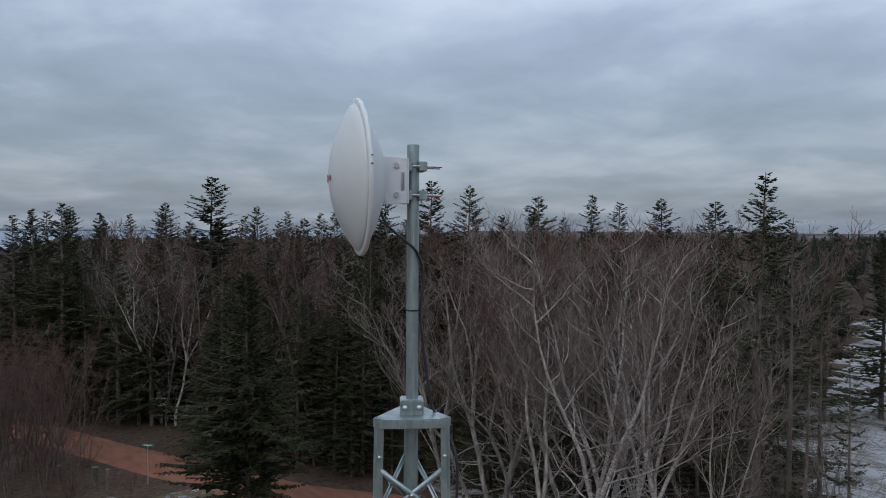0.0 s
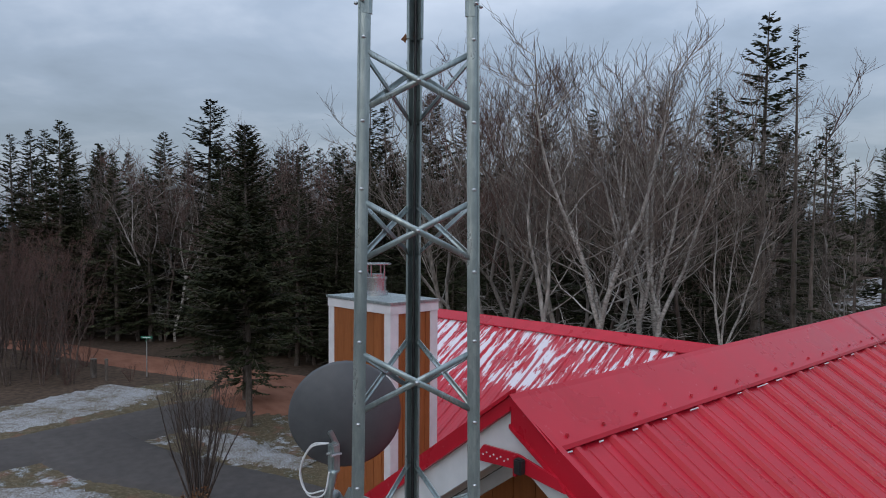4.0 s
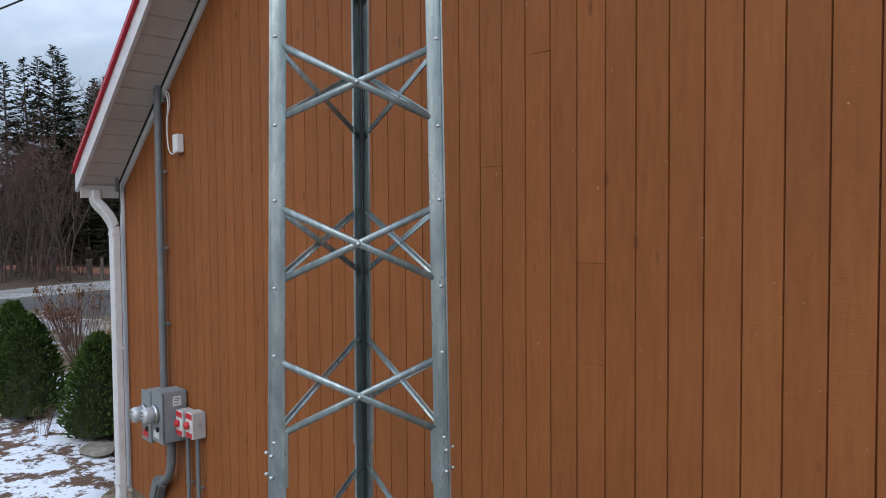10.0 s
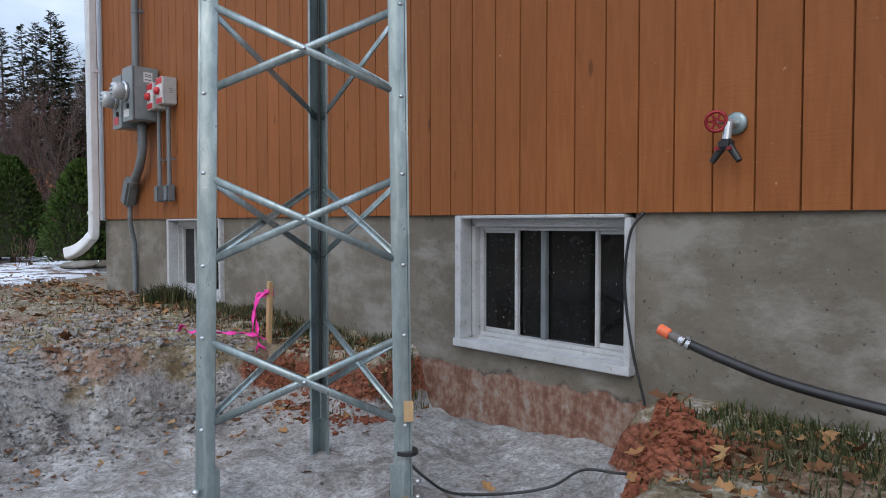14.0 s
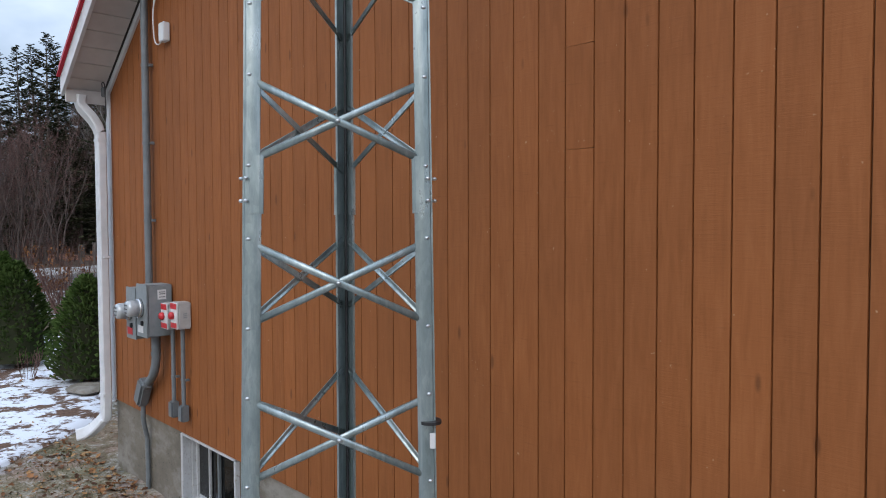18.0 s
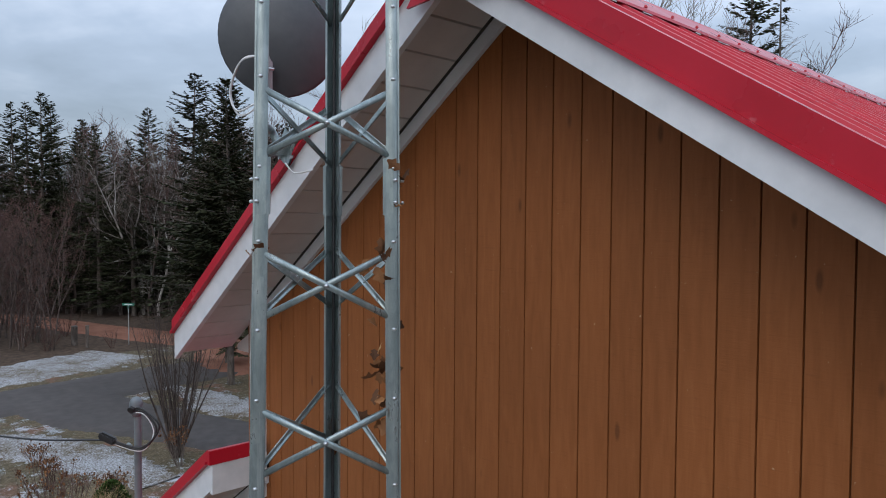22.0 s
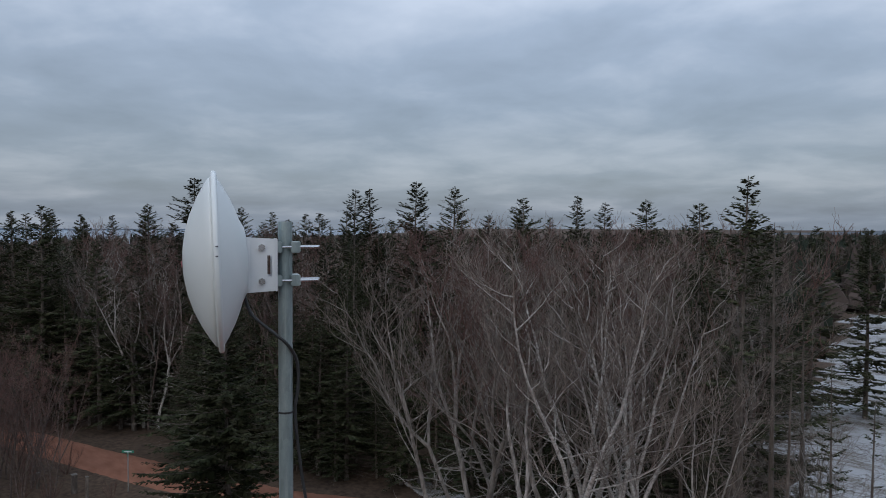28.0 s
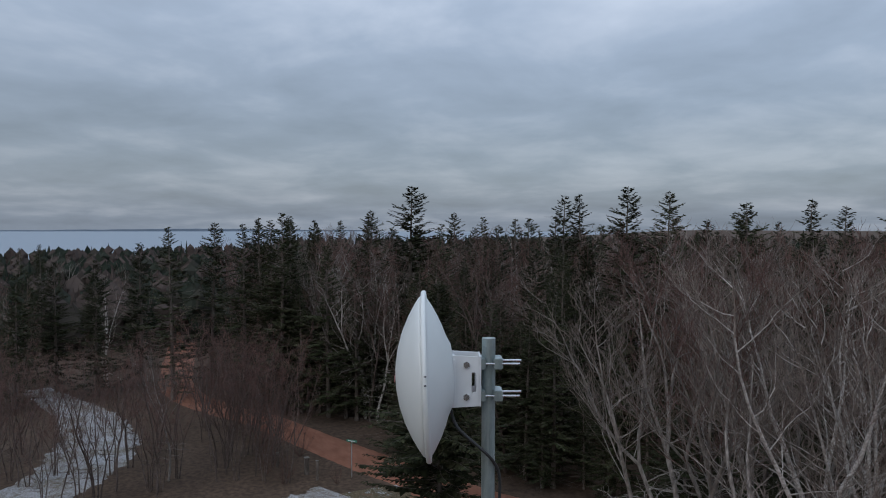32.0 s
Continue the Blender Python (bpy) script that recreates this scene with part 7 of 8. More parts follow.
def rect_tube(name, pts, w, d, mat, parent):
    v, f = [], []
    c = smooth_curve(pts, 6)
    for i, p in enumerate(c):
        t = (c[min(i + 1, len(c) - 1)] - c[max(i - 1, 0)]).normalized()
        x = Vector((0, 1, 0)).cross(t).normalized()
        y = t.cross(x)
        e = 0.012
        for a, b in ((-w + e, -d), (w - e, -d), (w, -d + e), (w, d - e), (w - e, d), (-w + e, d), (-w, d - e), (-w, -d + e)):
            v.append(p + x * a + y * b)
    for i in range(len(c) - 1):
        for k in range(8):
            f.append((i * 8 + k, i * 8 + (k + 1) % 8, i * 8 + 8 + (k + 1) % 8, i * 8 + 8 + k))
    f += [tuple(range(8))[::-1], tuple(len(v) - 8 + k for k in range(8))]
    return data_part(name, v, f, mat, parent)


rect_tube("pipe", [(-0.10, -0.14, 3.52), (-0.10, -0.14, 3.42), (-0.05, -0.06, 3.30), (-0.02, -0.01, 3.18), (-0.02, 0.0, 3.0), (-0.02, 0.0, 1.5), (-0.02, 0.0, 0.58), (-0.04, -0.03, 0.44), (-0.12, -0.12, 0.33), (-0.2, -0.2, 0.29)], 0.055, 0.04, M_TRIM, spout)
for z in (3.1, 0.68):
    part("joint", bevel_box((-0.02, 0, z), (0.118, 0.088, 0.03), 0.004), M_TRIM, spout)
part("strap", bevel_box((-0.02, 0.02, 2.0), (0.13, 0.06, 0.025), 0.003), M_TRIM, spout)

sensor = thing("soffit_sensor", (-7.02, 2.42, 4.05), "small grey sensor box with a black wire under the eave", "sensor")
part("box", bevel_box((0, 0, 0), (0.05, 0.03, 0.09), 0.006), M_PVC, sensor)
tube("wire", [(0.0, -0.01, 0.04), (0.03, -0.02, 0.08), (0.06, -0.01, 0.06), (0.05, 0.0, -0.08), (0.03, 0.01, -0.2), (0.05, 0.0, -0.26)], 0.005, M_BLACK, sensor, "", 6)

# outdoor tap with a two-way splitter
tap = thing("outdoor_tap", (-0.932, YW - 0.004, 1.40), "wall tap with red wheel and black two-way hose splitter", "tap")
lathe("wall_plate", [(0, 0.036), (0.008, 0.036), (0.012, 0.024)], (0, -1, 0), M_GALV, tap, 20)
bm = bmesh.new()
cyl(bm, (0, 0, 0), (0, -0.06, -0.005), 0.014, 0.014, 12)
cyl(bm, (0, -0.055, 0.0), (-0.005, -0.06, -0.055), 0.013, 0.015, 12)
part("spigot", bm, M_BOLT, tap)
wv, wf = tube_path([Vector((0.031 * math.cos(a), 0, 0.031 * math.sin(a))) for a in [k * math.pi / 8 for k in range(17)]], 0.006, 6, False)
wh = data_part("wheel", wv, wf, M_TAPRED, tap, "red hand wheel", True)
wh.location, wh.rotation_euler = (-0.03, -0.08, 0.002), (0.15, 0, 0.5)
for k in range(3):
    bm = bmesh.new()
    a = k * math.pi / 3
    cyl(bm, (-0.03 * math.cos(a), 0, -0.03 * math.sin(a)), (0.03 * math.cos(a), 0, 0.03 * math.sin(a)), 0.004, 0.004, 6)
    ob = part("wheel_spoke", bm, M_TAPRED, tap)
    ob.location, ob.rotation_euler = (-0.03, -0.08, 0.002), (0.15, 0, 0.5)
bm = bmesh.new()
cyl(bm, (-0.03, -0.08, 0.002), (-0.01, -0.05, -0.005), 0.006, 0.006, 8)
part("valve_stem", bm, M_BOLT, tap)
part("splitter_body", bevel_box((-0.005, -0.06, -0.07), (0.045, 0.035, 0.035), 0.008), M_BLACK, tap)
for sg in (-1, 1):
    bm = bmesh.new()
    cyl(bm, (-0.005 + sg * 0.012, -0.06, -0.078), (-0.005 + sg * 0.045, -0.065, -0.125), 0.013, 0.010, 12)
    part("splitter_arm", bm, M_BLACK, tap)
    part("lever", bevel_box((-0.005 + sg * 0.02, -0.083, -0.085), (0.016, 0.008, 0.010), 0.002), M_TAPRED, tap)

# black pipe with fitting
hose = thing("black_pipe", (-0.985, 2.16, 0.757), "stiff black plastic pipe with steel fitting and orange cap", "pipe")
tube("pipe", [(0.07, 0.005, -0.026), (0.18, 0.01, -0.06), (0.34, 0.02, -0.10), (0.55, 0.04, -0.13), (0.9, 0.06, -0.16), (1.5, 0.05, -0.24)], 0.0145, M_BLACK, hose, "", 14)
for nm, a, b, r, mt in (("cap", -0.02, 0.018, 0.0175, M_ORANGE), ("fitting", 0.018, 0.052, 0.0125, M_POST), ("steel_collar", 0.05, 0.066, 0.0155, M_CHROME), ("clamp", 0.074, 0.086, 0.0168, M_CHROME)):
    bm = bmesh.new()
    d = Vector((0.93, 0.03, -0.36))
    cyl(bm, d * a, d * b, r, r * (0.92 if nm == "cap" else 1), 16)
    soften(bm, 0.002, 2)
    part(nm, bm, mt, hose)
part("clamp_screw", bevel_box((0.08, -0.005, -0.008), (0.014, 0.012, 0.010), 0.002), M_CHROME, hose)

tagged(tube("window_cable", [(-1.262, YW - 0.01, 1.12), (-1.305, YW - 0.03, 1.04), (-1.325, YW - 0.03, 0.85), (-1.29, YW - 0.03, 0.62), (-1.235, YW - 0.025, 0.40), (-1.225, YW - 0.02, 0.2)], 0.0055, M_BLACK, None, "", 6), "thin black cable hanging beside the basement window", "cable")
tagged(tube("ground_cable", [corner(1, 0.36) + Vector((-0.03, -0.02, 0)), corner(1, 0.28) + Vector((0.03, 0.04, 0)), (-1.50, 1.78, 0.225), (-1.40, 1.92, 0.215), (-1.30, 2.02, 0.24), (-1.22, 2.08, 0.30), (-1.12, 2.14, 0.30), (-1.04, 2.22, 0.3)], 0.005, M_BLACK, None, "", 6), "thin black cable lying from a tower leg to the wall", "cable")
bm = bmesh.new()
cyl(bm, (0, 0, 0), (0, 0, 0.012), 0.036, 0.036, 14)
tagged(part("leg_tie", bm, M_BLACK), "black cable tie round a tower leg", "cable tie").location = corner(1, 0.36) - (corner(1, 0.36) - Vector((TC.x, TC.y, 0.36))).normalized() * 0.012
bm = bmesh.new()
cyl(bm, (0, 0, 0), (0, 0, 0.01), 0.036, 0.036, 14)
tie2 = tagged(part("leg_tie", bm, M_BLACK), "black cable tie holding a paper tag on a tower leg", "cable tie")
tie2.location = corner(1, 2.17) - (corner(1, 2.17) - Vector((TC.x, TC.y, 2.17))).normalized() * 0.012
flat_on_leg("paper_tag", 1, 2.12, 0.05, 0.018, M_LABEL, "small printed tag tied to a tower leg", shift=0.006)

# survey stake with pink tape
stake = thing("survey_stake", (-3.20, 2.08, 0.40), "wooden survey stake with pink flagging tape", "stake")
part("stake", bevel_box((0, 0, 0.16), (0.032, 0.022, 0.44), 0.003, Matrix.Rotation(0.05, 4, "Y")), M_STAKE, stake)


def strip(name, pts, w, parent, mat, up=(0, 0, 1)):
    c = smooth_curve(pts, 6)
    v, f = [], []
    for i, p in enumerate(c):
        d = (c[min(i + 1, len(c) - 1)] - c[max(i - 1, 0)]).normalized()
        s = d.cross(Vector(up))
        s = (s.normalized() if s.length > 0.1 else Vector((1, 0, 0))) * (w / 2)
        s = Matrix.Rotation(0.5 * math.sin(i * 0.9), 3, d) @ s
        n = d.cross(s).normalized() * 0.0008
        v += [p - s + n, p + s + n, p + s - n, p - s - n]
    for i in range(len(c) - 1):
        for k in range(4):
            f.append((i * 4 + k, i * 4 + (k + 1) % 4, i * 4 + 4 + (k + 1) % 4, i * 4 + 4 + k))
    return data_part(name, v, f, mat, parent, "", True)


strip("tape_wrap", [(0.02 * math.cos(a), 0.018 * math.sin(a), 0.315 + 0.002 * a) for a in [k * 0.7 for k in range(12)]], 0.03, stake, M_PINK, (0.3, 0.1, 0))
strip("tape", [(-0.01, -0.02, 0.32), (-0.05, -0.05, 0.26), (-0.035, -0.05, 0.14), (-0.01, -0.06, 0.06), (0.03, -0.09, 0.03)], 0.028, stake, M_PINK, (0.2, 0.9, 0))
strip("tape", [(0.0, -0.02, 0.31), (-0.07, -0.03, 0.30), (-0.075, -0.05, 0.2), (-0.03, -0.07, 0.08), (0.05, -0.05, 0.04)], 0.025, stake, M_PINK, (0.2, 0.9, 0))
strip("tape", [(0.05, -0.05, 0.09), (-0.02, -0.10, 0.115), (-0.08, -0.17, 0.12), (-0.14, -0.25, 0.125), (-0.19, -0.30, 0.13), (-0.235, -0.33, 0.125), (-0.24, -0.35, 0.16), (-0.29, -0.36, 0.125)], 0.034, stake, M_PINK)

# ---- small plants and litter ----


def leaf_mesh(rng, L):
    """A curled dry leaf with lobes, two rows of faces."""
    pts = [(0, 0), (0.25, 0.28), (0.45, 0.2), (0.6, 0.42), (0.75, 0.2), (1.0, 0.05)]
    c1, c2 = rng.uniform(-0.5, 0.7), rng.uniform(0.2, 0.9)
    v = []
    for x, w in pts:
        z = c1 * (x - 0.5) ** 2
        v += [(L * x, L * w, L * (z + c2 * w * w)), (L * x, 0, L * z), (L * x, -L * w, L * (z + c2 * w * w * 1.3))]
    f = []
    for i in range(len(pts) - 1):
        a = i * 3
        f += [(a, a + 1, a + 4, a + 3), (a + 1, a + 2, a + 5, a + 4)]
    return v, f


def scatter_leaves(name, n, seed, spot, label, size=(0.035, 0.07)):
    rng = random.Random(seed)
    V, F = [], []
    for _ in range(n):
        x, y = spot(rng)
        z = float(ground_z(x, y)) + 0.008
        v, f = leaf_mesh(rng, rng.uniform(*size))
        m = Matrix.Translation((x, y, z)) @ Euler((rng.gauss(0, 0.35), rng.gauss(0, 0.35), rng.uniform(0, 6.28))).to_matrix().to_4x4()
        b = len(V)
        V += [m @ Vector(p) for p in v]
        F += [tuple(b + i for i in q) for q in f]
    ob = data_part(name, V, F, M_LEAFSTUFF, None, "")
    return tagged(ob, label, "leaves", kind="stuff")


def leafstuff(nt, b):
    geo = nt.nodes.new("ShaderNodeNewGeometry")
    col = ramp_of(nt, geo.outputs["Random Per Island"], [(0.0, (0.06, 0.028, 0.015)), (0.35, (0.15, 0.068, 0.032)), (0.7, (0.28, 0.13, 0.055)), (1.0, (0.38, 0.24, 0.11))])
    nt.links.new(col, b.inputs["Base Color"])


M_LEAFSTUFF = material("mixed_dry_leaves", leafstuff, 0.85, 0, 0.2)
scatter_leaves("fallen_leaves", 900, 3, lambda r: (r.uniform(-9.5, -2.4), 2.45 - abs(r.gauss(0, 0.36))), "scattered brown fallen leaves along the wall")
scatter_leaves("fallen_leaves_pad", 60, 4, lambda r: (r.uniform(-3.2, -1.1), r.uniform(0.4, 2.1)), "a few brown leaves on the frosted mud", (0.035, 0.06))
scatter_leaves("fallen_leaves_grass", 230, 5, lambda r: (r.uniform(-1.1, 0.2), r.uniform(1.7, 2.45)), "brown leaves in the grass by the wall")
scatter_leaves("fallen_leaves_lawn", 700, 6, lambda r: (r.uniform(-14, -3.4), r.uniform(-1.5, 3.4)), "brown leaves over the frosty lawn", (0.05, 0.1))


def grass(name, n, seed, spot, label, hgt=(0.04, 0.11), mat=None):
    rng = random.Random(seed)
    V, F = [], []
    for _ in range(n):
        x, y = spot(rng)
        z = float(ground_z(x, y)) - 0.005
        a, h, w = rng.uniform(0, 6.28), rng.uniform(*hgt), rng.uniform(0.0018, 0.004)
        lean = rng.uniform(0.1, 0.9) * h
        s = Vector((-math.sin(a), math.cos(a), 0)) * w
        p = Vector((x, y, z))
        q = p + Vector((math.cos(a) * lean * 0.35, math.sin(a) * lean * 0.35, h * 0.6))
        t = p + Vector((math.cos(a) * lean, math.sin(a) * lean, h * rng.uniform(0.75, 1.0)))
        b = len(V)
        V += [p - s, p + s, q + s * 0.8, q - s * 0.8, t]
        F += [(b, b + 1, b + 2, b + 3), (b + 3, b + 2, b + 4)]
    return tagged(data_part(name, V, F, mat or M_GRASSBLADE, None, ""), label, "grass", kind="stuff")


grass("grass_by_wall", 4200, 8, lambda r: (r.uniform(-0.95, 0.35), 2.5 - abs(r.gauss(0, 0.34))), "green and straw grass by the foundation", (0.012, 0.06))
grass("grass_tuft", 900, 9, lambda r: (r.gauss(-5.25, 0.14), 2.44 - abs(r.gauss(0, 0.10))), "green grass tuft under the window", (0.08, 0.2))
grass("grass_row", 2600, 10, lambda r: (r.uniform(-4.9, -2.4), 2.48 - abs(r.gauss(0, 0.16))), "straggly grass along the foundation", (0.03, 0.085))
grass("lawn_grass", 9000, 11, lambda r: (r.uniform(-11, -3.2), 2.3 - 3.2 * r.random() ** 1.3), "short withered lawn grass", (0.01, 0.035))
scatter_leaves("leaf_litter", 2000, 31, lambda r: (r.uniform(-7.2, -2.6), 2.45 - 1.9 * r.random() ** 1.4), "small brown leaf litter on the frosty lawn", (0.012, 0.034))


def clods(name, n, seed, spot, mat, label, size):
    """Lumps of soil, each a small knocked-about solid."""
    rng = random.Random(seed)
    bm = bmesh.new()
    bmesh.ops.create_icosphere(bm, subdivisions=1, radius=1.0)
    base = [v.co.copy() for v in bm.verts]
    fc = [tuple(v.index for v in f.verts) for f in bm.faces]
    bm.free()
    V, F = [], []
    for _ in range(n):
        x, y = spot(rng)
        r = rng.uniform(*size) * rng.uniform(0.5, 1.0)
        z = float(ground_z(x, y)) + r * 0.2
        sq = Vector((rng.uniform(0.7, 1.3), rng.uniform(0.7, 1.3), rng.uniform(0.5, 0.9)))
        b = len(V)
        for p in base:
            k = r * rng.uniform(0.72, 1.25)
            V.append((x + p.x * sq.x * k, y + p.y * sq.y * k, z + p.z * sq.z * k))
        F += [tuple(b + i for i in q) for q in fc]
    return tagged(data_part(name, V, F, mat, None, ""), label, "soil", kind="stuff")


clods("clay_clods", 1500, 14, lambda r: (r.gauss(-0.87, 0.065), r.gauss(1.97, 0.09)), M_CLAY, "crumbly red clay clods by the trench", (0.004, 0.019))
clods("clay_clods_front", 260, 15, lambda r: (r.gauss(-0.85, 0.16), r.gauss(1.95, 0.16)), M_CLAY, "crumbs of red clay in the grass", (0.003, 0.010))
clods("trench_clods", 900, 16, lambda r: (r.uniform(-3.15, -2.3), r.gauss(2.10, 0.10)), M_CLAY, "red clay lumps at the trench edge", (0.004, 0.016))
clods("mud_clods", 1800, 17, lambda r: (r.uniform(-4.6, -0.9), r.uniform(-0.2, 2.1)), M_MUD, "frosted grey mud lumps", (0.002, 0.009))
clods("mud_lumps", 1100, 19, lambda r: (r.uniform(-4.9, -2.95), 0.55 + 1.45 * r.random()), M_MUD, "larger frozen mud lumps beside the slab", (0.008, 0.030))
clods("mud_crumbs", 3200, 18, lambda r: (-3.0 + r.gauss(-0.15, 0.22), r.uniform(0.0, 1.95)), M_MUD, "crumbly frosted mud along the slab's edge", (0.003, 0.013))


# dead leaves and vine caught in the tower
def leaf_cluster(place, n, spread, seed):
    rng = random.Random(seed)
    V, F = [], []
    for _ in range(n):
        v, f = leaf_mesh(rng, rng.uniform(0.028, 0.062))
        m = Matrix.Translation((rng.gauss(0, spread[0]), rng.gauss(0, spread[0]), rng.gauss(0, spread[1]))) @ Euler((rng.uniform(0, 6), rng.uniform(0, 6), rng.uniform(0, 6))).to_matrix().to_4x4()
        b = len(V)
        V += [m @ Vector(p) for p in v]
        F += [tuple(b + i for i in q) for q in f]
    ob = data_part("dead_leaves", V, F, M_LEAFSTUFF, None, "")
    ob.location = place
    return tagged(ob, "withered brown leaves caught on the tower", "leaves", "dead leaf clusters")


for k, (leg, z, n, sx, sz) in enumerate(((1, 14.75, 3, 0.006, 0.05), (1, 14.5, 5, 0.012, 0.10), (1, 13.95, 5, 0.012, 0.12), (2, 13.45, 9, 0.018, 0.11), (1, 13.42, 6, 0.014, 0.06), (1, 13.18, 4, 0.014, 0.05), (2, 12.9, 4, 0.012, 0.08),
                                         (2, 11.95, 6, 0.012, 0.08), (2, 11.75, 5, 0.02, 0.03), (2, 11.0, 3, 0.012, 0.05), (2, 10.5, 3, 0.01, 0.03), (1, 8.0, 4, 0.015, 0.05), (1, 7.75, 5, 0.02, 0.05), (1, 7.45, 9, 0.022, 0.05), (1, 7.3, 7, 0.02, 0.05), (2, 7.15, 4, 0.015, 0.05), (0, 7.78, 3, 0.012, 0.02), (1, 5.12, 9, 0.022, 0.035))):
    c = corner(leg, z)
    inn = (Vector((TC.x, TC.y, z)) - c).normalized()
    leaf_cluster(c + inn * (0.05 if n > 4 else 0.0), int(n * 1.8), (sx * 1.2, sz), 50 + k)
leaf_cluster(Vector((-1.74, 1.56, 4.69)), 9, (0.035, 0.015), 90)


def cedar(x, y, h, r, seed, label):
    rng = random.Random(seed)
    V, F = [], []
    for _ in range(int(1500 * h)):
        t = rng.random() ** 0.8
        rr = r * (1 - t ** 1.7) ** 0.75 * (0.75 + 0.25 * min(1, t / 0.15)) * rng.uniform(0.78, 1.08)
        a = rng.uniform(0, 6.28)
        p = Vector((rr * math.cos(a), rr * math.sin(a), 0.08 + h * t))
        d = Vector((math.cos(a) * 0.7, math.sin(a) * 0.7, rng.uniform(0.2, 1.0))).normalized()
        s = Vector((-math.sin(a), math.cos(a), rng.uniform(-0.4, 0.4)))
        L, w = rng.uniform(0.06, 0.13), rng.uniform(0.018, 0.04)
        n = d.cross(s).normalized() * 0.012
        b = len(V)
        V += [p, p + d * L * 0.5 + s * w + n, p + d * L, p + d * L * 0.5 - s * w + n, p + d * L * 0.5 - n]
        F += [(b, b + 1, b + 4), (b + 1, b + 2, b + 4), (b + 2, b + 3, b + 4), (b + 3, b, b + 4)]
    root = thing("cedar_shrub", (x, y, float(ground_z(x, y))), label, "shrub", "cedar shrubs")
    bm = bmesh.new()
    cyl(bm, (0, 0, 0), (0, 0, h * 0.7), 0.05, 0.015, 8)
    part("stem", bm, M_BARK_DARK, root)
    core = bmesh.new()
    bmesh.ops.create_uvsphere(core, u_segments=14, v_segments=12, radius=1.0)
    for v in core.verts:
        t = (v.co.z + 1) / 2
        q = r * 0.74 * (1 - t ** 1.7) ** 0.75
        l = math.hypot(v.co.x, v.co.y) or 1
        v.co = Vector((v.co.x / l * q, v.co.y / l * q, 0.1 + t * h * 0.93))
    part("inner_foliage", core, M_NEEDLE, root)
    data_part("foliage", V, F, M_CEDAR, root)


cedar(-13.5, 3.05, 1.65, 0.58, 1, "dense cone-shaped green cedar shrub in snow")
cedar(-14.6, 3.05, 1.8, 0.58, 2, "dense cone-shaped green cedar shrub in snow")
cedar(-11.45, 3.55, 1.5, 0.55, 3, "dense cone-shaped green cedar shrub by the house corner")
cedar(-10.6, 4.35, 1.45, 0.5, 4, "dense cone-shaped green cedar shrub by the house corner")
cedar(-18.3, 6.3, 0.9, 0.5, 5, "low round dwarf conifer")


def bush(x, y, h, stems, seed, mat, label, heads=False, wide=0.55):
    rng = random.Random(seed)
    tw = Twigs()
    blooms = []
    for s in range(stems):
        a = rng.uniform(0, 6.28)
        lean = rng.uniform(0.03, wide)
        st = grow(rng, (0.08 * math.cos(a), 0.08 * math.sin(a), 0), (math.cos(a) * lean, math.sin(a) * lean, 1), h * rng.uniform(0.7, 1.0), 6, 0.05, 0.05)
        tw.limb(st, 0.009 * h * rng.uniform(0.5, 1), 0.005, 4)
        for b in range(int(3.2 * h) + 3):
            u = rng.uniform(0.3, 1)
            j = min(int(u * 6), 5)
            q = st[j].lerp(st[j + 1], u * 6 - j)
            a2 = rng.uniform(0, 6.28)
            t2 = grow(rng, q, (math.cos(a2) * 0.6, math.sin(a2) * 0.6, 1), h * rng.uniform(0.1, 0.28), 3, 0.1, 0.1)
            tw.limb(t2, 0.005, 0.0025, 3)
        if heads:
            V, F = [], []
            for k in range(14):
                lv, lf = leaf_mesh(rng, rng.uniform(0.04, 0.08))
                m = Matrix.Translation(st[-1] + Vector((rng.gauss(0, 0.05), rng.gauss(0, 0.05), rng.gauss(0, 0.05)))) @ Euler((rng.uniform(0, 6), rng.uniform(0, 6), 0)).to_matrix().to_4x4()
                b = len(V)
                V += [m @ Vector(p) for p in lv]
                F += [tuple(b + i for i in q) for q in lf]
            blooms.append((V, F))
    root = thing("bare_shrub", (x, y, float(ground_z(x, y))), label, "shrub", "bare shrubs")
    ob = new("crown", tw.mesh("crown", mat))
    ob.parent = root
    for V, F in blooms:
        data_part("dried_flower", V, F, M_LEAFSTUFF, root)


bush(-21.9, 9.5, 5.0, 30, 1, M_BARK_RED, "upright leafless shrub beside the driveway", False, 0.42)
bush(-21.0, 9.2, 1.2, 16, 5, M_TWIG, "low shrub with dried flower heads", True)
bush(-17.4, 4.9, 2.0, 28, 2, M_TWIG_RED, "leafless hydrangea with brown dried heads", True, 0.8)
bush(-13.0, 4.2, 0.8, 14, 3, M_TWIG_RED, "low leafless reddish shrub in the snow")
bush(-12.2, 2.9, 0.5, 12, 4, M_TWIG_RED, "low leafless reddish shrub in the snow")
bush(-21.6, 5.8, 0.9, 20, 7, M_TWIG_RED, "low brown shrub with withered leaves", True)
bush(-19.4, 6.7, 0.8, 18, 8, M_TWIG_RED, "low brown shrub with withered leaves", True)
bush(-24.0, 6.0, 0.7, 16, 9, M_TWIG_RED, "low brown shrub with withered leaves", True)
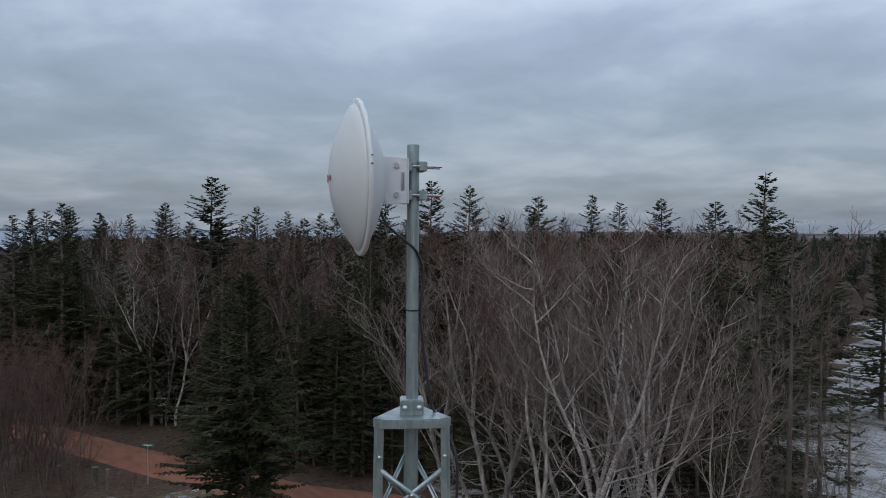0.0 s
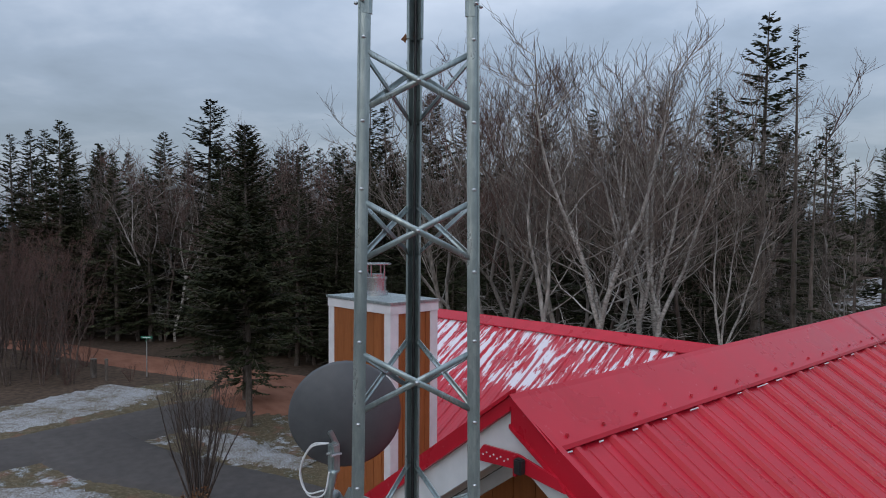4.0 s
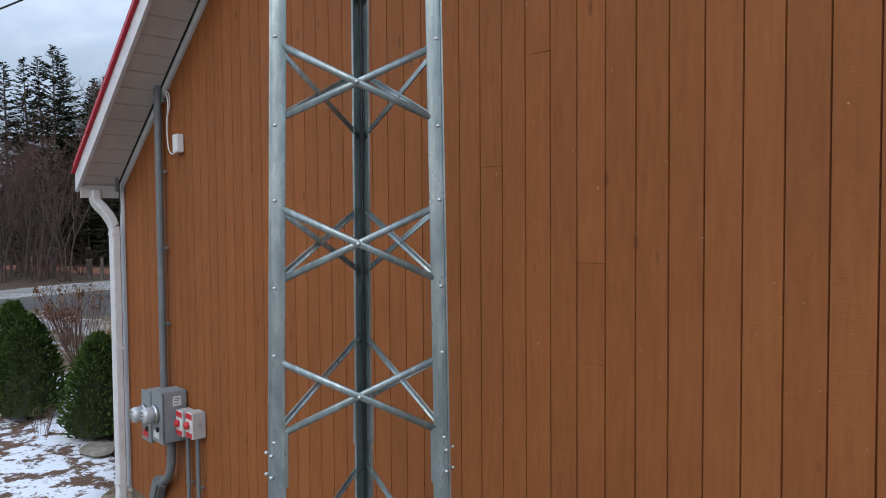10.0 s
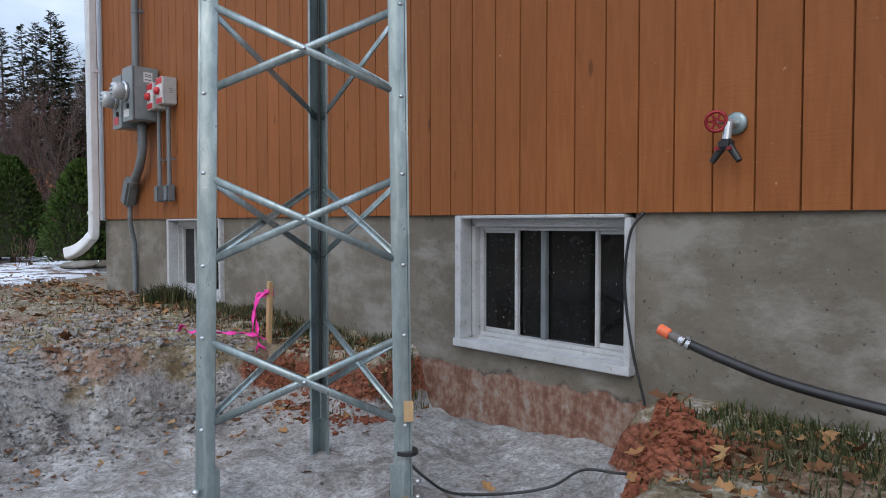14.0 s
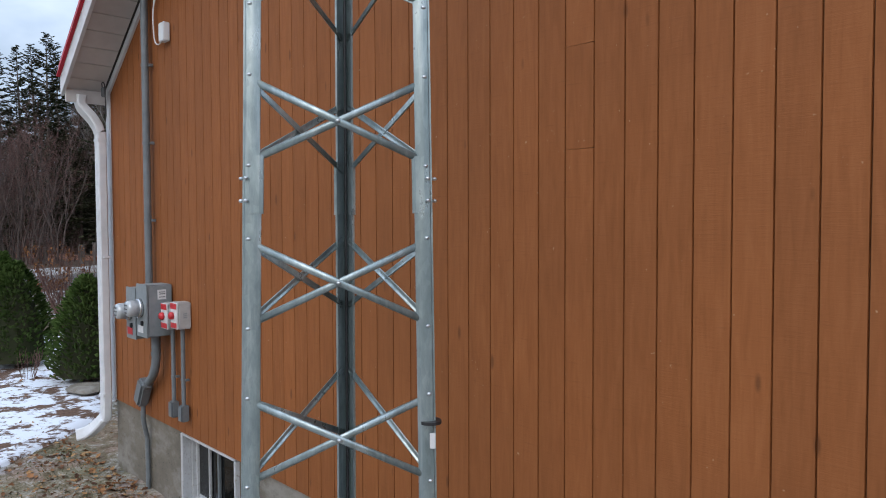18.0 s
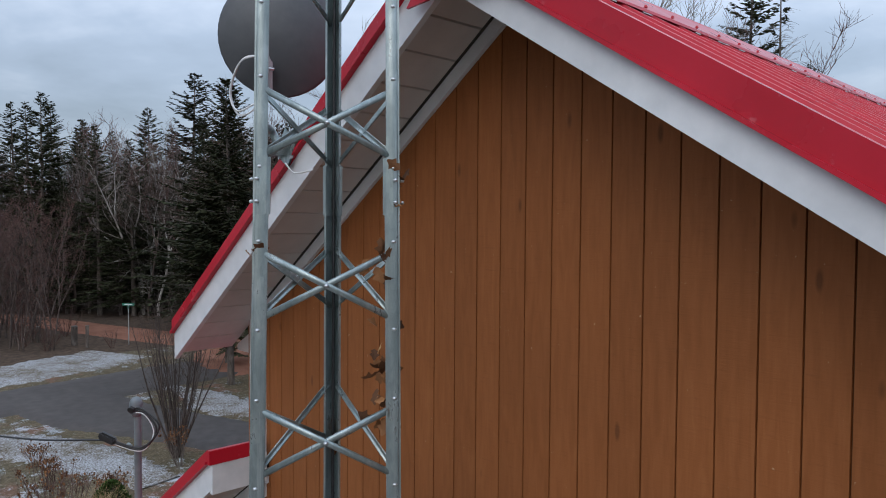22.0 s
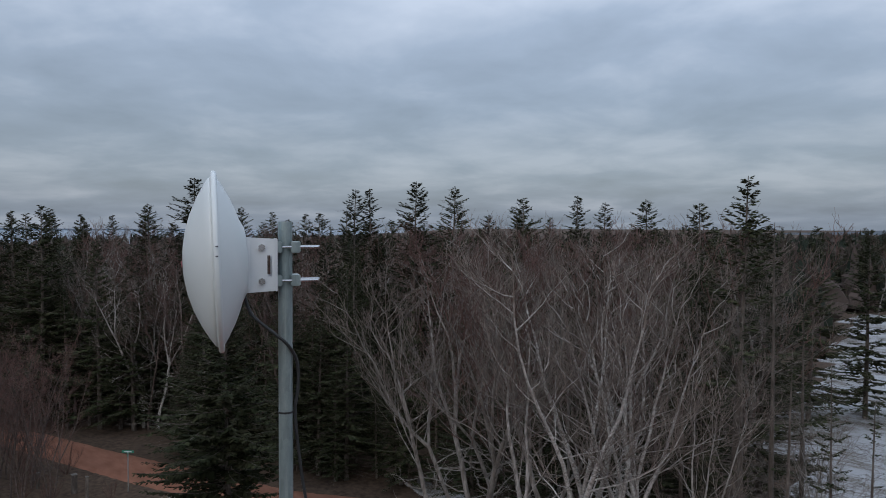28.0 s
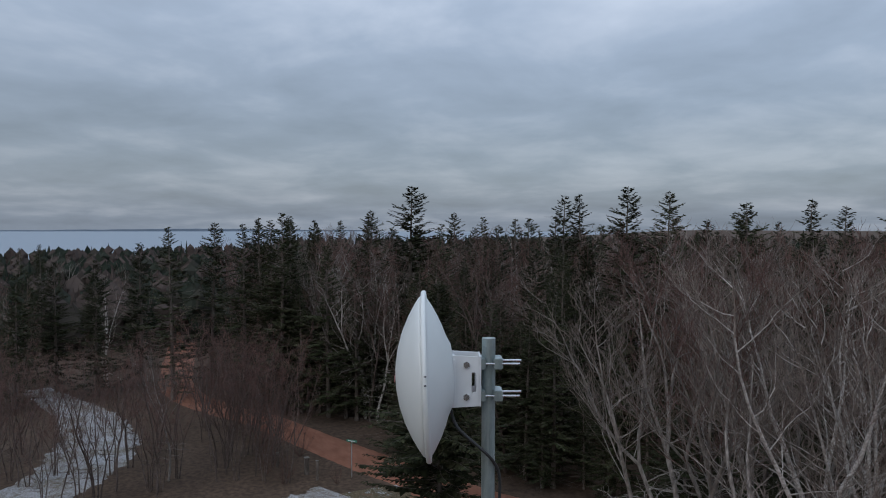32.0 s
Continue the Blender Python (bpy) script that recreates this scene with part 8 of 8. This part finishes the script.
for k, (bx, by, bh) in enumerate(((-49.5, 11.6, 2.6), (-51.5, 12.6, 3.4), (-47.5, 11.2, 1.8), (-53.5, 12.2, 3.8), (-55.0, 13.4, 3.0), (-46.3, 12.4, 1.6), (-50.0, 14.2, 2.4), (-57.5, 12.6, 4.0), (-45.2, 11.8, 1.4), (-43.6, 14.9, 1.2))):
    bush(bx, by, bh, 14, 60 + k, M_TWIG_RED, "tangled reddish roadside shrub", False, 1.1)
bush(-9.2, 5.2, 1.1, 16, 6, M_TWIG_RED, "low leafless reddish shrub by the house")
grass("ornamental_grass", 700, 21, lambda r: (r.gauss(-17.7, 0.16), r.gauss(5.75, 0.16)), "clump of straw-coloured ornamental grass", (0.7, 1.35), M_DRYGRASS)

# flat stepping stone in the snow
bm = bmesh.new()
bmesh.ops.create_icosphere(bm, subdivisions=2, radius=0.3)
bmesh.ops.scale(bm, vec=(1.1, 0.8, 0.2), verts=bm.verts[:])
for v in bm.verts:
    v.co += Vector(noise.noise_vector(v.co * 4)) * 0.04
st = tagged(part("flat_stone", bm, M_CONCRETE, None, ""), "flat grey stone lying in the snow", "stone")
st.location = (-10.6, 3.25, 0.5)

# garden ornament: metal flowers on stems
for k, (dx, dy, h, mt) in enumerate(((0, 0, 0.72, M_YELLOW), (0.35, -0.25, 0.62, M_YELLOW), (0.15, -0.1, 0.9, M_REDPAINT), (-0.7, 0.1, 0.6, M_LEAFSTUFF))):
    fx, fy = -28.5 + dx, 17.8 + dy
    fl = thing("garden_flower", (fx, fy, float(ground_z(fx, fy))), "painted metal garden flower on a stem", "ornament", "garden flowers")
    bm = bmesh.new()
    cyl(bm, (0, 0, 0), (0, 0, h), 0.012, 0.012, 6)
    part("stem", bm, M_BLACK, fl)
    for p in range(6):
        a = p * math.pi / 3
        bm = bevel_box((0, 0, 0), (0.14, 0.10, 0.02), 0.008)
        ob = part("petal", bm, mt, fl)
        ob.location, ob.rotation_euler = (0.11 * math.cos(a), 0.11 * math.sin(a), h + 0.02), (0.25 * math.sin(a), -0.25 * math.cos(a), a)
    bm = bmesh.new()
    bmesh.ops.create_uvsphere(bm, u_segments=8, v_segments=6, radius=0.05)
    part("heart", bm, M_BLACK, fl).location = (0, 0, h + 0.03)

# street sign
gz = float(ground_z(-44.3, 16.1))
sg_ = thing("street_sign", (-44.3, 16.1, gz), "green street name sign on a thin grey post", "sign")
bm = bmesh.new()
cyl(bm, (0, 0, 0), (0, 0, 2.4), 0.035, 0.035, 8)
part("post", bm, M_BOLT, sg_)
for a, z in ((0.75, 2.42), (-0.5, 2.27)):
    ob = part("sign_blade", bevel_box((0, 0, 0), (0.75, 0.02, 0.15), 0.004), M_SIGNGREEN, sg_)
    ob.location, ob.rotation_euler = (0, 0, z), (0, 0, a)
    part("lettering_bar", bevel_box((0, -0.012, 0), (0.5, 0.004, 0.05), 0.001), M_LABEL, ob)
# dark posts by the road
for px, py, h, w in ((-46.2, 13.6, 1.15, 0.30), (-44.8, 13.9, 1.3, 0.16), (-48.5, 12.2, 1.0, 0.16)):
    ob = thing("wooden_post", (px, py, float(ground_z(px, py))), "dark weathered wooden post by the road", "post", "posts")
    part("post", bevel_box((0, 0, h / 2 - 0.1), (w, w, h + 0.2), 0.02), M_BARK_DARK, ob)
    part("post_top", bevel_box((0, 0, h), (w + 0.03, w + 0.03, 0.04), 0.01), M_POST, ob)

# small pieces that belong to a part of their thing
BELONGS = {"wheel_spoke": "wheel", "worn_mark": "radome", "rim_clip": "rim", "dial_mark": "glass_cover", "printed_bar": "side_label", "red_label": "cover", "knob": "cover",
           "clamp_screw": "clamp", "cover_plate": "junction_box", "foot_cheek": "foot_plate", "tilt_arm": "back_bracket", "wire_throat": "weatherhead", "embossed_bar": "body"}
for ob in list(bpy.data.objects):
    kind = ob.name.split(".")[0]
    if kind in BELONGS and ob.parent is not None:
        for sib in ob.parent.children:
            if sib.name.split(".")[0] == BELONGS[kind]:
                ob.matrix_basis = sib.matrix_basis.inverted() @ ob.matrix_basis
                ob.parent = sib
                break
